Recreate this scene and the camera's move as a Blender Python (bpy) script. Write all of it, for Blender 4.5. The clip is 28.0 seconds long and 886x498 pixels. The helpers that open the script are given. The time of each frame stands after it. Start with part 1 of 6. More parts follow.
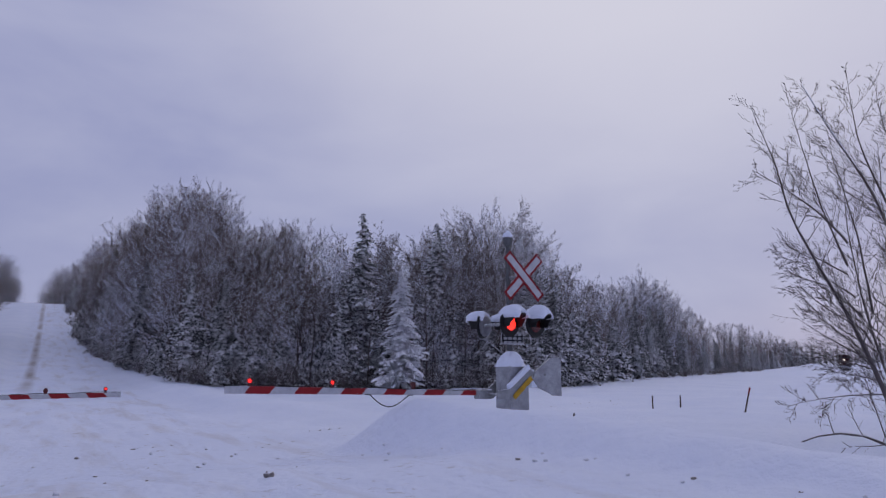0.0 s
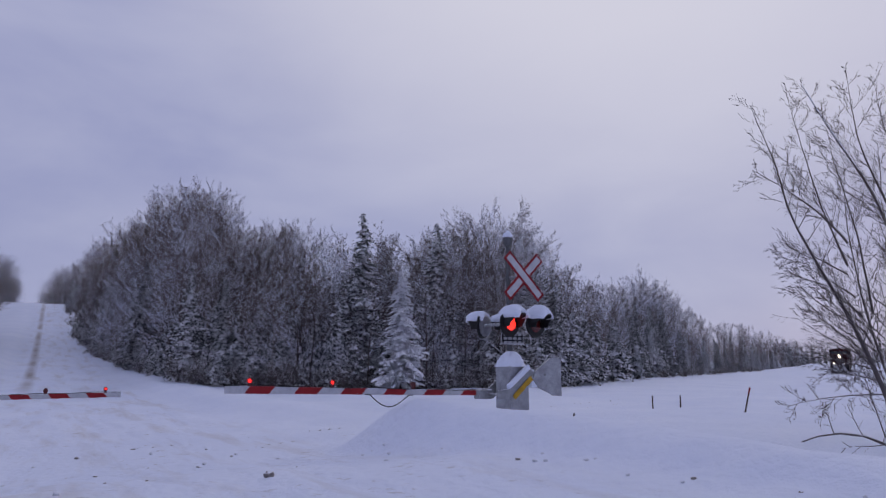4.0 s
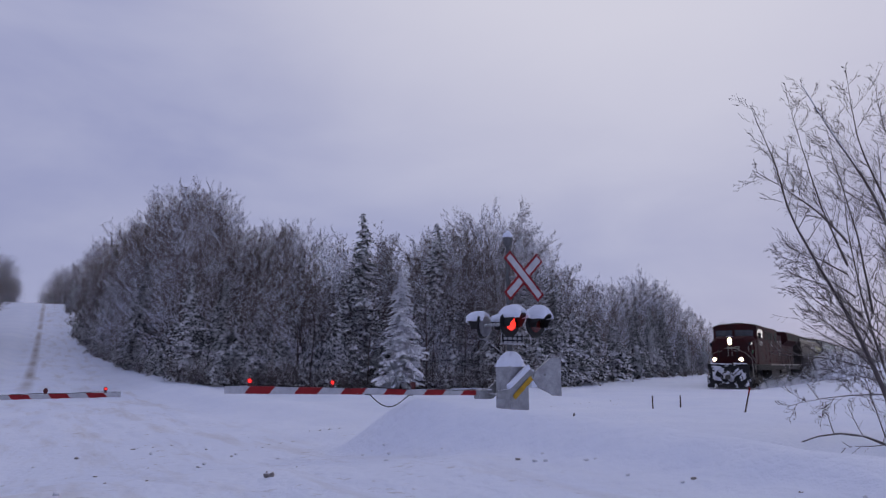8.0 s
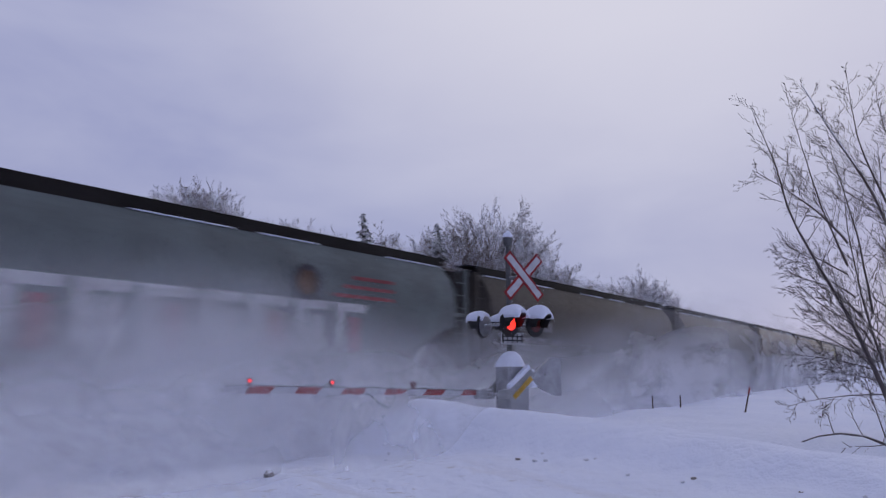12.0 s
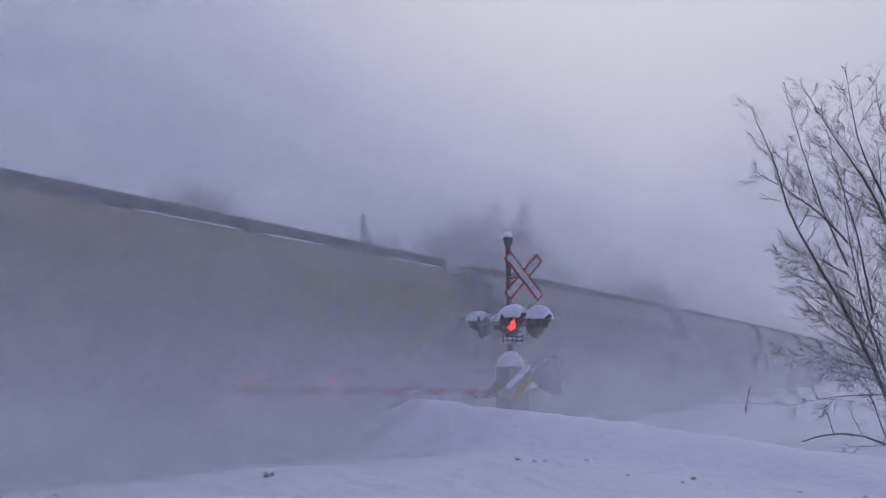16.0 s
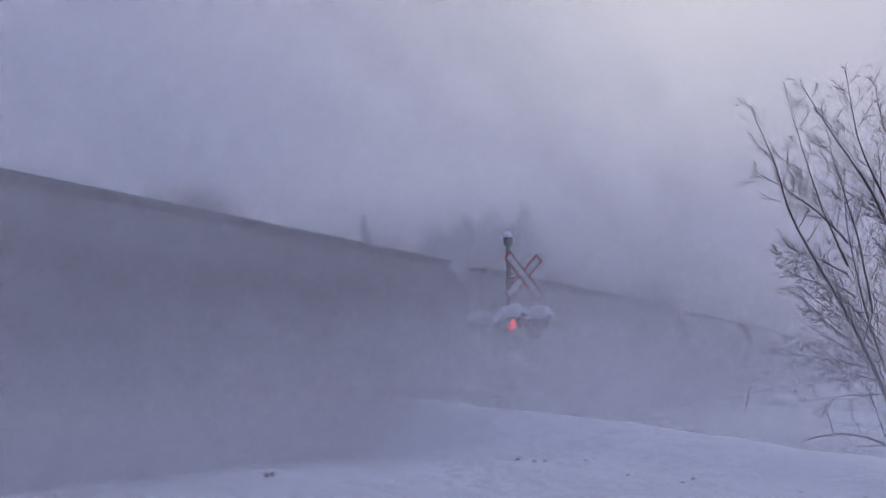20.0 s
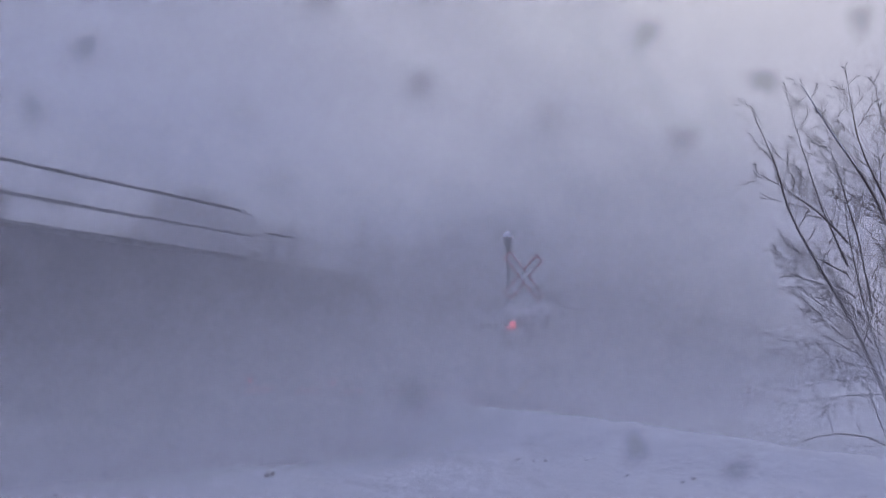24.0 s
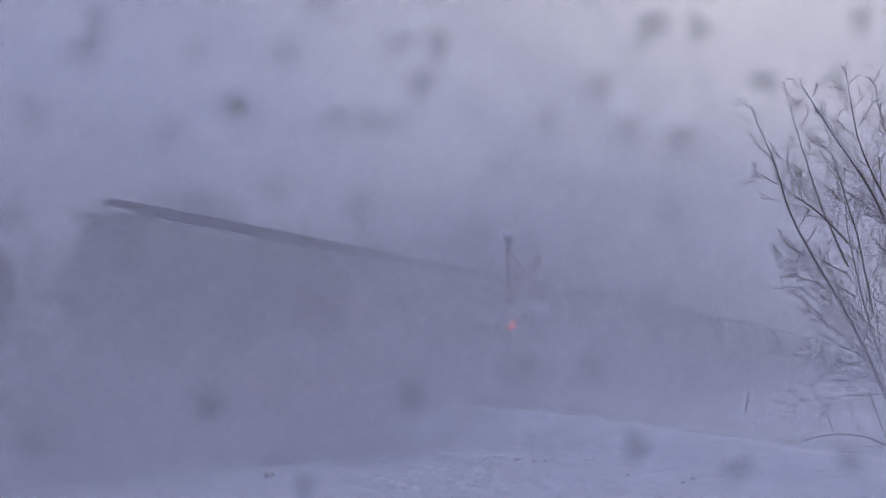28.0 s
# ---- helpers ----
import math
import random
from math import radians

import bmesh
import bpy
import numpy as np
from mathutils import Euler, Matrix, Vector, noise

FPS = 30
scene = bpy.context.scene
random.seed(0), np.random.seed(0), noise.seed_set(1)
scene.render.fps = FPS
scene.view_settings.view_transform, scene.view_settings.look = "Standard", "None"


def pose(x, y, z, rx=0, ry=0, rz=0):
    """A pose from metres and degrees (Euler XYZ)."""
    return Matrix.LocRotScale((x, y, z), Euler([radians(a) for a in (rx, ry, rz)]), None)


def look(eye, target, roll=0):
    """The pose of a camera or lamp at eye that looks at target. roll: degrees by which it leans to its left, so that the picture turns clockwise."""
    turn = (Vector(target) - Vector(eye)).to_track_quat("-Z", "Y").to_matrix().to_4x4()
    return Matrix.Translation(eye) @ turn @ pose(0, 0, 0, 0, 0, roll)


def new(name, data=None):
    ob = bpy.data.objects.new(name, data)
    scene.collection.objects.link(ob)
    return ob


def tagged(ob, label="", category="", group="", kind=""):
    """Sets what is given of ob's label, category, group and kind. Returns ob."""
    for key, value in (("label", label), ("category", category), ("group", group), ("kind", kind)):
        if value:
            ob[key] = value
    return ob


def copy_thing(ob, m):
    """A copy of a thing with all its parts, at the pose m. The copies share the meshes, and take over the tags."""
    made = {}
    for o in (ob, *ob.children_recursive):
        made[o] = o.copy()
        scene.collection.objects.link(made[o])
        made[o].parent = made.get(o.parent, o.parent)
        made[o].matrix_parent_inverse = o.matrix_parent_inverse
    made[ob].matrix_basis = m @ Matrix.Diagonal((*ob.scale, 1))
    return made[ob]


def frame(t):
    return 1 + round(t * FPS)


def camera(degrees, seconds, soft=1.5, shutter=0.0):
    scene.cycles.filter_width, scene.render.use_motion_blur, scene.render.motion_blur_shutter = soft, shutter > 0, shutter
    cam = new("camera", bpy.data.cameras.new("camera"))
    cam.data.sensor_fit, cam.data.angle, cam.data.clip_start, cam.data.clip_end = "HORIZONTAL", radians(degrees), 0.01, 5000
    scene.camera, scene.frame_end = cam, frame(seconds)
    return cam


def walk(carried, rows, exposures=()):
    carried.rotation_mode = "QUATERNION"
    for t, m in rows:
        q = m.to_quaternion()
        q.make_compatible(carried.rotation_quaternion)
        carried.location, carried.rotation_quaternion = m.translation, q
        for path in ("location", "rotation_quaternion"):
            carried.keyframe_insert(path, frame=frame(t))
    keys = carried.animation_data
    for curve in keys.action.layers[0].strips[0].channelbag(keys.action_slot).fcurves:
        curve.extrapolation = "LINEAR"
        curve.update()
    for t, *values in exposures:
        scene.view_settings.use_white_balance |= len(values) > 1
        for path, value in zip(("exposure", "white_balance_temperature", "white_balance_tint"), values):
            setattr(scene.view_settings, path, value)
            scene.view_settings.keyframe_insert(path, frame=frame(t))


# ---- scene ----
cam = camera(67.85, 28.0, soft=1.35, shutter=0.4)
EYE = 1.65                      # eye height over the rail heads
CAM_POSE = pose(0, 0, EYE, 100.0, 0, 0)
walk(cam, [(0.0, CAM_POSE), (28.0, CAM_POSE)], [(0.0, 0.0), (9.3, 0.0), (9.9, 0.12), (10.4, 0.24), (11.2, 0.20), (12.0, 0.06), (13.0, 0.0), (28.0, 0.0)])

# ---- plan: track, road and speed ----
THETA = radians(37.5)           # heading of the straight track, from +y towards +x
DIST = 12.47                    # eye to track centre line
SPEED = 22.66                   # metres a second
T_NOSE = 10.115                 # when the front coupler passes the foot of the perpendicular
BEND = 3.58e-4                  # gentle bend of the far track
ROAD = radians(-31.0)           # heading of the road
TU = Vector((math.sin(THETA), math.cos(THETA), 0))
TN = Vector((math.cos(THETA), -math.sin(THETA), 0))
RU = Vector((math.sin(ROAD), math.cos(ROAD), 0))
RN = Vector((math.cos(ROAD), -math.sin(ROAD), 0))


def track(p, lat=0.0, z=0.0):
    """Point p metres along the track, lat metres towards the road user's side, and the way of the track there."""
    q = max(p - 30.0, 0.0)
    off, slope = (q * q, 2 * q) if q < 160 else (25600 + 320 * (q - 160), 320)
    way = (TU - TN * (BEND * slope)).normalized()
    side = Vector((way.y, -way.x, 0))
    return TU * p + TN * (-DIST - BEND * off) + side * lat + Vector((0, 0, z)), way


def on_track(p, lat=0.0, z=0.0):
    """Pose of a vehicle: x forwards along the run, y to the near side, z up."""
    at, way = track(p, lat, z)
    m = Matrix((-way, Vector((way.y, -way.x, 0)), Vector((0, 0, 1)))).transposed().to_4x4()
    return Matrix.Translation(at) @ m


def on_road(s, w, z=0.0):
    return RU * s + RN * w + Vector((0, 0, z))


def smooth(a, b, x):
    u = np.clip((x - a) / (b - a), 0, 1)
    return u * u * (3 - 2 * u)


# ---- light ----
scene.cycles.transparent_max_bounces = 64
world = bpy.data.worlds.new("winter_sky")
scene.world = world
world.use_nodes = True
wn, wl = world.node_tree.nodes, world.node_tree.links
wn.clear()
SUN_AZ, SUN_EL = 48.0, 14.0     # degrees from +y towards +x, and up


def wnode(kind, **kw):
    n = wn.new(kind)
    for k, v in kw.items():
        n.inputs[k].default_value = v
    return n


sky = wn.new("ShaderNodeTexSky")
sky.sky_type = "NISHITA"
sky.sun_disc = False
sky.sun_elevation, sky.sun_rotation = radians(SUN_EL), radians(SUN_AZ)
sky.air_density, sky.dust_density = 1.0, 2.0
coords = wn.new("ShaderNodeTexCoord")
stretch = wn.new("ShaderNodeMapping")
stretch.inputs["Scale"].default_value = (1.0, 1.0, 2.6)
wl.new(coords.outputs["Generated"], stretch.inputs["Vector"])
bands = wnode("ShaderNodeTexNoise", Scale=2.3, Detail=5.0, Roughness=0.5, Distortion=0.3)
wl.new(stretch.outputs[0], bands.inputs["Vector"])
ramp = wn.new("ShaderNodeValToRGB")
ramp.color_ramp.elements[0].position, ramp.color_ramp.elements[0].color = 0.27, (0.345, 0.375, 0.645, 1)
ramp.color_ramp.elements[1].position, ramp.color_ramp.elements[1].color = 0.72, (0.54, 0.56, 0.785, 1)
wl.new(bands.outputs["Fac"], ramp.inputs["Fac"])
# the cloud deck thins towards the hidden sun
toward = wn.new("ShaderNodeVectorMath")
toward.operation = "DOT_PRODUCT"
glow_az, glow_el = 19.0, 50.0
toward.inputs[1].default_value = (math.sin(radians(glow_az)) * math.cos(radians(glow_el)), math.cos(radians(glow_az)) * math.cos(radians(glow_el)), math.sin(radians(glow_el)))
wl.new(coords.outputs["Generated"], toward.inputs[0])
lift = wn.new("ShaderNodeMapRange")
lift.interpolation_type = "SMOOTHSTEP"
lift.inputs["From Min"].default_value, lift.inputs["From Max"].default_value = 0.70, 1.0
lift.inputs["To Min"].default_value, lift.inputs["To Max"].default_value = 0.0, 1.0
wl.new(toward.outputs["Value"], lift.inputs["Value"])
thin = wn.new("ShaderNodeMix")
thin.data_type = "RGBA"
thin.inputs["B"].default_value = (0.84, 0.825, 0.945, 1)
wl.new(lift.outputs[0], thin.inputs["Factor"])
wl.new(ramp.outputs["Color"], thin.inputs["A"])
deck = wn.new("ShaderNodeBackground")
deck.inputs["Strength"].default_value = 0.83
wl.new(thin.outputs["Result"], deck.inputs["Color"])
clear = wn.new("ShaderNodeBackground")
clear.inputs["Strength"].default_value = 0.06
wl.new(sky.outputs[0], clear.inputs["Color"])
cover = wn.new("ShaderNodeMixShader")
cover.inputs[0].default_value = 0.94
wl.new(clear.outputs[0], cover.inputs[1])
wl.new(deck.outputs[0], cover.inputs[2])
out = wn.new("ShaderNodeOutputWorld")
wl.new(cover.outputs[0], out.inputs["Surface"])

sun = new("sun", bpy.data.lights.new("sun", "SUN"))
sun.data.energy, sun.data.angle, sun.data.color = 0.35, radians(25), (1.0, 0.93, 0.88)
sun.matrix_world = look((0, 0, 0), (-math.sin(radians(SUN_AZ)) * math.cos(radians(SUN_EL)), -math.cos(radians(SUN_AZ)) * math.cos(radians(SUN_EL)), -math.sin(radians(SUN_EL))))
scene.view_settings.exposure = 0.0

# ---- materials ----
def nodes_of(name):
    m = bpy.data.materials.new(name)
    m.use_nodes = True
    t = m.node_tree
    return m, t.nodes, t.links, t.nodes["Principled BSDF"]


def noise_node(n, l, scale, detail=4.0, source=None, rough=0.55):
    x = n.new("ShaderNodeTexNoise")
    x.inputs["Scale"].default_value, x.inputs["Detail"].default_value, x.inputs["Roughness"].default_value = scale, detail, rough
    if source:
        l.new(source, x.inputs["Vector"])
    return x.outputs["Fac"]


def mix_col(n, l, fac, a, b):
    x = n.new("ShaderNodeMix")
    x.data_type = "RGBA"
    for key, v in (("Factor", fac), ("A", a), ("B", b)):
        if isinstance(v, bpy.types.NodeSocket):
            l.new(v, x.inputs[key])
        elif key == "Factor":
            x.inputs[key].default_value = v
        else:
            x.inputs[key].default_value = (*v, 1)
    return x.outputs["Result"]


def span(n, l, value, lo, hi, to_lo=0.0, to_hi=1.0):
    x = n.new("ShaderNodeMapRange")
    for key, v in (("From Min", lo), ("From Max", hi), ("To Min", to_lo), ("To Max", to_hi)):
        x.inputs[key].default_value = v
    l.new(value, x.inputs["Value"])
    return x.outputs[0]


def calc(n, l, op, a, b):
    x = n.new("ShaderNodeMath")
    x.operation = op
    for i, v in enumerate((a, b)):
        if isinstance(v, bpy.types.NodeSocket):
            l.new(v, x.inputs[i])
        else:
            x.inputs[i].default_value = v
    return x.outputs[0]


def upness(n, l):
    g, s = n.new("ShaderNodeNewGeometry"), n.new("ShaderNodeSeparateXYZ")
    l.new(g.outputs["Normal"], s.inputs[0])
    return s.outputs["Z"]


SNOW_COL = (0.80, 0.82, 0.88)


def surface(name, col, rough=0.6, metal=0.0, dark=None, big=0.6, fine=14.0, bump=0.15, snow=0.0, snow_from=0.35, grime=None, vary=0.0):
    """Paint, metal, bark and the like: two scales of variation, fine relief; snow lies on what faces up."""
    m, n, l, bsdf = nodes_of(name)
    tc = n.new("ShaderNodeTexCoord").outputs["Object"]
    dark = dark or tuple(c * 0.6 for c in col)
    a, b = noise_node(n, l, big, 5, tc), noise_node(n, l, fine, 4, tc)
    c = mix_col(n, l, span(n, l, a, 0.35, 0.68), col, dark)
    c = mix_col(n, l, span(n, l, b, 0.45, 0.75, 0, 0.45), c, tuple(x * 0.5 for x in col))
    if vary:
        info = n.new("ShaderNodeObjectInfo").outputs["Random"]
        c = mix_col(n, l, span(n, l, info, 0, 1, 0, vary), c, tuple(min(1, x * 1.7 + 0.02) for x in col))
    if grime:
        g = noise_node(n, l, big * 2.3, 6, tc, 0.65)
        c = mix_col(n, l, span(n, l, g, 0.42, 0.7, 0, 0.8), c, grime)
    r = span(n, l, b, 0.3, 0.7, max(rough - 0.12, 0.02), min(rough + 0.12, 1))
    if snow:
        up = upness(n, l)
        f = calc(n, l, "ADD", up, span(n, l, noise_node(n, l, 7.0, 4, tc), 0.3, 0.7, -0.45, 0.35))
        f = span(n, l, f, snow_from, snow_from + 0.18, 0, snow)
        c = mix_col(n, l, f, c, SNOW_COL)
        r = calc(n, l, "MAXIMUM", r, f)
    l.new(c, bsdf.inputs["Base Color"])
    l.new(r, bsdf.inputs["Roughness"])
    bsdf.inputs["Metallic"].default_value = metal
    bsdf.inputs["Specular IOR Level"].default_value = 0.22 if rough > 0.3 else 0.5
    if bump:
        k = n.new("ShaderNodeBump")
        k.inputs["Strength"].default_value, k.inputs["Distance"].default_value = bump, 0.01
        l.new(b, k.inputs["Height"])
        l.new(k.outputs[0], bsdf.inputs["Normal"])
    return m


def glow(name, col, strength):
    m, n, l, bsdf = nodes_of(name)
    bsdf.inputs["Base Color"].default_value = (*(c * 0.4 for c in col), 1)
    bsdf.inputs["Emission Color"].default_value = (*col, 1)
    bsdf.inputs["Emission Strength"].default_value = strength
    bsdf.inputs["Roughness"].default_value = 0.25
    return m


def snow_surface(name="fresh_snow", scale=1.0):
    m, n, l, bsdf = nodes_of(name)
    pos = n.new("ShaderNodeNewGeometry").outputs["Position"]
    a, b, c = noise_node(n, l, 0.25, 4, pos), noise_node(n, l, 6, 5, pos), noise_node(n, l, 45, 3, pos)
    col = mix_col(n, l, span(n, l, a, 0.3, 0.7), (0.76, 0.80, 0.91), (0.68, 0.73, 0.865))
    col = mix_col(n, l, span(n, l, b, 0.5, 0.75, 0, 0.3), col, (0.60, 0.645, 0.78))
    l.new(col, bsdf.inputs["Base Color"])
    bsdf.inputs["Roughness"].default_value = 0.75
    bsdf.inputs["Subsurface Weight"].default_value = 0.0
    h = calc(n, l, "ADD", calc(n, l, "MULTIPLY", b, 2.0), calc(n, l, "MULTIPLY", c, 0.4))
    k = n.new("ShaderNodeBump")
    k.inputs["Strength"].default_value, k.inputs["Distance"].default_value = 0.6, 0.04
    l.new(h, k.inputs["Height"])
    l.new(k.outputs[0], bsdf.inputs["Normal"])
    return m, n, l, bsdf, col, pos


def ground_snow():
    """Snow with sand and tyre marks along the ploughed road."""
    m, n, l, bsdf, col, pos = snow_surface("ground_snow")
    turn = n.new("ShaderNodeMapping")
    turn.inputs["Rotation"].default_value = (0, 0, ROAD)      # x: across the road, y: along it
    l.new(pos, turn.inputs["Vector"])
    sep = n.new("ShaderNodeSeparateXYZ")
    l.new(turn.outputs[0], sep.inputs[0])
    w = sep.outputs["X"]
    lane = calc(n, l, "MULTIPLY", span(n, l, w, -3.0, -1.0), span(n, l, w, 4.2, 5.4, 1, 0))
    squeeze = n.new("ShaderNodeMapping")
    squeeze.inputs["Scale"].default_value = (1.0, 0.13, 1.0)
    l.new(turn.outputs[0], squeeze.inputs["Vector"])
    streak = noise_node(n, l, 1.3, 5, squeeze.outputs[0], 0.6)
    streak = calc(n, l, "MULTIPLY", span(n, l, streak, 0.5, 0.74), lane)
    col = mix_col(n, l, calc(n, l, "MULTIPLY", streak, 0.5), col, (0.42, 0.36, 0.31))
    grit = span(n, l, noise_node(n, l, 3.2, 6, pos, 0.7), 0.60, 0.72)
    col = mix_col(n, l, calc(n, l, "MULTIPLY", calc(n, l, "MULTIPLY", grit, lane), 0.6), col, (0.30, 0.25, 0.21))
    # worn wheel track up the hill
    rut = calc(n, l, "MULTIPLY", span(n, l, calc(n, l, "ABSOLUTE", calc(n, l, "SUBTRACT", w, -0.7), 0), 0.1, 0.5, 1, 0), span(n, l, sep.outputs["Y"], 30, 60))
    rut = calc(n, l, "MULTIPLY", rut, span(n, l, noise_node(n, l, 0.12, 4, pos), 0.3, 0.65, 0.15, 0.95))
    col = mix_col(n, l, rut, col, (0.27, 0.22, 0.20))
    l.new(col, bsdf.inputs["Base Color"])
    return m


def frosted_bark(name, col, snow, frost, snow_from=0.25):
    """Bark with snow on the upper side of every limb and rime on the twigs."""
    m, n, l, bsdf = nodes_of(name)
    tc = n.new("ShaderNodeTexCoord").outputs["Object"]
    a, b = noise_node(n, l, 0.5, 4, tc), noise_node(n, l, 9, 4, tc)
    c = mix_col(n, l, span(n, l, a, 0.35, 0.65), col, tuple(x * 1.5 for x in col))
    c = mix_col(n, l, span(n, l, b, 0.4, 0.7, 0, 0.5), c, tuple(x * 0.45 for x in col))
    f = calc(n, l, "ADD", upness(n, l), span(n, l, noise_node(n, l, 2.5, 4, tc), 0.3, 0.7, -0.5, 0.4))
    f = calc(n, l, "MAXIMUM", span(n, l, f, snow_from, snow_from + 0.3, 0, snow), span(n, l, a, 0.3, 0.7, frost * 0.4, frost))
    c = mix_col(n, l, f, c, (0.80, 0.80, 0.84))
    l.new(c, bsdf.inputs["Base Color"])
    bsdf.inputs["Roughness"].default_value = 0.85
    return m


def powder(name, thick, scale, lo, hi, shade, flat=0.45, detail=3):
    """Airborne snow: a veil that thins towards its rim and in billows; lit from both sides."""
    m, n, l, bsdf = nodes_of(name)
    n.remove(bsdf)
    uv = n.new("ShaderNodeUVMap")
    uv.uv_map = "rim"
    sep = n.new("ShaderNodeSeparateXYZ")
    l.new(uv.outputs[0], sep.inputs[0])
    own = n.new("ShaderNodeVectorMath")
    own.operation = "ADD"
    l.new(n.new("ShaderNodeTexCoord").outputs["Object"], own.inputs[0])
    l.new(calc(n, l, "MULTIPLY", n.new("ShaderNodeObjectInfo").outputs["Random"], 90.0), own.inputs[1])
    squash = n.new("ShaderNodeMapping")
    squash.inputs["Scale"].default_value = (flat, 1.0, 1.0)
    l.new(own.outputs[0], squash.inputs["Vector"])
    tc = squash.outputs[0]
    warp = n.new("ShaderNodeTexNoise")
    warp.inputs["Scale"].default_value, warp.inputs["Detail"].default_value = scale, detail
    warp.inputs["Roughness"].default_value, warp.inputs["Distortion"].default_value = 0.58, 0.5 if detail > 4 else 0.0
    l.new(tc, warp.inputs["Vector"])
    body = span(n, l, warp.outputs["Fac"], lo - 0.03, hi + 0.04, 0.05, 1.0)
    wide = span(n, l, noise_node(n, l, scale * 0.3, 1, tc), 0.25, 0.75, 0.45, 1.0)
    for soft_step in (body, wide):
        soft_step.node.interpolation_type = "SMOOTHSTEP"
    f = calc(n, l, "MULTIPLY", calc(n, l, "MULTIPLY", sep.outputs["X"], body), calc(n, l, "MULTIPLY", wide, thick))
    diff, trans, mixd = n.new("ShaderNodeBsdfDiffuse"), n.new("ShaderNodeBsdfTranslucent"), n.new("ShaderNodeMixShader")
    diff.inputs["Color"].default_value = trans.inputs["Color"].default_value = (*shade, 1)
    l.new(diff.outputs[0], mixd.inputs[1])
    l.new(trans.outputs[0], mixd.inputs[2])
    mixd.inputs[0].default_value = 0.5
    clear_, veil = n.new("ShaderNodeBsdfTransparent"), n.new("ShaderNodeMixShader")
    l.new(f, veil.inputs[0])
    l.new(clear_.outputs[0], veil.inputs[1])
    l.new(mixd.outputs[0], veil.inputs[2])
    l.new(veil.outputs[0], n["Material Output"].inputs["Surface"])
    return m


SNOW = snow_surface()[0]
GROUND = ground_snow()
BARK = frosted_bark("frosted_grey_bark", (0.092, 0.066, 0.055), 0.8, 0.06)
BARK_PALE = frosted_bark("pale_birch_bark", (0.24, 0.20, 0.175), 0.8, 0.10)
BARK_DARK = frosted_bark("dark_brown_bark", (0.066, 0.045, 0.037), 0.75, 0.05)
BARK_NEAR = frosted_bark("near_tree_bark", (0.062, 0.048, 0.046), 0.8, 0.06, 0.55)
BARK_BUSH = frosted_bark("snowy_bush_bark", (0.065, 0.048, 0.04), 0.9, 0.06, 0.3)
NEEDLES = frosted_bark("snowy_needles", (0.024, 0.032, 0.028), 0.9, 0.06, 0.32)
NEEDLES_WHITE = frosted_bark("snow_laden_needles", (0.045, 0.052, 0.052), 0.97, 0.5, -0.4)
NEEDLES_DARK = frosted_bark("dark_needles", (0.023, 0.029, 0.027), 0.6, 0.06, 0.40)
GALV = surface("galvanised_steel", (0.36, 0.37, 0.39), 0.5, 0.5, big=3, fine=30, bump=0.1, snow=0.9, snow_from=0.6)
ALU = surface("dull_aluminium", (0.42, 0.43, 0.46), 0.45, 0.5, big=4, fine=40, bump=0.05)
BLACK = surface("black_enamel", (0.018, 0.018, 0.02), 0.5, big=4, fine=30, bump=0.05)
MAST = surface("weathered_mast_steel", (0.15, 0.155, 0.165), 0.6, 0.3, big=4, fine=30, bump=0.1, snow=0.9, snow_from=0.55)
SIGN_WHITE = surface("white_reflective_sheet", (0.53, 0.54, 0.57), 0.5, dark=(0.42, 0.42, 0.46), big=5, fine=40, bump=0.03)
SIGN_RED = surface("red_reflective_sheet", (0.30, 0.018, 0.022), 0.5, dark=(0.22, 0.012, 0.016), big=5, fine=40, bump=0.03)
YELLOW = surface("yellow_plate", (0.55, 0.33, 0.03), 0.5, big=6, fine=40, bump=0.02)
RED_LENS = surface("unlit_red_lens", (0.10, 0.012, 0.012), 0.2, big=6, fine=50, bump=0.05)
RED_LIT = glow("lit_red_lens", (1.0, 0.032, 0.02), 1.7)
RED_TIP = glow("lit_red_gate_lamp", (1.0, 0.02, 0.018), 1.5)
LAMP_WHITE = glow("warm_headlight", (1.0, 0.72, 0.44), 24.0)
GLASS_DARK = surface("dark_window_glass", (0.02, 0.022, 0.028), 0.12, big=2, fine=8, bump=0.0)
# lighter bluish base puts some of the reflected sky into the glass colour
WINDSHIELD = surface("sky_reflecting_glass", (0.05, 0.058, 0.07), 0.08, big=2, fine=8, bump=0.0)
GREY_GLASS = surface("grey_lens_back", (0.22, 0.22, 0.24), 0.35, big=6, fine=40, bump=0.02)
RED_PAINT = surface("worn_red_paint", (0.044, 0.0048, 0.006), 0.8, dark=(0.030, 0.0036, 0.0045), big=0.5, fine=12, bump=0.06, grime=(0.016, 0.010, 0.011))
RED_FRAME = surface("dirty_dark_underframe", (0.015, 0.013, 0.013), 0.8, big=0.8, fine=10, bump=0.3, snow=0.25, snow_from=0.75)
STEEL = surface("running_steel", (0.10, 0.095, 0.09), 0.5, 0.7, big=2, fine=20, bump=0.1)
RAIL = surface("rail_steel", (0.10, 0.075, 0.06), 0.6, 0.5, big=2, fine=20, bump=0.1, snow=0.7, snow_from=0.55)
CREAM = surface("cream_stripe_paint", (0.30, 0.27, 0.24), 0.6, big=1.5, fine=14, grime=(0.12, 0.10, 0.09))
LETTER = surface("grey_white_lettering", (0.38, 0.35, 0.34), 0.6, big=1.2, fine=10, grime=(0.12, 0.08, 0.075))
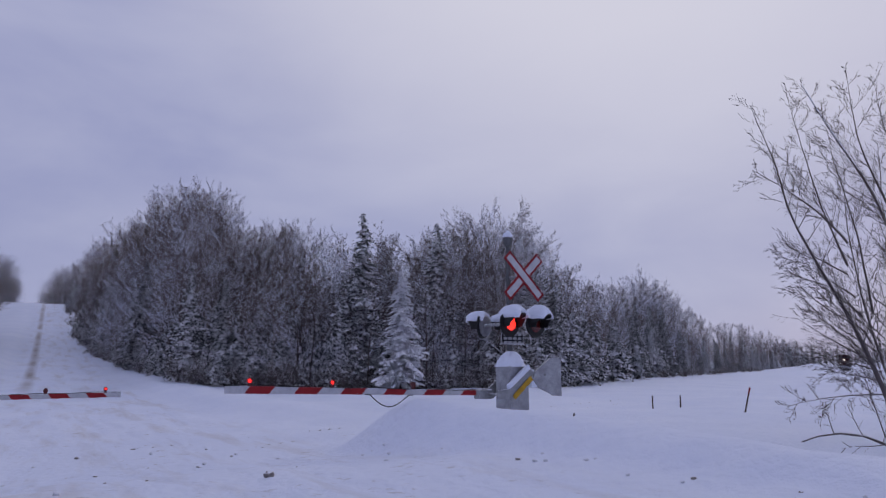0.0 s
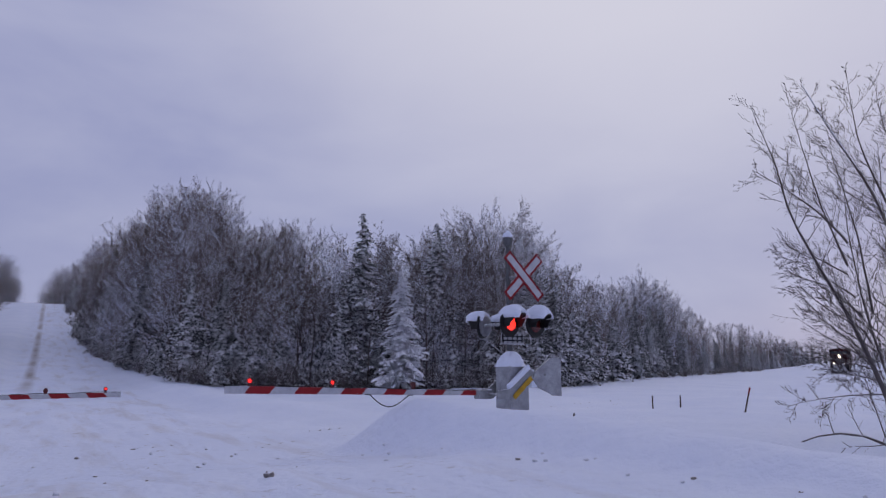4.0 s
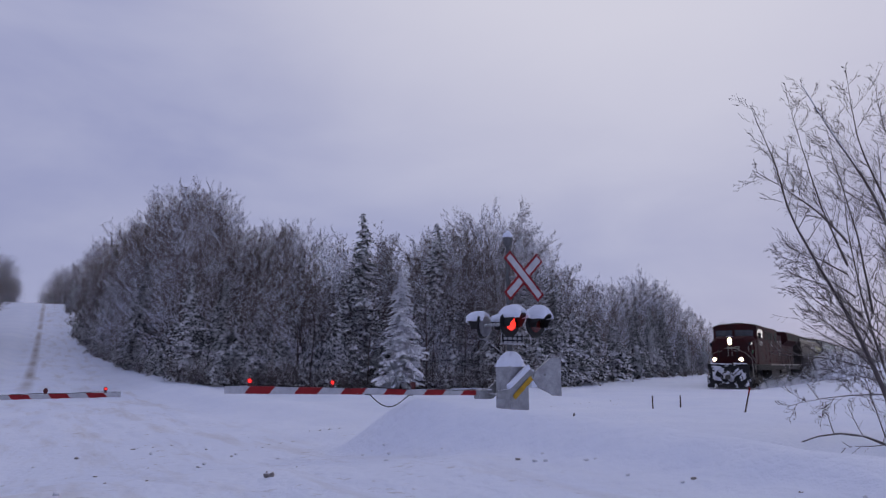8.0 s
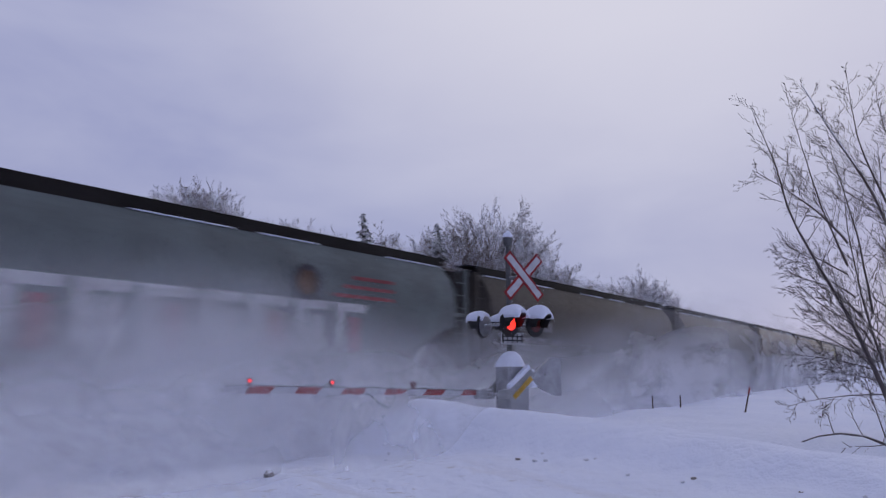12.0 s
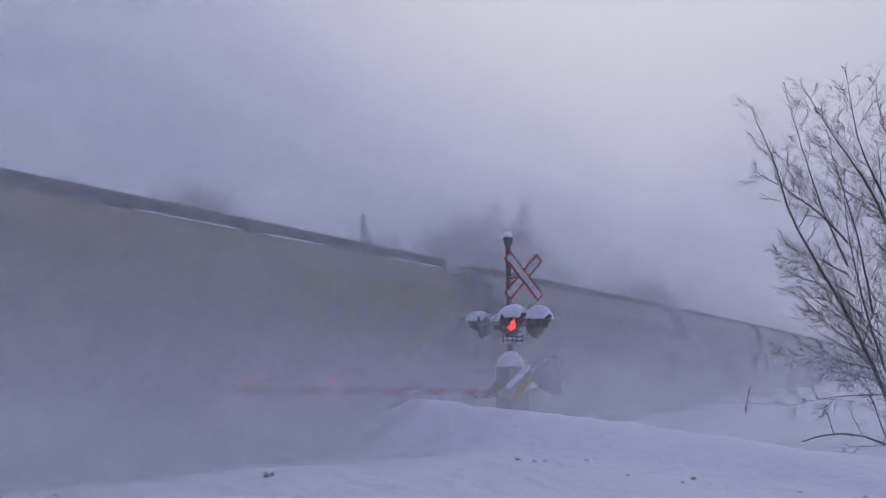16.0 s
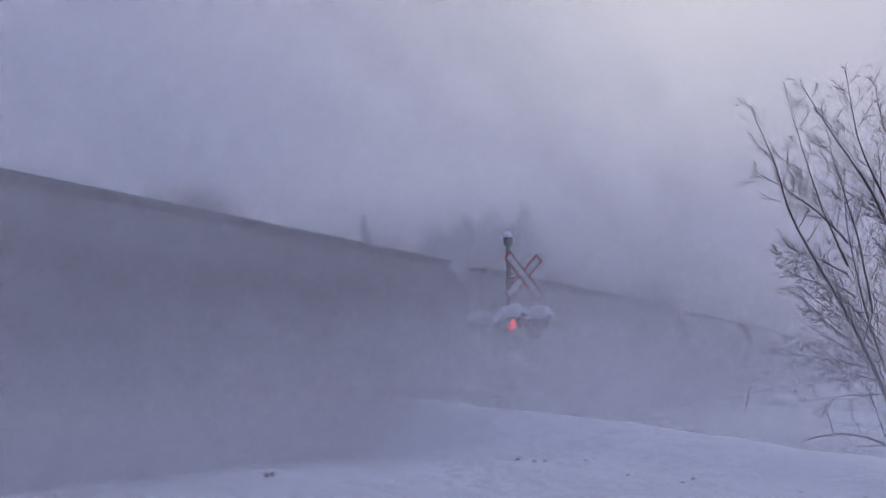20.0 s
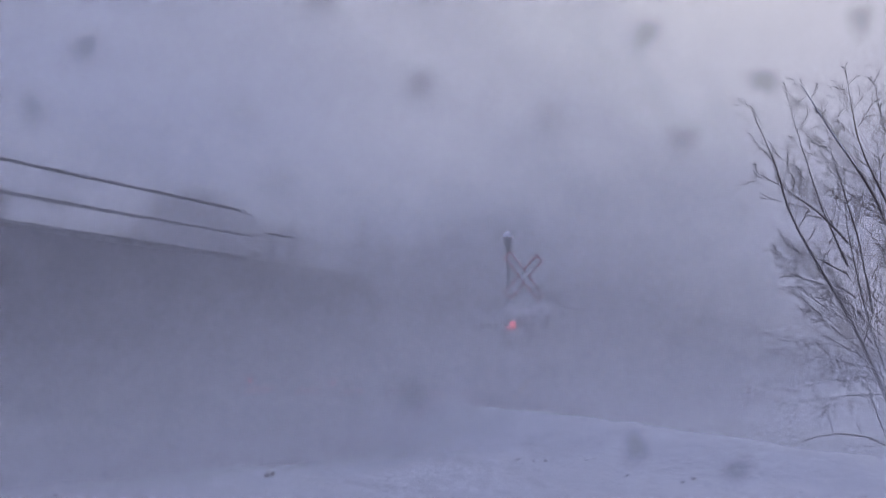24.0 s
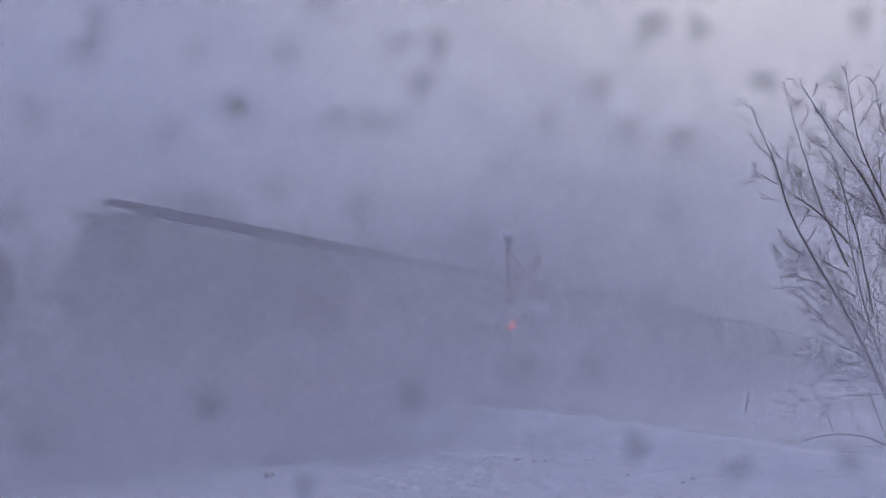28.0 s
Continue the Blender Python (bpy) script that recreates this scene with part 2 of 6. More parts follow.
SOOT = surface("sooty_roof_steel", (0.013, 0.011, 0.011), 0.8, big=1, fine=14, bump=0.2)
RUST = surface("rusty_stack", (0.11, 0.06, 0.03), 0.8, big=4, fine=14, bump=0.2)
SNOW_CAKE = surface("caked_snow", (0.72, 0.74, 0.80), 0.85, dark=(0.6, 0.62, 0.7), big=2, fine=9, bump=0.4)
STONE = surface("dirty_ice_lump", (0.30, 0.27, 0.26), 0.8, big=6, fine=30, bump=0.4, snow=0.9, snow_from=0.5)
WOOD = surface("weathered_stake", (0.10, 0.07, 0.055), 0.8, big=6, fine=30, bump=0.3)

# ---- mesh helpers ----
class Shape:
    """Collects vertices and faces of one part."""

    def __init__(self):
        self.v, self.f = [], []

    def add(self, verts, faces):
        k = len(self.v)
        self.v.extend(tuple(v) for v in verts)
        self.f.extend(tuple(i + k for i in f) for f in faces)
        return self

    def box(self, x0, x1, y0, y1, z0, z1, c=0.0, m=None):
        """A box; c chamfers its edges."""
        if c <= 0:
            vs = [(x, y, z) for x in (x0, x1) for y in (y0, y1) for z in (z0, z1)]
            fs = [(0, 1, 3, 2), (4, 6, 7, 5), (0, 4, 5, 1), (2, 3, 7, 6), (0, 2, 6, 4), (1, 5, 7, 3)]
        else:
            bm = bmesh.new()
            bmesh.ops.create_cube(bm, size=1)
            for v in bm.verts:
                v.co = Vector(((x0 + x1) / 2 + v.co.x * (x1 - x0), (y0 + y1) / 2 + v.co.y * (y1 - y0), (z0 + z1) / 2 + v.co.z * (z1 - z0)))
            bmesh.ops.bevel(bm, geom=bm.edges[:], offset=c, segments=1, affect="EDGES")
            bm.verts.index_update()
            vs, fs = [tuple(v.co) for v in bm.verts], [tuple(v.index for v in f.verts) for f in bm.faces]
            bm.free()
        if m is not None:
            vs = [m @ Vector(v) for v in vs]
        return self.add(vs, fs)

    def cyl(self, a, b, r0, r1=None, n=12, caps=True):
        a, b = Vector(a), Vector(b)
        r1 = r0 if r1 is None else r1
        d = (b - a).normalized()
        s = d.orthogonal().normalized()
        t = d.cross(s)
        ring = [math.cos(2 * math.pi * i / n) * s + math.sin(2 * math.pi * i / n) * t for i in range(n)]
        vs = [a + u * r0 for u in ring] + [b + u * r1 for u in ring]
        fs = [(i, (i + 1) % n, n + (i + 1) % n, n + i) for i in range(n)]
        if caps:
            fs += [tuple(range(n - 1, -1, -1)), tuple(range(n, 2 * n))]
        return self.add(vs, fs)

    def tube(self, pts, r, n=8):
        for a, b in zip(pts, pts[1:]):
            self.cyl(a, b, r, r, n)
        return self

    def turned(self, profile, axis_point=(0, 0, 0), n=24, axis="z"):
        """A lathe shape: profile of (radius, height)."""
        k = len(profile)
        vs = []
        for i in range(n):
            c, s = math.cos(2 * math.pi * i / n), math.sin(2 * math.pi * i / n)
            for r, h in profile:
                p = {"z": (r * c, r * s, h), "y": (r * c, h, r * s), "x": (h, r * c, r * s)}[axis]
                vs.append(Vector(p) + Vector(axis_point))
        fs = [(i * k + j, ((i + 1) % n) * k + j, ((i + 1) % n) * k + j + 1, i * k + j + 1) for i in range(n) for j in range(k - 1)]
        return self.add(vs, fs)

    def prism(self, outline, lo, hi, plane="xz"):
        """An outline drawn in one plane and carried from lo to hi across it."""
        k = len(outline)

        def put(a, b, c):
            return {"xz": (a, c, b), "xy": (a, b, c), "yz": (c, a, b)}[plane]

        vs = [put(a, b, lo) for a, b in outline] + [put(a, b, hi) for a, b in outline]
        fs = [tuple(range(k)), tuple(range(2 * k - 1, k - 1, -1))] + [(i, i + k, (i + 1) % k + k, (i + 1) % k) for i in range(k)]
        return self.add(vs, fs)

    def mesh(self, name, sharp=35):
        me = bpy.data.meshes.new(name)
        me.from_pydata(self.v, [], self.f)
        bm = bmesh.new()
        bm.from_mesh(me)
        bmesh.ops.recalc_face_normals(bm, faces=bm.faces[:])
        bm.to_mesh(me)
        bm.free()
        if sharp:
            me.polygons.foreach_set("use_smooth", [True] * len(me.polygons))
            me.set_sharp_from_angle(angle=radians(sharp))
        return me


def thing(name, m, label, category, group="", kind=""):
    """A thing: an Empty at its base that carries its parts."""
    ob = new(name)
    ob.empty_display_size = 0.2
    ob.matrix_basis = m
    return tagged(ob, label, category, group, kind)


def part(name, shape, material, parent, label="", m=None, sharp=35):
    ob = new(name, shape.mesh(name, sharp) if isinstance(shape, Shape) else shape)
    if not ob.data.materials:
        ob.data.materials.append(material)
    ob.parent = parent
    if m is not None:
        ob.matrix_basis = m
    if label:
        ob["label"] = label
    return ob


def single(name, shape, material, m, label, category, kind="", group=""):
    ob = new(name, shape.mesh(name) if isinstance(shape, Shape) else shape)
    if not ob.data.materials:
        ob.data.materials.append(material)
    ob.matrix_basis = m
    return tagged(ob, label, category, group, kind)


def lumps(x, y, scale, seed=0.0):
    """Cheap smooth relief from turned sines."""
    z = 0
    for k, (a, f) in enumerate(((1.0, 1.0), (0.6, 1.9), (0.35, 3.7), (0.2, 7.1))):
        c, s = math.cos(1.1 * k + seed), math.sin(1.1 * k + seed)
        u, v = (c * x + s * y) * f / scale, (-s * x + c * y) * f / scale
        z = z + a * np.sin(u + 1.7 * np.sin(v * 0.7 + seed + k)) * np.sin(v + 1.3 * np.sin(u * 0.6 + 2 * k))
    return z / 2.15


# ---- ground ----
def ground_height(x, y):
    x, y = np.asarray(x, float), np.asarray(y, float)
    s, w = x * RU.x + y * RU.y, x * RN.x + y * RN.y
    p, lat = x * TU.x + y * TU.y, x * TN.x + y * TN.y + DIST
    q = np.clip(p - 30, 0, None)
    lat = lat + BEND * np.where(q < 160, q * q, 25600 + 320 * (q - 160))
    # the road climbs a hill beyond the crossing
    u = np.clip(s - 30, 0, None)
    hill = np.where(u < 118, 0.00080 * u * u, 11.14 + 0.1888 * (u - 118) - 0.0014 * np.clip(u - 118, 0, None) ** 2)
    hill = np.where(u > 185, 17.5, hill)
    z = hill * (1 - smooth(12, 70, w))
    far = smooth(150, 900, np.hypot(x, y))
    z = z + far * 7.0 * (1 - smooth(12, 70, w) * 0.2) * (0.6 + 0.4 * np.sin(x / 160.0))
    near = 1 - smooth(60, 200, np.hypot(x, y))
    on = smooth(-3.0, -1.6, w) * (1 - smooth(4.3, 5.2, w))
    on_rail = 1 - smooth(1.6, 3.0, np.abs(lat))
    # open snow beside the road and along the track
    off = (1 - on) * (1 - on_rail)
    z = z + off * near * (0.05 + 0.10 * lumps(x, y, 3.2) + 0.04 * lumps(x, y, 0.9, 2.0))
    # the road falls a little towards the rails
    ramp_ = 0.45 * (1 - smooth(6.5, 12.6, s)) * (1 - smooth(9, 16, w)) * smooth(-30, -10, s)
    z = z + ramp_
    # ploughed bank along the near side of the road, up to the signal
    axis = 6.0 + 0.14 * np.clip(9.8 - s, -2, 14)
    wob = w - axis + 0.14 * lumps(x, y, 1.7, 4.0)
    crest = 1.04 - 0.045 * np.clip(9.8 - s, 0, 8) + 0.035 * lumps(x, y, 2.1, 1.0) + 0.045 * lumps(x, y, 0.6, 8.0) - ramp_
    prof = np.where(wob < 0, smooth(-1.25, 0.0, wob) ** 0.9, 1 - 0.95 * smooth(0.05, 2.0, wob))
    along = smooth(-16, -8, s) * (1 - smooth(10.5, 13.3, s + 0.35 * (axis - w)))
    foot_ = 0.09 * smooth(-1.34, -1.24, wob) * (1 - smooth(-1.2, -0.7, wob)) * smooth(0.5, 2.5, s) * (1 - smooth(8.5, 10.5, s)) * (0.6 + 0.8 * lumps(x, y, 0.35, 2.0))
    ragged = foot_ + 0.05 * lumps(x, y, 0.42, 3.0) * smooth(-1.3, -0.8, wob) * (1 - smooth(-0.6, -0.1, wob))
    bank = np.clip(crest, 0, None) * prof * along + ragged * along
    z = np.maximum(z, bank + ramp_)
    # ditch behind the bank
    z = z - 0.45 * smooth(1.6, 3.4, wob) * (1 - smooth(5.5, 9.0, wob)) * (1 - smooth(8, 13, s)) * smooth(2.5, 5, np.abs(lat))
    # lower bank beyond the track
    prof2 = smooth(5.0, 6.8, w) * (1 - 0.8 * smooth(7.2, 10.0, w))
    z = z + 0.32 * prof2 * smooth(19.5, 24.0, s) * (1 - smooth(46, 70, s)) * (1 + 0.25 * lumps(x, y, 2.5))
    # heap where the plough turned by the crossing
    z = z + 0.28 * np.exp(-(((s - 14.5) / 1.6) ** 2 + ((w - 6.4) / 1.1) ** 2)) * (1 + 0.5 * lumps(x, y, 0.6)) * smooth(1.7, 2.4, np.abs(lat))
    z = z + 0.07 * lumps(x, y, 0.5, 6.0) * smooth(12.2, 13.0, s) * (1 - smooth(16, 18, s)) * smooth(2.8, 3.8, w) * (1 - smooth(6.5, 8.0, w)) * smooth(1.9, 2.6, np.abs(lat))
    # bank on the far side of the road
    z = z + 0.5 * smooth(-2.4, -4.0, w) * (1 - smooth(-4.5, -8.0, w)) * (smooth(19, 26, s) + 1 - smooth(2, 7, s)) * near
    # wheel ruts and rough ice on the road
    z = z + on * near * (0.018 * np.sin(w * 3.1 + 0.5 * np.sin(s * 0.35)) + 0.026 * lumps(x, y, 0.55, 5.0) + 0.03 * lumps(s * 0.25, w, 0.3, 1.0) + 0.012 * lumps(x, y, 0.16, 2.0))
    # the track lies flush with the snow; rails stand free at the crossing
    z = z * (1 - 0.9 * on_rail) + (0.012 + 0.006 * lumps(x, y, 0.8)) * on_rail - 0.03 * np.exp(-((np.abs(lat) - 0.70) / 0.05) ** 2) * smooth(-0.3, 0.4, lumps(x, y, 1.3, 2.0))
    return z


def build_ground():
    rings = [0.0] + [0.4 * 1.0135 ** i for i in range(670)]
    angles = np.concatenate([np.linspace(-46, 46, 420), np.linspace(48, 312, 88)])
    a = np.radians(angles)
    r = np.array(rings[1:])
    x, y = r[:, None] * np.sin(a)[None], r[:, None] * np.cos(a)[None]
    z = ground_height(x, y)
    n, k = x.shape
    co = np.concatenate([[[0, 0, float(ground_height(0.0, 0.0))]], np.stack([x, y, z], -1).reshape(-1, 3)])
    i, j = np.meshgrid(np.arange(n - 1), np.arange(k), indexing="ij")
    j2 = (j + 1) % k
    quads = np.stack([1 + i * k + j, 1 + (i + 1) * k + j, 1 + (i + 1) * k + j2, 1 + i * k + j2], -1).reshape(-1, 4)[:, ::-1]
    tris = np.stack([np.zeros(k, int), 1 + (np.arange(k) + 1) % k, 1 + np.arange(k)], -1)
    me = bpy.data.meshes.new("ground")
    nl = len(tris) * 3 + len(quads) * 4
    me.vertices.add(len(co))
    me.vertices.foreach_set("co", co.ravel())
    me.loops.add(nl)
    me.loops.foreach_set("vertex_index", np.concatenate([tris.ravel(), quads.ravel()]))
    me.polygons.add(len(tris) + len(quads))
    me.polygons.foreach_set("loop_start", np.concatenate([np.arange(len(tris)) * 3, len(tris) * 3 + np.arange(len(quads)) * 4]))
    me.update(calc_edges=True)
    me.validate()
    me.polygons.foreach_set("use_smooth", [True] * len(me.polygons))
    return single("ground", me, GROUND, Matrix(), "deep snow with a ploughed sanded road and banks", "ground", "structure")


def gz(x, y):
    return float(ground_height(x, y))


build_ground()


def build_rails():
    for lat in (-0.755, 0.755):
        sh = Shape()
        stops = [-60 + 4 * i for i in range(120)]
        outline = ((-0.07, -0.17), (0.07, -0.17), (0.07, -0.15), (0.012, -0.13), (0.012, -0.05), (0.036, -0.035), (0.036, 0), (-0.036, 0), (-0.036, -0.035), (-0.012, -0.05), (-0.012, -0.13), (-0.07, -0.15))
        k = len(outline)
        for p in stops:
            at, way = track(p, lat)
            side = Vector((way.y, -way.x, 0))
            sh.v.extend(tuple(at + side * a + Vector((0, 0, b))) for a, b in outline)
        sh.f = [(i * k + j, i * k + (j + 1) % k, (i + 1) * k + (j + 1) % k, (i + 1) * k + j) for i in range(len(stops) - 1) for j in range(k)]
        single("rail", sh, RAIL, Matrix(), "steel rail bedded in packed snow", "rail", "structure")


build_rails()

# ---- crossing signal and gates ----
SIGNAL_AT = Vector((1.36, 13.53, 0))
FACING = Matrix((RN, RU, Vector((0, 0, 1)))).transposed().to_4x4()


def snow_heap(rx, ry, h, at, seed=0, n=18):
    """A rounded cap of lying snow."""
    sh = Shape()
    rows = 6
    vs = [(at[0], at[1], at[2] + h)]
    for i in range(1, rows + 1):
        f = i / rows
        for j in range(n):
            a = 2 * math.pi * j / n
            wob = 1 + 0.09 * math.sin(3 * a + seed) + 0.05 * math.sin(5 * a + 2 * seed)
            up = h * (1 - f ** 2.6)
            vs.append((at[0] + rx * f * wob * math.cos(a), at[1] + ry * f * wob * math.sin(a), at[2] + up))
    fs = [(0, 1 + j, 1 + (j + 1) % n) for j in range(n)]
    fs += [(1 + i * n + j, 1 + (i + 1) * n + j, 1 + (i + 1) * n + (j + 1) % n, 1 + i * n + (j + 1) % n) for i in range(rows - 1) for j in range(n)]
    fs.append(tuple(range(1 + (rows - 1) * n, 1 + rows * n)))
    return sh.add(vs, fs)


def hood_snow(seed):
    """Snow draped over a lamp hood and the top of its disc."""
    sh, na, nd = Shape(), 14, 9
    for lay in (0, 1):
        for i in range(na + 1):
            a = math.radians(28 + 124 * i / na)
            up = max(0.0, math.sin(math.pi * i / na)) ** 0.7
            for j in range(nd + 1):
                f = j / nd
                d = 0.10 - (0.47 + 0.03 * math.sin(3 * a + seed)) * f
                ends = math.sin(math.pi * min(max(f * 0.94 + 0.03, 0), 1)) ** 0.45
                r = 0.192 + lay * (0.022 + 0.135 * up * ends * (1 + 0.12 * math.sin(5 * f + 2 * a + seed)))
                r += 0.06 * (1 - f) ** 3
                sh.v.append((r * math.cos(a), d, r * math.sin(a)))
    k, m = (na + 1) * (nd + 1), nd + 1
    for i in range(na):
        for j in range(nd):
            q = (i * m + j, i * m + j + 1, (i + 1) * m + j + 1, (i + 1) * m + j)
            sh.f += [q, tuple(k + x for x in reversed(q))]
    for i in range(na):
        for j in (0, nd):
            sh.f.append((i * m + j, (i + 1) * m + j, k + (i + 1) * m + j, k + i * m + j))
    for j in range(nd):
        for i in (0, na):
            sh.f.append((i * m + j, i * m + j + 1, k + i * m + j + 1, k + i * m + j))
    return sh


def signal_lamp(parent, x, z, front, lit, snow_seed):
    """One flashing light: black backing disc, hood, lens in a turning holder, snow on the hood."""
    m = Matrix.Translation((x, -0.5 if front else 0.5, z)) @ pose(0, 0, 0, 0, 0, 10 if front else 208)
    disc = part("light_unit", Shape().turned([(0, 0.10), (0.12, 0.10), (0.17, 0.03), (0.255, 0.02), (0.262, 0), (0.255, -0.02), (0.16, -0.02)], n=28, axis="y"), BLACK, parent, "black backing disc", m)
    sh = Shape()
    n, back, reach = 16, -0.02, 0.36
    for r in (0.19, 0.175):
        for i in range(n + 1):
            a = math.radians(-20 + 220 * i / n)
            cut = reach * (0.45 + 0.55 * max(0.0, math.sin(a)))
            for d in (back, back - cut):
                sh.v.append((r * math.cos(a), d, r * math.sin(a)))
    k = 2 * (n + 1)
    for i in range(n):
        b = 2 * i
        sh.f += [(b, b + 2, b + 3, b + 1), (k + b, k + b + 1, k + b + 3, k + b + 2), (b + 1, b + 3, k + b + 3, k + b + 1)]
    part("hood", sh, BLACK, disc, "curved black lamp hood")
    part("hood_snow", hood_snow(snow_seed), SNOW, disc, "rounded cap of snow", Matrix.Diagonal((0.84, 1, 1.04, 1)) if front else Matrix.Diagonal((0.8, 0.95, 0.86, 1)), sharp=0)
    if front:
        part("lens", Shape().turned([(0, -0.035), (0.09, -0.045), (0.155, -0.025), (0.16, -0.01)], n=24, axis="y"), RED_LENS, disc, "red glass lens")
        holder = part("lamp_reflector", Shape().turned([(0, -0.058), (0.06, -0.062), (0.125, -0.052), (0.132, -0.046), (0, -0.046)], n=24, axis="y"), RED_LIT, disc, "glowing red reflector")
        return holder
    part("lens", Shape().turned([(0, -0.045), (0.09, -0.055), (0.155, -0.035), (0.16, -0.01)], n=24, axis="y"), RED_LENS, disc)
    part("back_cover", Shape().turned([(0, 0.16), (0.13, 0.15), (0.20, 0.10), (0.215, 0.03)], n=24, axis="y"), GREY_GLASS, disc, "grey metal back cover")
    return None


def crossing_signal():
    root = thing("crossing_signal", Matrix.Translation(SIGNAL_AT) @ FACING, "snow-capped railway crossing signal with red lights on a mast", "crossing signal")
    part("mast", Shape().cyl((0, 0, -0.1), (0, 0, 4.02), 0.06, 0.055, 14), MAST, root, "weathered grey mast")
    part("bell", Shape().cyl((0, 0, 4.02), (0, 0, 4.10), 0.05, 0.05, 12).cyl((0, 0, 4.10), (0, 0, 4.28), 0.085, 0.105, 18), MAST, root, "grey warning bell")
    part("bell_snow", snow_heap(0.115, 0.115, 0.14, (0, 0, 4.275), 1), SNOW, root, sharp=0)
    cross = []
    for sgn in (-1, 1):
        a = radians(45 * sgn)
        m = Matrix.Translation((0, -0.50 - 0.012 * (sgn > 0), 3.40)) @ Matrix.Rotation(a, 4, "Y")
        blade = part("blade", Shape().box(-0.59, 0.59, -0.006, 0.006, -0.11, 0.11, 0.002), SIGN_RED, root, "red-edged crossbuck blade", m)
        part("face", Shape().box(-0.545, 0.545, -0.012, -0.007, -0.066, 0.066), SIGN_WHITE, blade, "silver-white reflective face")
    part("crossbuck_bracket", Shape().cyl((0, 0, 3.42), (0, -0.49, 3.42), 0.025, n=8).box(-0.08, 0.08, -0.48, -0.46, 3.3, 3.54), GALV, root)
    # cross arms with four light units
    part("crossarm", Shape().cyl((-0.40, 0, 2.45), (0.30, 0, 2.45), 0.03, n=10).cyl((-0.40, -0.42, 2.45), (-0.40, 0.42, 2.45), 0.028, n=10).cyl((0.27, -0.42, 2.45), (0.27, 0.42, 2.45), 0.028, n=10).box(-0.1, 0.1, -0.1, 0.1, 2.37, 2.53, 0.02), GALV, root)
    first = signal_lamp(root, -0.375, 2.45, True, True, 0.3)
    second = signal_lamp(root, 0.26, 2.45, True, True, 1.9)
    signal_lamp(root, -0.32, 2.45, False, False, 2.7)
    signal_lamp(root, 0.30, 2.45, False, False, 4.1)
    sign = part("track_sign", Shape().box(-0.28, 0.28, -0.09, -0.075, 2.06, 2.30, 0.004), SIGN_WHITE, root, "small white plate with a track symbol")
    for z in (2.14, 2.22):
        part("bar", Shape().box(-0.27, 0.27, -0.098, -0.091, z - 0.014, z + 0.014), BLACK, sign)
    for i in range(5):
        x = -0.24 + 0.12 * i
        part("bar", Shape().box(x - 0.013, x + 0.013, -0.097, -0.0905, 2.09, 2.27), BLACK, sign)
    part("sign_bracket", Shape().box(-0.08, 0.08, -0.074, 0.07, 2.15, 2.21, 0.005), GALV, root)
    return root, first, second


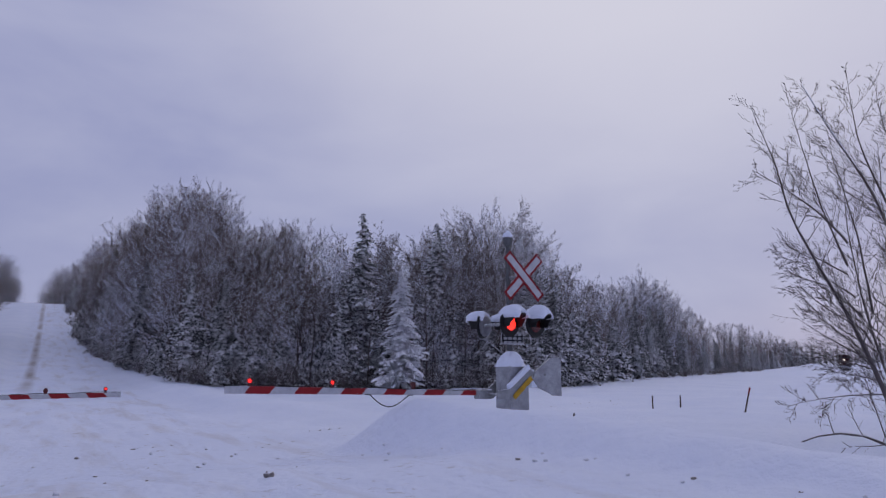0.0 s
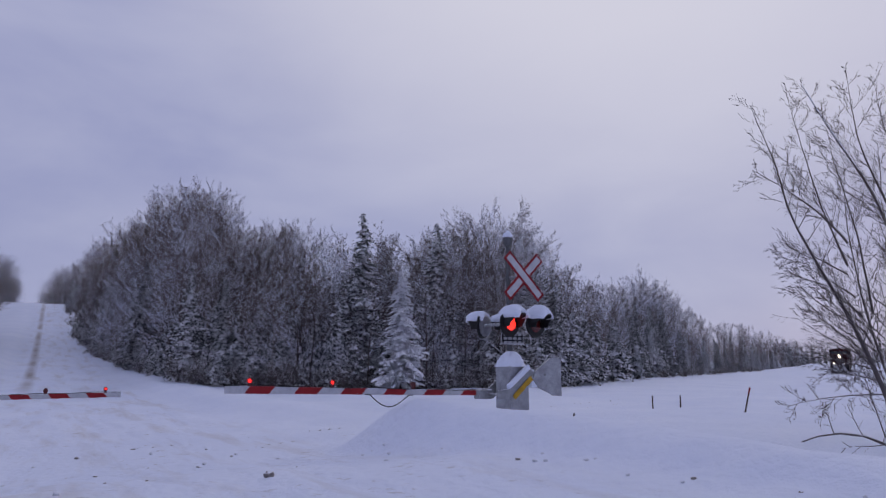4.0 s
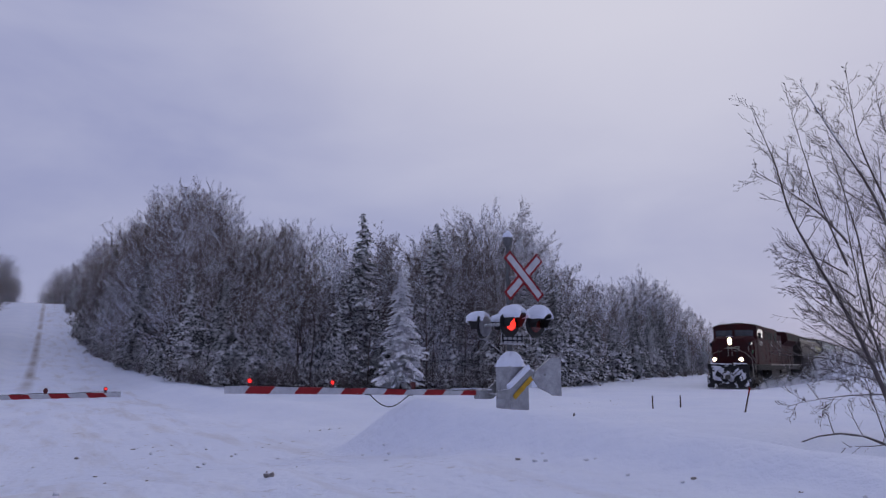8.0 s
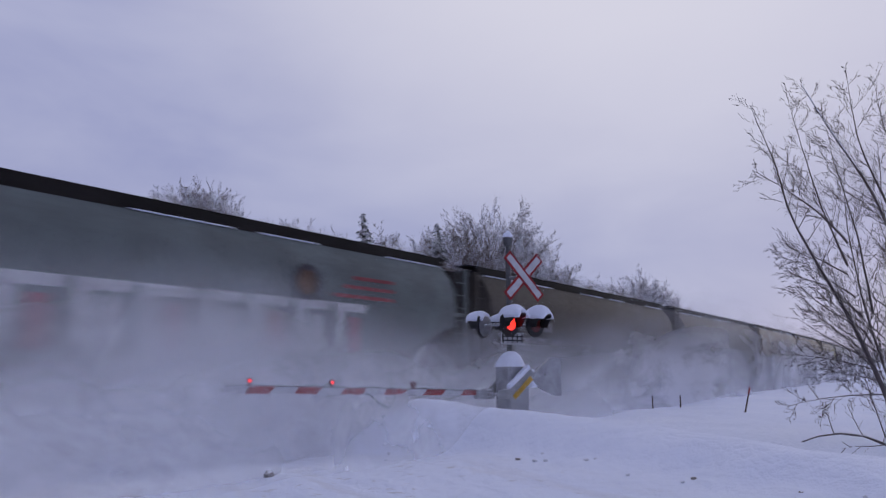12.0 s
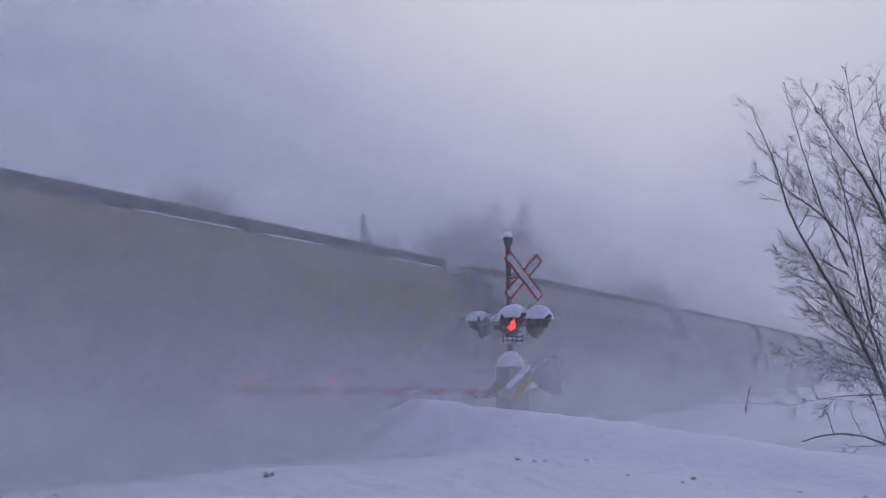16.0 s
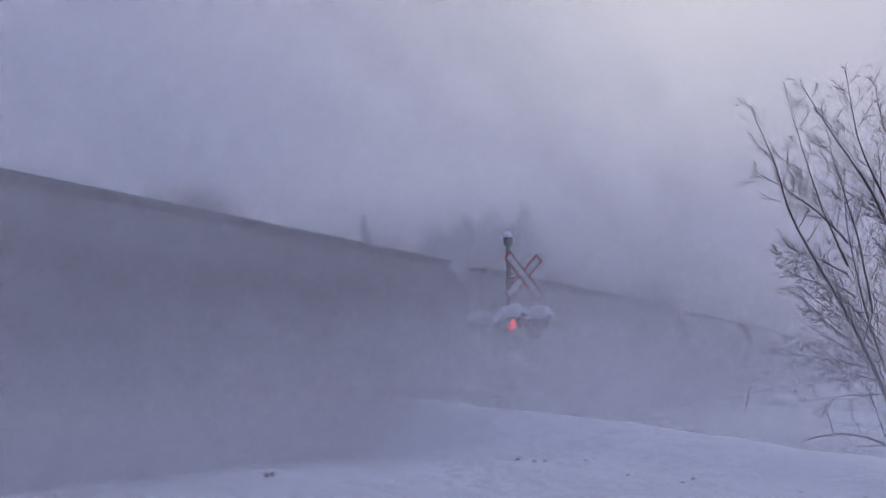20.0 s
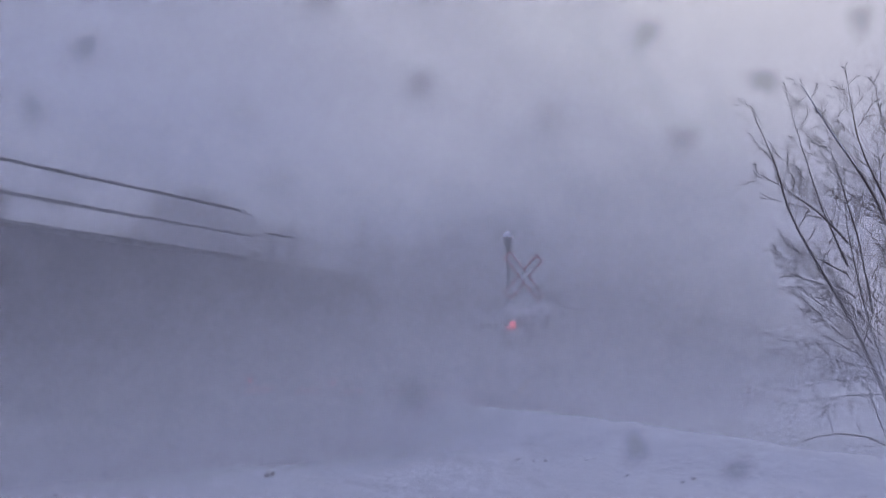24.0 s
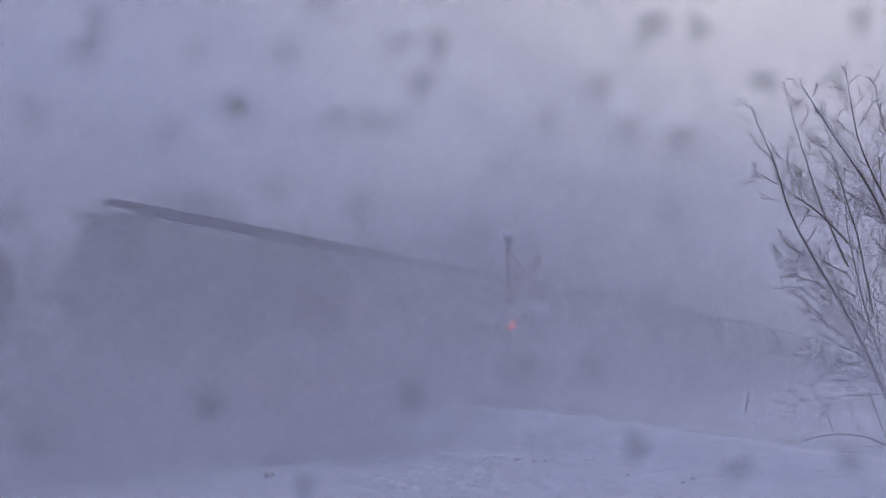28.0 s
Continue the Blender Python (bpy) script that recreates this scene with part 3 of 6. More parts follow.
def gate_mechanism(m, arm_len, arm_z, tilt, lamps, label, side=-1, reach=0.62):
    root = thing("crossing_gate", m, label, "crossing gate")
    part("housing", Shape().box(-0.25, 0.25, -0.24, 0.22, 0.55, 1.64, 0.03), ALU, root, "grey metal mechanism box")
    part("housing_door", Shape().box(-0.22, 0.22, -0.255, -0.242, 0.62, 1.42, 0.005), ALU, root)
    part("pedestal", Shape().box(-0.14, 0.14, -0.14, 0.14, -0.1, 0.56, 0.02), GALV, root)
    part("housing_snow", snow_heap(0.31, 0.29, 0.31, (0, 0, 1.62), 0.7), SNOW, root, "thick rounded cap of snow", sharp=0)
    part("side_snow", snow_heap(0.15, 0.10, 0.35, (0.26, -0.30, 1.22), 2.2), SNOW, root, sharp=0)
    # support arms on both sides of the box
    for y in (-0.36, 0.33):
        out = [(-reach, arm_z - 0.07), (-reach, arm_z + 0.08), (-0.34, arm_z + 0.10), (0.16, 1.58), (0.28, 1.50), (0.02, 1.22), (-0.24, arm_z - 0.10)]
        part("support_arm", Shape().prism(out, y - 0.025, y + 0.025), GALV, root, "snow-dusted steel support arm")
    part("arm_snow", Shape().prism([(-0.34, arm_z + 0.10), (0.16, 1.58), (0.13, 1.66), (-0.1, 1.48), (-0.36, arm_z + 0.17)], -0.40, -0.30), SNOW, root, sharp=60)
    part("caution_plate", Shape().box(-0.05, 0.05, -0.004, 0.004, -0.29, 0.29, 0.003), YELLOW, root, "yellow plate with unreadable lettering", Matrix.Translation((-0.04, -0.405, 1.22)) @ Matrix.Rotation(radians(50), 4, "Y"))
    for y in (-0.36,):
        out = [(0.22, 1.36), (0.28, 1.52), (0.70, 1.80), (0.94, 1.79), (0.94, 1.04), (0.76, 1.05), (0.36, 1.22)]
        part("counterweight", Shape().prism(out, y - 0.03, y + 0.03), ALU, root, "grey counterweight plate")
    part("counterweight_bolt", Shape().cyl((0.52, -0.40, 1.46), (0.52, 0.1, 1.46), 0.02, n=8), STEEL, root)
    part("arm_bracket", Shape().box(-reach - 0.25, -reach + 0.1, -0.08, 0.08, arm_z - 0.09, arm_z + 0.09, 0.02).cyl((-reach, -0.38, arm_z), (-reach, 0.36, arm_z), 0.03, n=8), GALV, root)
    # the lowered arm
    arm = part("gate_arm", Shape().prism([(-reach, -0.045), (-reach, 0.045), (-arm_len, 0.060), (-arm_len, -0.060)], -0.014, 0.014), SIGN_WHITE, root, "grey-white gate arm", Matrix.Translation((0, 0, arm_z)) @ Matrix.Rotation(radians(tilt), 4, "Y"))
    i, x = 0, arm_len - 0.30
    while x > reach + 0.45:
        h = 0.045 + 0.015 * (x - reach) / (arm_len - reach)
        a, b = -x, -x + 0.40
        part("stripe", Shape().prism([(a, -h), (b, -h), (b + 0.09, h), (a + 0.09, h)], -0.0175, 0.0175), SIGN_RED, arm, "red slanted stripe")
        x -= 0.81
    hold = []
    for k, x in enumerate(lamps):
        h = 0.045 + 0.015 * (x - reach) / (arm_len - reach)
        unit = part("gate_lamp", Shape().box(-x - 0.03, -x + 0.03, -0.03, 0.03, h, h + 0.04, 0.006).cyl((-x, 0.026, h + 0.085), (-x, -0.026, h + 0.085), 0.052, n=16), RED_LENS, arm, "small red gate lamp")
        hold.append(part("glowing_lens", Shape().turned([(0, side * 0.040), (0.020, side * 0.038), (0.033, side * 0.028), (0, side * 0.026)], n=16, axis="y"), RED_TIP, unit, "glowing red lens", Matrix.Translation((-x, 0, h + 0.085))))
    cable = [(-x_, -0.02, -0.06 - 0.20 * math.sin(math.pi * (x_ - lamps[0] - 0.1) / 0.75) if lamps[0] + 0.1 < x_ < lamps[0] + 0.85 else -0.055) for x_ in [lamps[0] + 0.05 * j for j in range(0, 20)]]
    part("cable", Shape().tube(cable, 0.009, 6), BLACK, arm, "sagging black cable")
    top = [(-reach - (arm_len - reach) * j / 14, -0.016, 0.05 + 0.022 * j / 14 + 0.012 * math.sin(j * 2.1)) for j in range(15)]
    part("lamp_cable", Shape().tube(top, 0.007, 6), BLACK, arm)
    return root, hold


SIGNAL, FLASH_A, FLASH_B = crossing_signal()
GATE_AT = Vector((1.37, 13.35, 0))
GATE, GATE_LAMPS = gate_mechanism(Matrix.Translation(GATE_AT) @ FACING, 5.57, 1.10, 1.8, (2.24, 3.80, 5.20), "lowered red and white crossing gate with a snow-capped mechanism")
FAR_GATE, FAR_LAMPS = gate_mechanism(Matrix.Translation((-8.19, 17.12, 0)) @ FACING @ Matrix.Translation((-6.6, 0, -0.15)) @ pose(0, 0, 0, 0, 0, 180), 6.6, 1.03, 0.3, (3.0, 4.95, 6.25), "lowered red and white gate across the far lane", 1)

# ---- trees ----
def grow(rng, lines, at, way, length, radius, level, spec):
    """A limb as a bent line, and its side shoots."""
    n = spec["steps"][level]
    pts, rad = [at.copy()], [radius]
    d = way.normalized()
    for i in range(n):
        j = spec["bend"][level]
        d = (d + Vector((rng.gauss(0, j), rng.gauss(0, j), rng.gauss(0, j) + spec["lift"][level]))).normalized()
        at = at + d * (length / n)
        pts.append(at.copy())
        rad.append(max(radius * (1 - 0.88 * (i + 1) / n), spec["thin"]))
    lines.append((level, pts, rad))
    if level + 1 >= len(spec["kids"]) + 1:
        return
    for k in range(spec["kids"][level]):
        f = spec["from"][level] + (1 - spec["from"][level]) * (k + rng.random()) / spec["kids"][level]
        x = min(f * n, n - 0.01)
        i = int(x)
        base = pts[i].lerp(pts[i + 1], x - i)
        along = (pts[i + 1] - pts[i]).normalized()
        side = along.orthogonal()
        side.rotate(Matrix.Rotation(rng.random() * 6.283, 3, along))
        a = radians((spec["angle"][level] - (spec["close"] * f if level == 0 else 0)) + rng.gauss(0, 8))
        out = along * math.cos(a) + side * math.sin(a)
        size = length * spec["ratio"][level] * (1.1 - spec["taper"] * f if level == 0 else 1.1 - 0.5 * f) * rng.uniform(0.7, 1.2)
        r = (rad[i] * (1 - x + i) + rad[i + 1] * (x - i)) * 0.58
        grow(rng, lines, base, out, size, max(r, spec["thin"]), level + 1, spec)


def tubes(lines, levels, sides):
    sh = Shape()
    for level, pts, rad in lines:
        if level not in levels:
            continue
        n = sides[level]
        k0 = len(sh.v)
        for i, p in enumerate(pts):
            d = (pts[min(i + 1, len(pts) - 1)] - pts[max(i - 1, 0)]).normalized()
            s = Vector((0.13, 0.71, 0.69)).cross(d)
            s = s.normalized() if s.length > 0.05 else d.orthogonal().normalized()
            t = d.cross(s)
            for j in range(n):
                a = 2 * math.pi * j / n
                sh.v.append(tuple(p + (s * math.cos(a) + t * math.sin(a)) * rad[i]))
        m = len(pts)
        sh.f += [(k0 + i * n + j, k0 + i * n + (j + 1) % n, k0 + (i + 1) * n + (j + 1) % n, k0 + (i + 1) * n + j) for i in range(m - 1) for j in range(n)]
    return sh


def snow_load(rng, lines, levels, share, lo=0.0):
    """Ridges of snow along the upper side of the flatter limbs."""
    out = []
    for level, pts, rad in lines:
        if level not in levels or rng.random() > share:
            continue
        run = []
        for p, q, r in zip(pts, pts[1:], rad):
            d = (q - p).normalized()
            if abs(d.z) < 0.86 and p.z > lo:
                a = p + Vector((0, 0, r * 0.8 + 0.006))
                b = q + Vector((0, 0, r * 0.8 + 0.006))
                if not run:
                    run = [(a, 0.006), (a.lerp(b, 0.3), 0.012 + 0.75 * r)]
                run.append((b, 0.011 + 0.7 * r * rng.uniform(0.6, 1.2)))
            elif run:
                out.append((0, [k[0] for k in run], [k[1] for k in run]))
                run = []
        if run:
            run[-1] = (run[-1][0], 0.004)
            out.append((0, [k[0] for k in run], [k[1] for k in run]))
    return tubes(out, (0,), (4,))


def raw_mesh(sh, name, smooth_it=False):
    me = bpy.data.meshes.new(name)
    me.from_pydata(sh.v, [], sh.f)
    if smooth_it:
        me.polygons.foreach_set("use_smooth", [True] * len(me.polygons))
    return me


def bare_tree(seed, height, kids=(26, 7, 4), angle=(48, 40, 38), lift=(0.02, 0.09, 0.09, 0.06), thin=0.0125, bark=None, start=0.18, ratio=(0.34, 0.42, 0.5), lean=0.03, label="", r0=None, taper=0.5, close=12, load=0.55, name="bare_tree", group="bare trees of the roadside wood"):
    rng = random.Random(seed)
    spec = {"steps": (9, 5, 3, 1), "bend": (0.025, 0.035, 0.045, 0.04), "lift": lift, "kids": kids, "taper": taper, "close": close, "from": (start, 0.2, 0.15), "angle": angle, "ratio": ratio, "thin": thin}
    lines = []
    grow(rng, lines, Vector((0, 0, -0.3)), Vector((rng.gauss(0, lean), rng.gauss(0, lean), 1)), height, r0 or height * 0.0078, 0, spec)
    root = thing(name, Matrix(), label, "tree", group)
    part("trunk", raw_mesh(tubes(lines, (0,), (7, 4, 3, 3)), "trunk"), bark, root)
    part("crown", raw_mesh(tubes(lines, (1, 2, 3), (7, 4, 3, 3)), "crown"), bark, root, "frosted leafless limbs and twigs")
    if load:
        tagged(part("snow_load", raw_mesh(snow_load(rng, lines, (1, 2), load), "snow_load"), SNOW, root, "lines of snow lying on the limbs"), kind="stuff")
    return root


def spruce(seed, height, width, material, label, fall=0.35, whorls=None):
    """A conifer: whorls of drooping boughs, each of many narrow sprays."""
    rng = random.Random(seed)
    root = thing("spruce_tree", Matrix(), label, "tree", "snowy spruces of the wood")
    part("trunk", Shape().cyl((0, 0, -0.3), (0, 0, height * 0.97), height * 0.012, 0.01, 7), BARK_DARK, root)
    sh = Shape()
    whorls = whorls or int(height * 5.2)
    for i in range(whorls):
        f = (i + rng.random()) / whorls
        z = height * (0.05 + 0.95 * f)
        reach = width * (1 - f) ** 0.85 * min(1.0, 0.75 + 1.4 * f) + 0.07
        for k in range(rng.randint(6, 9)):
            a = rng.random() * 6.283
            lift_ = min(rng.gauss(0, 1.2) * height / whorls, height * 0.985 - z)
            lobe = 0.78 + 0.5 * noise.noise(Vector((math.cos(a) * 1.5 + seed, math.sin(a) * 1.5, z * 1.15)))
            r = reach * rng.uniform(0.45, 1.15) * (lobe + 0.15)
            droop = fall * rng.uniform(0.4, 1.5)
            out, side = Vector((math.cos(a), math.sin(a), 0)), Vector((-math.sin(a), math.cos(a), 0))
            segs = 5
            spine = [Vector((0, 0, z + lift_)) + out * (r * j / segs) + Vector((0, 0, -droop * r * (j / segs) ** 1.5 + 0.10 * r * (j / segs) ** 3)) for j in range(segs + 1)]
            for j in range(1, segs + 1):
                for sg in (-1, 1, -0.35):
                    w = 0.27 * r * (1.15 - 0.8 * j / segs) * rng.uniform(0.5, 1.35) + 0.05
                    p = spine[j - 1].lerp(spine[j], rng.random() * 0.8)
                    tip = p + side * sg * w + out * w * rng.uniform(0.4, 0.9) + Vector((0, 0, -w * rng.uniform(0.15, 0.6)))
                    back = p - out * 0.10 * r
                    up = p + Vector((0, 0, 0.05 * r + 0.02))
                    sh.add([back, tip, spine[j], up], [(0, 1, 3), (3, 1, 2), (0, 3, 2)])
    part("crown", raw_mesh(sh, "crown"), material, root, "drooping boughs under snow")
    return root


def bush(seed, height, spread, bark, label):
    rng = random.Random(seed)
    spec = {"steps": (5, 3, 2, 2), "bend": (0.12, 0.18, 0.2, 0.2), "lift": (0.04, 0.04, 0.02, 0), "kids": (5, 3), "from": (0.2, 0.2), "angle": (42, 42), "ratio": (0.5, 0.5), "thin": 0.010, "taper": 0.6, "close": 0}
    lines = []
    for _ in range(14):
        a = rng.random() * 6.283
        grow(rng, lines, Vector((rng.gauss(0, 0.2), rng.gauss(0, 0.2), -0.1)), Vector((math.cos(a) * spread, math.sin(a) * spread, 1)), height * rng.uniform(0.6, 1.1), 0.02, 0, spec)
    root = thing("snowy_bush", Matrix(), label, "bush", "snowy bushes at the edge of the wood")
    part("woody_base", raw_mesh(tubes(lines, (0,), (4, 3, 3)), "stems"), bark, root)
    part("crown", raw_mesh(tubes(lines, (1, 2), (4, 3, 3)), "twigs"), bark, root)
    return root


BARE = []
for i in range(6):
    k = i % 3
    BARE.append(bare_tree(11 + i, 13.0, bark=(BARK, BARK_DARK, BARK_PALE, BARK_DARK, BARK, BARK_DARK)[i], kids=((30, 12, 6), (26, 13, 6), (36, 11, 6))[k], angle=((42, 30, 27), (31, 26, 25), (58, 34, 30))[k],
                          start=(0.24, 0.36, 0.10)[k], lift=((0.01, 0.05, 0.04, 0.02), (0.01, 0.06, 0.05, 0.02), (0.01, 0.03, 0.03, 0.01))[k], ratio=((0.36, 0.40, 0.40), (0.42, 0.38, 0.38), (0.36, 0.38, 0.42))[k],
                          taper=(0.62, 0.6, 0.62)[k], close=(14, 8, 22)[k], load=(0.35, 0.2, 0.8)[k], thin=0.0058,
                          label=("bare grey deciduous tree dusted with snow", "slim leafless tree with a frosted upright crown", "wide leafless tree with snow on its limbs")[k]))
FAR_BARE = []
for i in range(4):
    k = i % 2
    FAR_BARE.append(bare_tree(61 + i, 13.0, bark=(BARK, BARK_DARK)[k], kids=((26, 9, 4), (30, 8, 4))[k], load=0.15, ratio=(0.36, 0.42, 0.45), angle=((42, 34, 32), (52, 36, 34))[k], start=0.10, thin=0.011, name="distant_tree",
                              group="leafless trees of the far wood", label=("distant leafless tree grey with frost", "distant wide leafless tree dusted with snow")[k]))
SPRUCE = [spruce(31, 12.0, 3.0, NEEDLES, "tall green spruce with snow on its boughs"), spruce(32, 12.0, 2.3, NEEDLES_DARK, "dark narrow spruce lightly dusted with snow"),
          spruce(33, 8.0, 1.78, NEEDLES_WHITE, "white snow-laden fir at the edge of the wood", 0.40, 84), spruce(34, 4.5, 1.5, NEEDLES, "young spruce heavy with snow", 0.45, 34)]
BUSH = [bush(41 + i, 2.2, 0.7, BARK_BUSH, "low leafless bush covered with snow") for i in range(3)]
used = set()


def top_of(kind):
    return max(max(v.co.z for v in p.data.vertices) for p in kind.children)


TOPS = {kind.name: top_of(kind) for kind in BARE + FAR_BARE + SPRUCE + BUSH}
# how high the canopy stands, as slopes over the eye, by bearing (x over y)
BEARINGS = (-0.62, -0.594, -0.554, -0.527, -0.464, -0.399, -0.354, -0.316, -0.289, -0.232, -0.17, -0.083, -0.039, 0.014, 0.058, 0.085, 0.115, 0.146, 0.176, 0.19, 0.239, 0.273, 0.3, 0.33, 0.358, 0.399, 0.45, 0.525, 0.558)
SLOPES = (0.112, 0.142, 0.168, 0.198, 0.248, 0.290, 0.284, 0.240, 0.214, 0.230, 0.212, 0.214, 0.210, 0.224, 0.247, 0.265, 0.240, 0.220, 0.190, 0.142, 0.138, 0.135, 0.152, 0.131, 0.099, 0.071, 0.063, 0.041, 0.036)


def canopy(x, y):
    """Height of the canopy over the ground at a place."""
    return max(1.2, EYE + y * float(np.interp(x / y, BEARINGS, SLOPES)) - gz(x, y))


def plant(kind, x, y, size, turn, tip=0.0):
    """Sets the first tree of a kind in place, and copies of it from then on."""
    m = Matrix.LocRotScale((x, y, gz(x, y) - 0.1), Euler((radians(tip), 0, turn)), None) @ Matrix.Scale(size, 4)
    if kind.name in used:
        ob = copy_thing(kind, Matrix())
        ob.matrix_basis = m
    else:
        used.add(kind.name)
        kind.matrix_basis = m
        ob = kind
    return ob


def plant_wood():
    rng = random.Random(7)

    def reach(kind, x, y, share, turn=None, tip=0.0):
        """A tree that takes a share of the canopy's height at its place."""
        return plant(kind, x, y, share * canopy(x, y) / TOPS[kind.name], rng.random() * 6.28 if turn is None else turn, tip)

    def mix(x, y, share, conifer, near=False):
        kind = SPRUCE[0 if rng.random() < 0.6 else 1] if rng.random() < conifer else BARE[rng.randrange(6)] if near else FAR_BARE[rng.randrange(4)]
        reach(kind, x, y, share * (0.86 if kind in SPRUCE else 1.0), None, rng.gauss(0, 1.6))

    # the front facing the crossing
    for row in range(6):
        for i in range(17):
            x = -16.6 + 1.36 * i + rng.gauss(0, 0.45)
            y = 43.2 + 0.1 * (x + 16) + row * 2.7 + rng.gauss(0, 0.8)
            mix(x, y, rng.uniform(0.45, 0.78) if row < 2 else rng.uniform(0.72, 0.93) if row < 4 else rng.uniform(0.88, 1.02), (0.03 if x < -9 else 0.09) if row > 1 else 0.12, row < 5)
    # along the track, ever farther
    p = 38.0
    while p < 470:
        for row in range(3 if p < 170 else 2):
            at, way = track(p + rng.gauss(0, 1.0), -14.5 - min(7, (p - 38) * 0.065) - row * 3.4 - rng.random() * 1.5)
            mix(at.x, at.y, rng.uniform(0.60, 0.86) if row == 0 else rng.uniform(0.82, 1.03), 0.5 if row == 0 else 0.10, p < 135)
        p += 2.6 if p < 120 else 5.2 if p < 220 else 9.0
    # both sides of the climbing road
    s = 47.0
    while s < 330:
        for row in range(4 if s < 140 else 3):
            w = 9.7 - 2.4 * float(smooth(47, 76, s)) - 2.7 * float(smooth(60, 125, s)) - 8.0 * float(smooth(205, 320, s)) + row * 2.5 + rng.random() * 1.6
            at = on_road(s + rng.gauss(0, 0.8), w)
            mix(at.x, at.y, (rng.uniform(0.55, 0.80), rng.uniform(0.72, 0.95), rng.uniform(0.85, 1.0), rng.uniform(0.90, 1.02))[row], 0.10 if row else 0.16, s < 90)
        if s > 80:
            for row in range(2):
                at = on_road(s + rng.gauss(0, 0.8), -7.6 - row * 2.4 - rng.random() * 1.4 - 5.0 * float(smooth(205, 320, s)))
                plant(FAR_BARE[rng.randrange(4)] if rng.random() < 0.85 else SPRUCE[1], at.x, at.y, rng.uniform(0.6, 0.82), rng.random() * 6.28)
        s += 2.6 if s < 110 else 7.0
    # single trees that stand out
    plant(SPRUCE[2], -2.6, 41.4, 0.98, 0.4)
    plant(SPRUCE[0], -5.75, 46.5, 1.04, 2.0)
    plant(SPRUCE[0], -0.4, 47.0, 0.99, 1.1)
    plant(BARE[1], 4.0, 47.5, 11.8 / TOPS[BARE[1].name], 0.9)
    plant(BARE[0], -18.6, 46.6, 13.6 / TOPS[BARE[0].name], 2.1)
    plant(BARE[4], -11.9, 47.0, 11.8 / TOPS[BARE[4].name], 0.3)
    for x, y, k in ((0.2, 41.8, 0.3), (-12.5, 43.0, 0.55), (-9.0, 42.7, 0.5), (-10.6, 43.3, 0.7), (8.5, 48.0, 1.1), (10.3, 51.5, 1.2), (7.6, 46.8, 0.8), (13.0, 57.0, 1.2), (16, 62, 1.3), (20, 69, 1.2), (5.2, 45.4, 0.6), (6.6, 45.9, 0.95), (11.6, 54.0, 1.15)):
        plant(SPRUCE[3], x, y, k, x)
    # the far wood beyond the bend
    for i in range(72):
        y = 400 + rng.random() * 70
        plant(FAR_BARE[i % 4] if i % 3 else SPRUCE[1], y * (0.545 + 0.0031 * i), y, rng.uniform(0.8, 1.25), rng.random() * 6)
    # young spruces along the edge of the wood
    for i in range(62):
        x = -17.0 + 0.37 * i + rng.gauss(0, 0.3)
        plant(SPRUCE[3], x, 42.8 + 0.1 * (x + 16) + rng.random() * 3.5, rng.uniform(0.45, 1.15), rng.random() * 6)
    for i in range(34):
        at = on_road(47 + i * 2.1, 9.6 - 2.4 * float(smooth(47, 76, 47 + i * 2.1)) - 2.5 * float(smooth(60, 125, 47 + i * 2.1)) + rng.gauss(0, 0.5))
        plant(SPRUCE[3], at.x, at.y, rng.uniform(0.35, 0.75), rng.random() * 6)
    # darker growth deep in the wood
    for i in range(44):
        x = -16.5 + 0.62 * i + rng.gauss(0, 0.3)
        plant(SPRUCE[1 if i % 3 else 0], x, 54.0 + rng.random() * 5, rng.uniform(0.45, 0.68), rng.random() * 6)
    for i in range(46):
        x = -16.5 + 0.48 * i + rng.gauss(0, 0.3)
        plant(BUSH[i % 3], x, 42.2 + 0.1 * (x + 16) + rng.gauss(0, 0.6), rng.uniform(0.4, 1.0), rng.random() * 6)
    for i in range(46):
        p = 40 + i * 3.4
        at, way = track(p, -12.8 - min(7, (p - 38) * 0.065) + rng.gauss(0, 0.5))
        plant(BUSH[i % 3], at.x, at.y, rng.uniform(0.3, 0.8), rng.random() * 6)
    for i in range(36):
        at = on_road(46 + i * 3.2, 8.9 - 2.4 * float(smooth(47, 76, 46 + i * 3.2)) - 2.4 * float(smooth(60, 125, 46 + i * 3.2)) + rng.gauss(0, 0.3))
        plant(BUSH[i % 3], at.x, at.y, rng.uniform(0.3, 0.7), rng.random() * 6)


plant_wood()


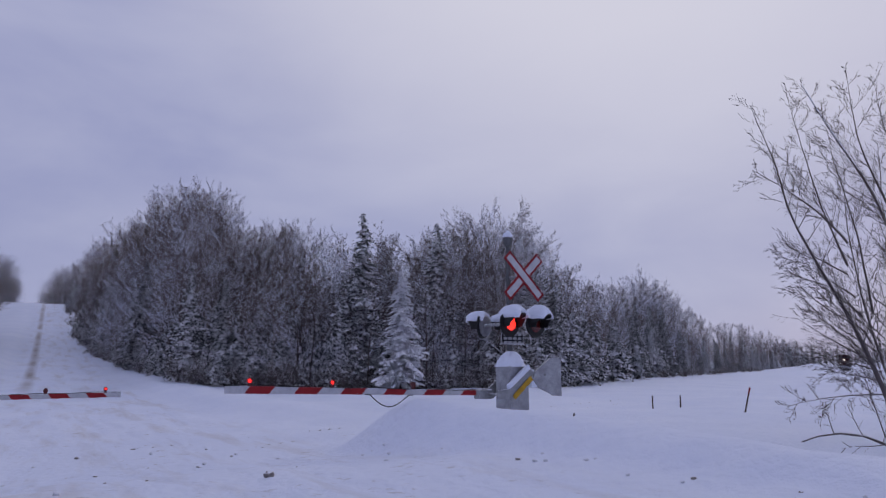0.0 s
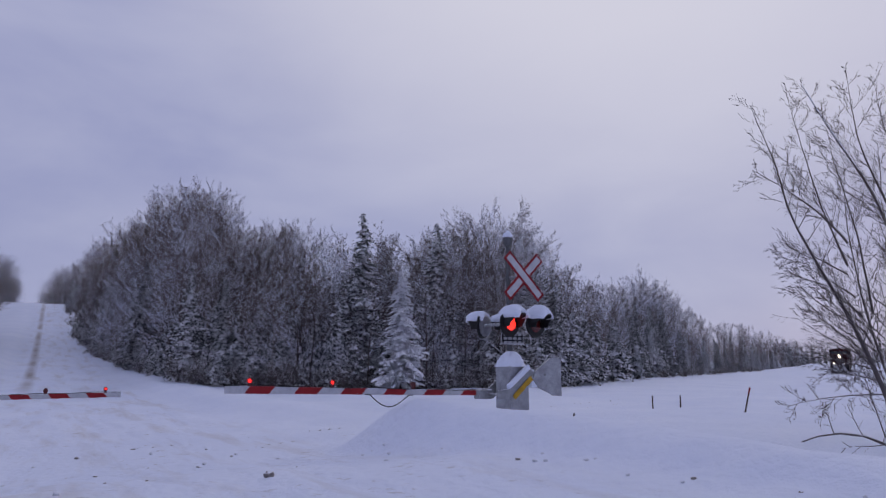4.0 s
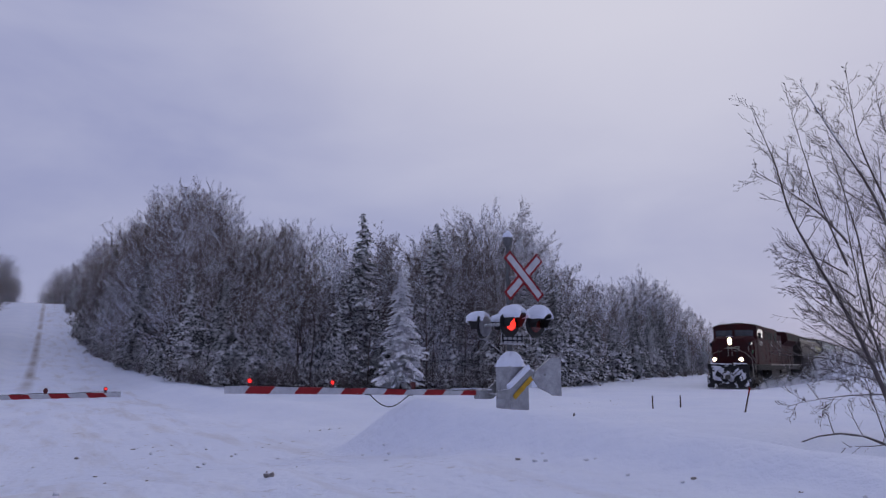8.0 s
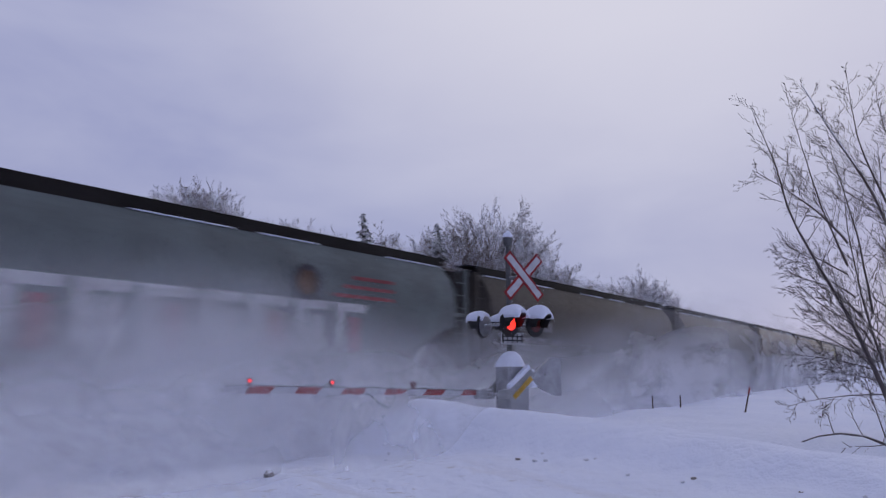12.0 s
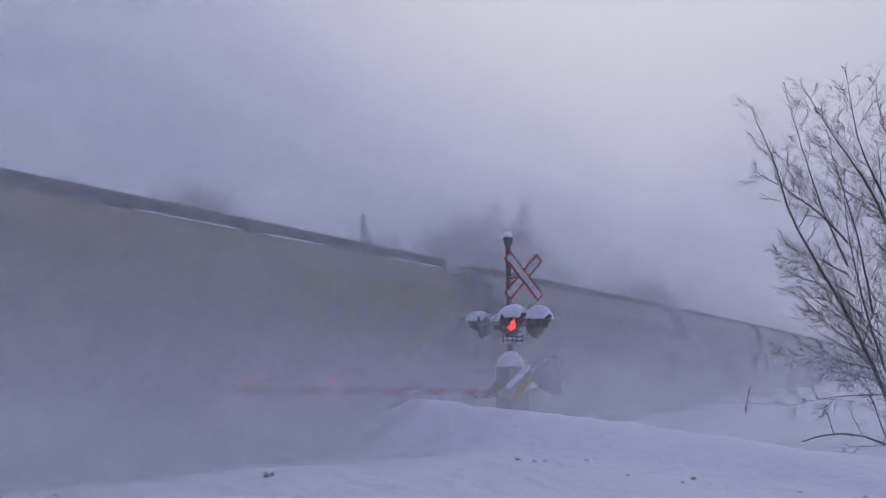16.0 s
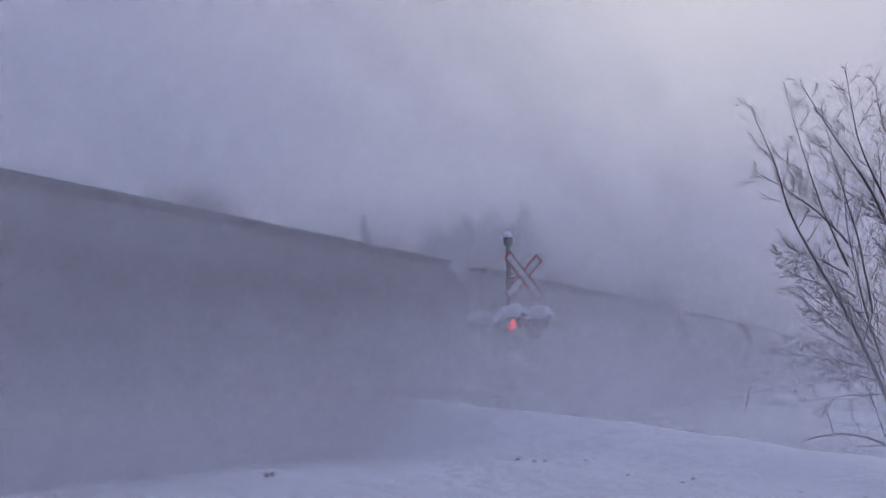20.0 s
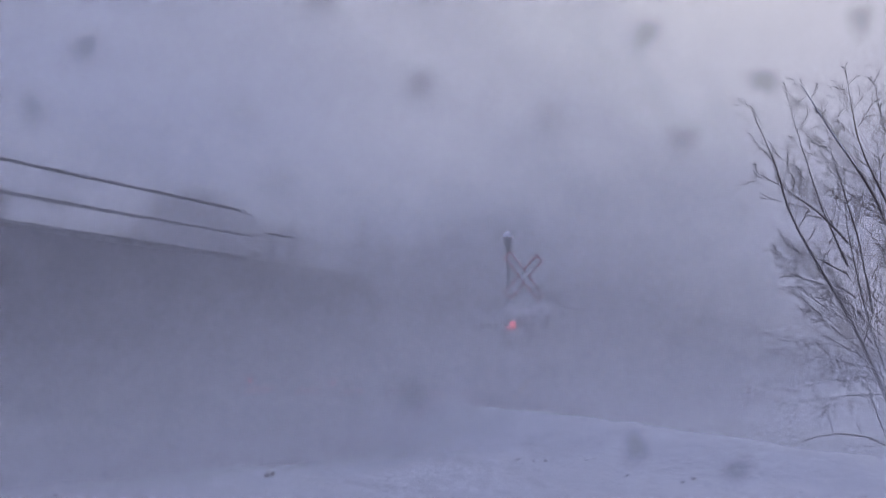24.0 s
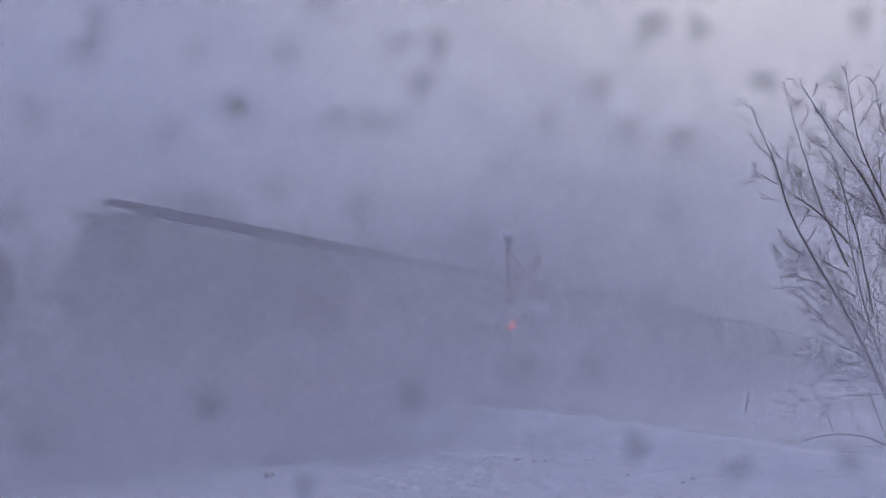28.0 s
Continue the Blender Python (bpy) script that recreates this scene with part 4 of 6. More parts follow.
def near_tree():
    """The leafless tree beside the bank: a leaning stem, forked limbs that rise fanwise, and low sweeping boughs."""
    rng = random.Random(5)
    base = gz(9.75, 14.3)
    root = thing("roadside_tree", Matrix.Translation((9.75, 14.3, base)), "leafless dark tree of several stems with snow in its forks", "tree")
    spec = {"steps": (12, 6, 4, 3), "bend": (0.03, 0.032, 0.04, 0.05), "lift": (0.0, 0.04, 0.03, 0.02), "kids": (0, 6, 3), "from": (0.1, 0.15, 0.15), "angle": (30, 30, 32), "ratio": (0.3, 0.5, 0.5), "thin": 0.0030, "taper": 0.6, "close": 0}

    def limb(name, start, way, bow, length, radius, shoots, size, low=0.12, lift=0.035):
        """A limb that sets off one way, bows towards another and carries shoots of up to a given length."""
        pts, rad, at, d = [], [], Vector(start), Vector(way).normalized()
        n = 16
        for i in range(n + 1):
            pts.append(at.copy())
            rad.append(max(radius * 0.8 * (1 - 0.93 * (i / n) ** 0.85), 0.0045))
            d = (d + Vector(bow) / n + Vector((rng.gauss(0, 0.045), rng.gauss(0, 0.045), rng.gauss(0, 0.03)))).normalized()
            at = at + d * (0.95 * length / n)
        lines = [(0, pts, rad)]
        own = dict(spec, lift=(0, lift, lift, lift * 0.5))
        for k in range(shoots):
            f = low + (0.99 - low) * (k + rng.random()) / shoots
            i = min(int(f * n), n - 1)
            p, along = pts[i].lerp(pts[i + 1], f * n - i), (pts[i + 1] - pts[i]).normalized()
            side = along.orthogonal()
            side.rotate(Matrix.Rotation(rng.random() * 6.283, 3, along))
            a = radians(rng.gauss(33, 7))
            grow(rng, lines, p, along * math.cos(a) + side * math.sin(a), size * rng.uniform(0.55, 1.15) * (1.15 - 0.75 * f), max(0.42 * rad[i], 0.0055), 1, own)
        part(name, raw_mesh(tubes(lines, (0,), (9, 5, 4, 3)), name), BARK_NEAR, root)
        part("crown", raw_mesh(tubes(lines, (1, 2, 3), (9, 5, 4, 3)), "twigs"), BARK_NEAR, root, "fine dark leafless twigs")
        if name in ("stem", "bough"):
            tagged(part("snow_load", raw_mesh(snow_load(rng, [(k, p, [0.6 * r for r in q]) for k, p, q in lines], (0,), 0.5, 2.0), "snow_load"), SNOW, root, "snow lying along the limbs"), kind="stuff")

    z = -base
    # the leaning stem and its neighbours
    limb("stem", (0.05, 0, -0.3), (-0.26, 0, 1), (0.16, 0, 0.05), 8.9, 0.078, 22, 1.7, 0.2)
    limb("stem", (0.55, 0.35, -0.3), (-0.20, 0.03, 1), (0.05, 0, 0.0), 8.9, 0.065, 24, 1.8, 0.18)
    limb("stem", (1.0, 0.1, -0.3), (-0.02, 0, 1), (-0.16, 0, 0.1), 9.4, 0.07, 22, 1.8, 0.2)
    limb("stem", (1.3, 0.7, -0.3), (0.02, 0.05, 1), (-0.03, 0, 0.1), 9.6, 0.07, 22, 1.9, 0.2)
    limb("stem", (0.8, 1.0, -0.3), (-0.18, 0.12, 1), (0.06, 0, 0.0), 7.6, 0.05, 20, 1.6, 0.15)
    # limbs that fan out towards the line
    limb("bough", (0.92, 0, z + 2.2), (-0.42, -0.03, 1), (-0.25, 0, 0.3), 6.6, 0.065, 20, 1.5)
    limb("bough", (-0.81, 0, z + 4.3), (-0.50, -0.05, 1), (-0.60, 0, -0.2), 2.8, 0.036, 16, 1.05, 0.1)
    limb("bough", (-0.80, 0.1, z + 3.8), (-0.26, 0.06, 1), (-0.10, 0, 0.1), 4.3, 0.034, 14, 1.2, 0.15)
    limb("bough", (0.75, 0.2, z + 4.3), (-0.45, 0, 1), (0.55, 0, 0.2), 4.7, 0.045, 16, 1.3)
    limb("bough", (0.95, 0.1, z + 5.3), (-0.30, 0, 1), (0.35, 0, 0.2), 3.8, 0.04, 14, 1.2)
    limb("bough", (-0.3, 0.2, z + 2.8), (-0.1, 0.2, 1), (-0.18, 0, 0.2), 5.0, 0.035, 18, 1.3)
    # sweeping boughs low on the stem
    for dz, lx, ly, lz, curve, ln in ((2.33, -1, 0.05, 0.62, 0.25, 2.35), (1.97, -1, -0.15, 0.75, -0.35, 2.1), (1.02, -1, -0.1, 0.18, -0.45, 2.35), (3.1, -1, 0.1, 0.95, -0.75, 1.9), (1.5, -1, 0.3, 0.45, -0.2, 2.1), (1.25, -1, -0.3, 0.30, -0.35, 1.7), (2.7, -1, -0.25, 0.8, -0.2, 1.9), (1.7, -0.8, 0.5, 0.8, -0.1, 1.9), (3.6, -1, 0.2, 0.8, -0.3, 1.6), (2.1, -0.6, -0.4, 0.9, 0.0, 1.7)):
        limb("low_limb", (-0.02 - 0.24 * dz, 0, z + dz), (lx, ly, lz), (0, 0, curve), ln, 0.024, 13, 0.85, 0.15, 0.01)
    for x, y, h in ((0.4, 0.6, 3.6), (0.7, 0.3, 3.2), (1.1, 0.5, 3.9), (0.2, 0.9, 2.9), (0.9, -0.2, 3.0)):
        limb("sucker", (x, y, -0.2), (rng.gauss(-0.12, 0.1), 0, 1), (0, 0, 0.1), h, 0.02, 14, 0.9, 0.15, 0.03)
    return root


near_tree()

# ---- train ----
MOVERS = []                     # (thing, metres behind the front coupler)


def wheelset(parent, x, r=0.46):
    """Two wheels on an axle, in the vehicle's space."""
    m = Matrix.Translation((x, 0, r))
    ax = part("axle", Shape().cyl((0, -0.95, 0), (0, 0.95, 0), 0.08, n=10), STEEL, parent, "", m)
    for s in (-1, 1):
        rim = [(0.09, 0.10), (0.12, 0.08), (0.33, 0.03), (r - 0.05, 0.05), (r, 0.065), (r + 0.02, -0.05), (r + 0.025, -0.07), (0.33, -0.05), (0.12, -0.08)]
        part("wheel", Shape().turned([(a, s * (0.755 + b)) for a, b in rim], n=24, axis="y"), STEEL, ax)
    return ax


def truck(parent, x, axles, half=1.05, r=0.46):
    """A bogie: side frames with springs, and its wheelsets."""
    made = []
    for y in (-1.12, 1.12):
        out = [(x - half - 0.25, 0.36), (x - half - 0.25, 0.62), (x - half * 0.5, 0.80), (x + half * 0.5, 0.80), (x + half + 0.25, 0.62), (x + half + 0.25, 0.36), (x + half * 0.6, 0.42), (x + half * 0.35, 0.26), (x - half * 0.35, 0.26), (x - half * 0.6, 0.42)]
        part("side_frame", Shape().prism(out, y - 0.09, y + 0.09), RED_FRAME, parent)
        sh = Shape()
        for k in (-0.16, 0, 0.16):
            sh.cyl((x + k, y, 0.30), (x + k, y, 0.62), 0.06, n=8)
        part("spring_nest", sh, RED_FRAME, parent)
        for a in axles:
            part("bearing_box", Shape().box(x + a - 0.14, x + a + 0.14, y - 0.12, y + 0.14, r - 0.13, r + 0.15, 0.03), RED_FRAME, parent)
    for a in axles:
        made.append(wheelset(parent, x + a, r))
    return made


def coupler(parent, x, sgn):
    part("coupler", Shape().box(min(x, x - sgn * 0.9), max(x, x - sgn * 0.9), -0.09, 0.09, 0.74, 0.94, 0.02).box(min(x, x + sgn * 0.28), max(x, x + sgn * 0.28), -0.16, 0.16, 0.68, 1.0, 0.05), STEEL, parent)


def lofted(stations, cap=True):
    """Rings of equal count, joined along x."""
    sh = Shape()
    k = len(stations[0])
    for ring in stations:
        sh.v.extend(ring)
    sh.f = [(i * k + j, i * k + (j + 1) % k, (i + 1) * k + (j + 1) % k, (i + 1) * k + j) for i in range(len(stations) - 1) for j in range(k)]
    if cap:
        sh.f += [tuple(range(k)), tuple(range((len(stations) - 1) * k, len(stations) * k))]
    return sh


def word_bars(parent, x0, z0, width, height, count, material, y, slant=0.0, drop=None, name="lettering"):
    """Lettering that stands as plain bars."""
    step = width / count
    for i in range(count):
        if drop and i in drop:
            continue
        a = x0 - i * step
        b = a - step * 0.52
        part(name, Shape().prism([(a, z0), (b, z0), (b + slant, z0 + height), (a + slant, z0 + height)], y, y + 0.006), material, parent)


WINDOW_TRIM = surface("worn_window_trim", (0.16, 0.15, 0.15), 0.5, 0.4, big=4, fine=30, bump=0.05)
NOSE_MARK = surface("faded_nose_mark", (0.16, 0.10, 0.09), 0.7, big=4, fine=20, bump=0.02)
GREEN_PLATE = surface("faded_green_plate", (0.03, 0.12, 0.05), 0.6, big=5, fine=30, bump=0.02)


def locomotive():
    """Wide-nosed six-axle freight engine, 22.3 m long; a counts metres behind the front coupler."""
    def X(a):
        return 11.15 - a

    root = thing("locomotive", Matrix(), "dark red wide-nosed diesel freight locomotive with snow caked on its front", "locomotive")
    # frame and deck
    part("underframe", Shape().box(X(21.7), X(1.32), -1.45, 1.45, 1.28, 1.62, 0.03), RED_FRAME, root)
    part("side_sill", Shape().box(X(21.6), X(3.0), 1.455, 1.50, 1.50, 1.66, 0.005), RED_FRAME, root)
    for a, b in ((8.0, 10.9), (11.2, 14.0), (14.3, 17.2), (17.5, 21.3)):
        part("reflective_stripe", Shape().box(X(b), X(a), 1.502, 1.508, 1.63, 1.73), CREAM, root, "pale stripe along the sill")
    part("far_sill", Shape().box(X(21.6), X(3.0), -1.50, -1.455, 1.50, 1.73, 0.005), RED_FRAME, root)
    part("deck", Shape().box(X(21.7), X(1.02), -1.5, 1.5, 1.62, 1.70, 0.01), SOOT, root)
    # snow plough and pilot
    blade = []

    def face(y):
        """Front of the plough at y: foot, hollow and lip."""
        c = abs(y) / 1.45
        tip, top = X(0.74 + 0.20 * c ** 1.4), 0.52 + 0.34 * c ** 2.5
        return [(tip, y, 0.10), (tip - 0.08, y, 0.10 + 0.35 * (top - 0.1)), (tip - 0.11, y, 0.10 + 0.7 * (top - 0.1)), (tip - 0.05, y, top)]

    for i in range(17):
        front = face(-1.45 + 2.9 * i / 16)
        blade.append(front + [(k[0] - 0.05, k[1], k[2]) for k in reversed(front)])
    part("snow_plough", lofted(blade), BLACK, root, "black curved plough blade")
    for y in (-1.1, -0.4, 0.4, 1.1):
        part("plough_strut", Shape().box(X(1.3), X(0.98), y - 0.03, y + 0.03, 0.25, 0.5), BLACK, root)
    part("pilot_plate", Shape().box(X(1.3), X(1.05), -1.3, 1.3, 0.5, 1.70, 0.03), BLACK, root)
    crust = Shape()
    ny, nz = 52, 32

    def cake(y, z):
        """Depth of the snow packed on the pilot: rounded lumps, thinning outwards."""
        e = 1 - (y / 1.1) ** 2 - ((z - 1.05) / 0.85) ** 2
        return 0.20 * min(e + 0.1, 0.4) - 0.06 + 0.28 * noise.noise(Vector((y * 2.6, z * 2.4, 3.0))) + 0.11 * noise.noise(Vector((y * 6.5, z * 6, 1.0)))

    for j in range(nz + 1):
        for i in range(ny + 1):
            y, z = -1.1 + 2.2 * i / ny, 0.44 + 1.32 * j / nz
            crust.v.append((X(1.05) + max(cake(y, z), -0.02), y, z))
    for j in range(nz):
        for i in range(ny):
            y, z = -1.1 + 2.2 * (i + 0.5) / ny, 0.44 + 1.32 * (j + 0.5) / nz
            if cake(y, z) > -0.03:
                k = j * (ny + 1) + i
                crust.f.append((k, k + 1, k + ny + 2, k + ny + 1))
    rime = Shape()
    for i in range(61):
        y = -1.4 + 2.8 * i / 60
        f = face(y)
        for j in range(13):
            k = min(j * 3 / 12, 2.999)
            a, b = Vector(f[int(k)]), Vector(f[int(k) + 1])
            q = a.lerp(b, k - int(k))
            rime.v.append((q.x + 0.015 + 0.05 * max(0, noise.noise(Vector((y * 4, q.z * 5, 9.0)))), q.y, q.z))
            if i < 60 and j < 12 and noise.noise(Vector((y * 3.1, q.z * 3.0, 9.0))) + 0.5 * noise.noise(Vector((y * 9, q.z * 8, 2.0))) + 0.5 * q.z > 0.5:
                m = i * 13 + j
                rime.f.append((m, m + 1, m + 14, m + 13))
    tagged(part("plough_snow", rime, SNOW_CAKE, root, "patches of snow stuck to the plough", sharp=0), kind="stuff")
    tagged(part("caked_snow", crust, SNOW_CAKE, root, "snow caked on the pilot", sharp=0), kind="stuff")
    for y, d in ((-0.42, 0.0), (0.36, 0.05)):
        part("air_hose", Shape().tube([(X(1.05), y - 0.3, 1.34 + d), (X(0.74), y - 0.26, 1.22), (X(0.68), y, 1.0 - d), (X(0.74), y + 0.26, 1.2), (X(1.05), y + 0.32, 1.32)], 0.036, 8), BLACK, root)
    part("pilot_ledge_snow", Shape().box(X(1.6), X(1.0), -1.05, -0.35, 1.70, 1.79, 0.04).box(X(1.6), X(1.0), 0.3, 1.1, 1.70, 1.80, 0.04), SNOW_CAKE, root, "snow lying on the front ledge")
    coupler(root, X(0.7), 1)
    coupler(root, X(21.95), -1)
    # nose with sloped top and chamfered cheeks
    base = [(-1.06, 1.70), (1.06, 1.70), (1.14, 2.0), (1.14, 3.15), (0.80, 3.50), (-0.80, 3.50), (-1.14, 3.15), (-1.14, 2.0)]
    mid = [(-1.22, 1.70), (1.22, 1.70), (1.34, 2.0), (1.34, 3.28), (0.95, 3.62), (-0.95, 3.62), (-1.34, 3.28), (-1.34, 2.0)]
    back = [(-1.34, 1.70), (1.34, 1.70), (1.47, 2.0), (1.47, 3.45), (1.22, 3.74), (-1.22, 3.74), (-1.47, 3.45), (-1.47, 2.0)]
    part("nose", lofted([[(X(1.90), y, z) for y, z in base], [(X(2.12), y, z) for y, z in mid], [(X(3.5), y, z) for y, z in back]]), RED_PAINT, root, "red chamfered nose")
    part("nose_door", Shape().box(X(1.905), X(1.885), -0.80, -0.22, 1.80, 3.0, 0.01), RED_PAINT, root)
    # cab: crowned roof, and a front that comes to a ridge in the middle
    def ring(a, half, side, top, inner, ridge=0.0):
        return [(X(a - ridge * (1 - abs(y) / half)), y, z) for y, z in ((-half, 1.7), (0, 1.7), (half, 1.7), (half, side), (inner, top), (0.95, top + 0.085), (0, top + 0.11), (-0.95, top + 0.085), (-inner, top), (-half, side))]

    cab = part("cab", lofted([ring(3.46, 1.47, 3.60, 3.66, 1.35, 0.28), ring(3.53, 1.49, 4.14, 4.20, 1.36, 0.28), ring(3.56, 1.5, 4.40, 4.47, 1.34, 0.26), ring(3.70, 1.5, 4.46, 4.54, 1.34, 0.24), ring(6.0, 1.5, 4.46, 4.54, 1.34)]), RED_PAINT, root, "red driving cab")
    part("cab_roof", lofted([[(X(a), y, z) for y, z in ((-1.2, 4.56), (0, 4.655), (1.2, 4.56), (1.2, 4.60), (0, 4.695), (-1.2, 4.60))] for a in (3.72, 5.98)]), SOOT, cab, "sooty cab roof")

    def pane(y0, y1, z0, z1, out):
        """A slab on the slanting front of the cab."""
        ends = []
        for d in (0.0, 0.02):
            ends.append([(X(3.46 + 0.13 * (z - 3.6) - 0.28 * (1 - abs(y) / 1.48)) + out + d, y, z) for y, z in ((y0, z0), (y1, z0), (y1, z1), (y0, z1))])
        return lofted(ends)

    for y0, y1 in ((-1.26, -0.10), (0.10, 1.26)):
        part("windshield", pane(y0, y1, 3.74, 4.14, 0.016), WINDSHIELD, cab, "dark windshield")
        part("window_gasket", pane(y0 - 0.03, y1 + 0.03, 3.71, 4.17, 0.004), BLACK, cab)
    for y in (1.5, -1.506):
        for a, b in ((4.12, 4.68), (4.76, 5.34)):
            part("side_window", Shape().box(X(b), X(a), y, y + 0.012, 3.67, 4.19, 0.004), GLASS_DARK, cab, "dark side window")
        part("window_frame", Shape().box(X(5.40), X(4.06), y - 0.002, y + 0.008, 3.62, 3.67).box(X(5.40), X(4.06), y - 0.002, y + 0.008, 4.19, 4.23).box(X(4.12), X(4.06), y - 0.002, y + 0.008, 3.62, 4.23).box(X(5.40), X(5.34), y - 0.002, y + 0.008, 3.62, 4.23), WINDOW_TRIM, cab, "pale window frame")
        part("front_window", Shape().box(X(3.92), X(3.66), y, y + 0.008, 3.74, 4.16, 0.003), GLASS_DARK, cab)
    word_bars(cab, X(4.0), 3.06, 1.42, 0.30, 4, LETTER, 1.502, name="road_number")
    part("rooftop_dome", Shape().box(X(5.2), X(4.3), -0.35, 0.35, 4.55, 4.74, 0.04), SOOT, cab)
    part("horn", Shape().cyl((X(5.9), -0.5, 4.66), (X(5.4), -0.5, 4.68), 0.03, 0.07, 10).cyl((X(5.9), -0.36, 4.66), (X(5.55), -0.36, 4.67), 0.025, 0.06, 10).box(X(5.95), X(5.82), -0.6, -0.25, 4.54, 4.68), SOOT, cab)
    part("beacon", Shape().cyl((X(5.4), 0, 4.55), (X(5.4), 0, 4.82), 0.05, 0.04, 10), SOOT, cab)
    part("mirror", Shape().box(X(3.72), X(3.66), 1.52, 1.72, 3.55, 3.95, 0.01), BLACK, cab)
    # lights: pair in the nose, ditch lights over the pilot
    fit = part("headlight_housing", Shape().box(X(1.96), X(1.86), -0.17, 0.17, 3.02, 3.62, 0.03), BLACK, root)
    for z in (3.20, 3.44):
        part("headlight", Shape().turned([(0, 0.03), (0.08, 0.02), (0.115, 0)], (X(1.85), 0, z), 16, "x"), LAMP_WHITE, fit, "glowing warm headlight")
    for y in (-0.86, 0.86):
        unit = part("ditch_light_housing", Shape().cyl((X(1.25), y, 2.05), (X(0.98), y, 2.05), 0.13, 0.15, 14).box(X(1.2), X(1.1), y - 0.05, y + 0.05, 1.7, 1.95), RED_FRAME, root)
        part("ditch_light", Shape().turned([(0, 0.03), (0.08, 0.02), (0.12, 0)], (X(0.975), y, 2.05), 16, "x"), LAMP_WHITE, unit, "glowing ditch light")
    for y in (-0.62, 0.62):
        part("number_board", Shape().box(X(2.42), X(1.96), y * 2.0 - 0.03, y * 2.0 + 0.16 * (1 if y > 0 else -1), 3.02, 3.24, 0.01), GLASS_DARK, root, "dark number board with plain bars")
    part("crew_door", Shape().box(X(3.3), X(2.6), 1.38, 1.475, 1.78, 3.25, 0.01), RED_PAINT, root)
    part("green_plate", Shape().box(X(2.30), X(2.10), 1.36, 1.42, 2.46, 2.70, 0.004), GREEN_PLATE, root, "small green plate")
    part("nose_emblem", Shape().box(X(1.90), X(1.875), 0.28, 0.62, 2.60, 2.68).box(X(1.90), X(1.875), 0.28, 0.62, 2.88, 2.96).box(X(1.90), X(1.875), 0.54, 0.62, 2.60, 2.96).box(X(1.90), X(1.875), 0.36, 0.56, 2.75, 2.81), CREAM, root, "pale emblem in plain bars")
    for y in (-0.13, 0.13):
        part("grab_iron", Shape().tube([(X(1.94), y, 2.95), (X(1.82), y, 2.9), (X(1.82), y, 2.35), (X(1.94), y, 2.3)], 0.036, 7), CREAM, root)
    part("grab_iron", Shape().tube([(X(1.94), -0.36, 2.84), (X(1.82), -0.32, 2.84), (X(1.82), 0.32, 2.84), (X(1.94), 0.36, 2.84)], 0.036, 7), CREAM, root)
    part("headlight_brow", Shape().box(X(2.0), X(1.76), -0.2, 0.2, 3.62, 3.66, 0.01), SNOW_CAKE, root)
    part("wheel_well_equipment", Shape().box(X(21.0), X(2.0), -0.75, 0.75, 0.42, 1.29, 0.02), SOOT, root)
    # hand rails and steps by the nose
    for y in (-1.44, 1.44):
        part("front_handrail", Shape().tube([(X(1.86), y * 0.42, 2.66), (X(1.5), y * 0.72, 2.50), (X(1.46), y * 1.03, 2.08), (X(1.50), y * 1.03, 0.72)], 0.023, 8), CREAM, root, "pale bent handrail")
        part("rear_handrail", Shape().tube([(X(1.75), y * 0.86, 2.95), (X(1.76), y * 0.86, 2.66), (X(2.12), y * 1.06, 2.05), (X(2.16), y * 1.06, 0.72)], 0.023, 8), CREAM, root, "pale bent handrail")
        for k in range(4):
            part("step", Shape().box(X(2.12), X(1.50), y - 0.12, y + 0.06, 0.42 + 0.33 * k, 0.46 + 0.33 * k, 0.01), RED_FRAME, root)
        part("step_well", Shape().box(X(2.25), X(1.35), y * 0.86 - 0.02, y * 0.86 + 0.02, 0.4, 1.6), RED_FRAME, root)
        part("corner_post", Shape().cyl((X(1.1), y * 0.43, 1.7), (X(1.1), y * 0.43, 2.72), 0.045, n=8), RED_FRAME, root)
    # hood behind the cab: electrical cabinet flush with the near side, then the narrower engine hood
    part("inverter_cabinet", Shape().prism([(-1.1, 1.70), (1.49, 1.70), (1.49, 4.43), (1.36, 4.50), (-0.95, 4.53), (-1.1, 4.4)], X(11.2), X(6.0), "yz"), RED_PAINT, root, "red equipment cabinet")
    for i, (a, b, z0, z1) in enumerate(((6.3, 7.0, 3.5, 4.15), (7.3, 8.3, 3.6, 4.15), (8.5, 9.3, 3.6, 4.15), (9.9, 11.0, 3.5, 4.15))):
        grille = part("air_intake", Shape().box(X(b), X(a), 1.485, 1.497, z0, z1), SOOT, root, "dark louvred intake")
        for k in range(6):
            z = z0 + 0.06 + (z1 - z0 - 0.08) * k / 6
            part("louvre", Shape().prism([(1.497, z), (1.53, z - 0.02), (1.53, z - 0.01), (1.497, z + 0.02)], X(b) + 0.03, X(a) - 0.03, "yz"), SOOT, grille)
    for a, b, z0, z1 in ((6.2, 7.5, 1.85, 3.3), (7.6, 8.9, 1.85, 3.3), (9.0, 10.1, 1.85, 3.3), (10.2, 11.0, 1.85, 3.3)):
        part("cabinet_door", Shape().box(X(b), X(a), 1.492, 1.505, z0, z1, 0.004), RED_PAINT, root)
    part("engine_hood", Shape().prism([(-1.0, 1.70), (1.02, 1.70), (1.02, 4.10), (0.85, 4.18), (-0.72, 4.18), (-1.0, 3.95)], X(16.0), X(11.2), "yz"), RED_PAINT, root, "red engine hood")
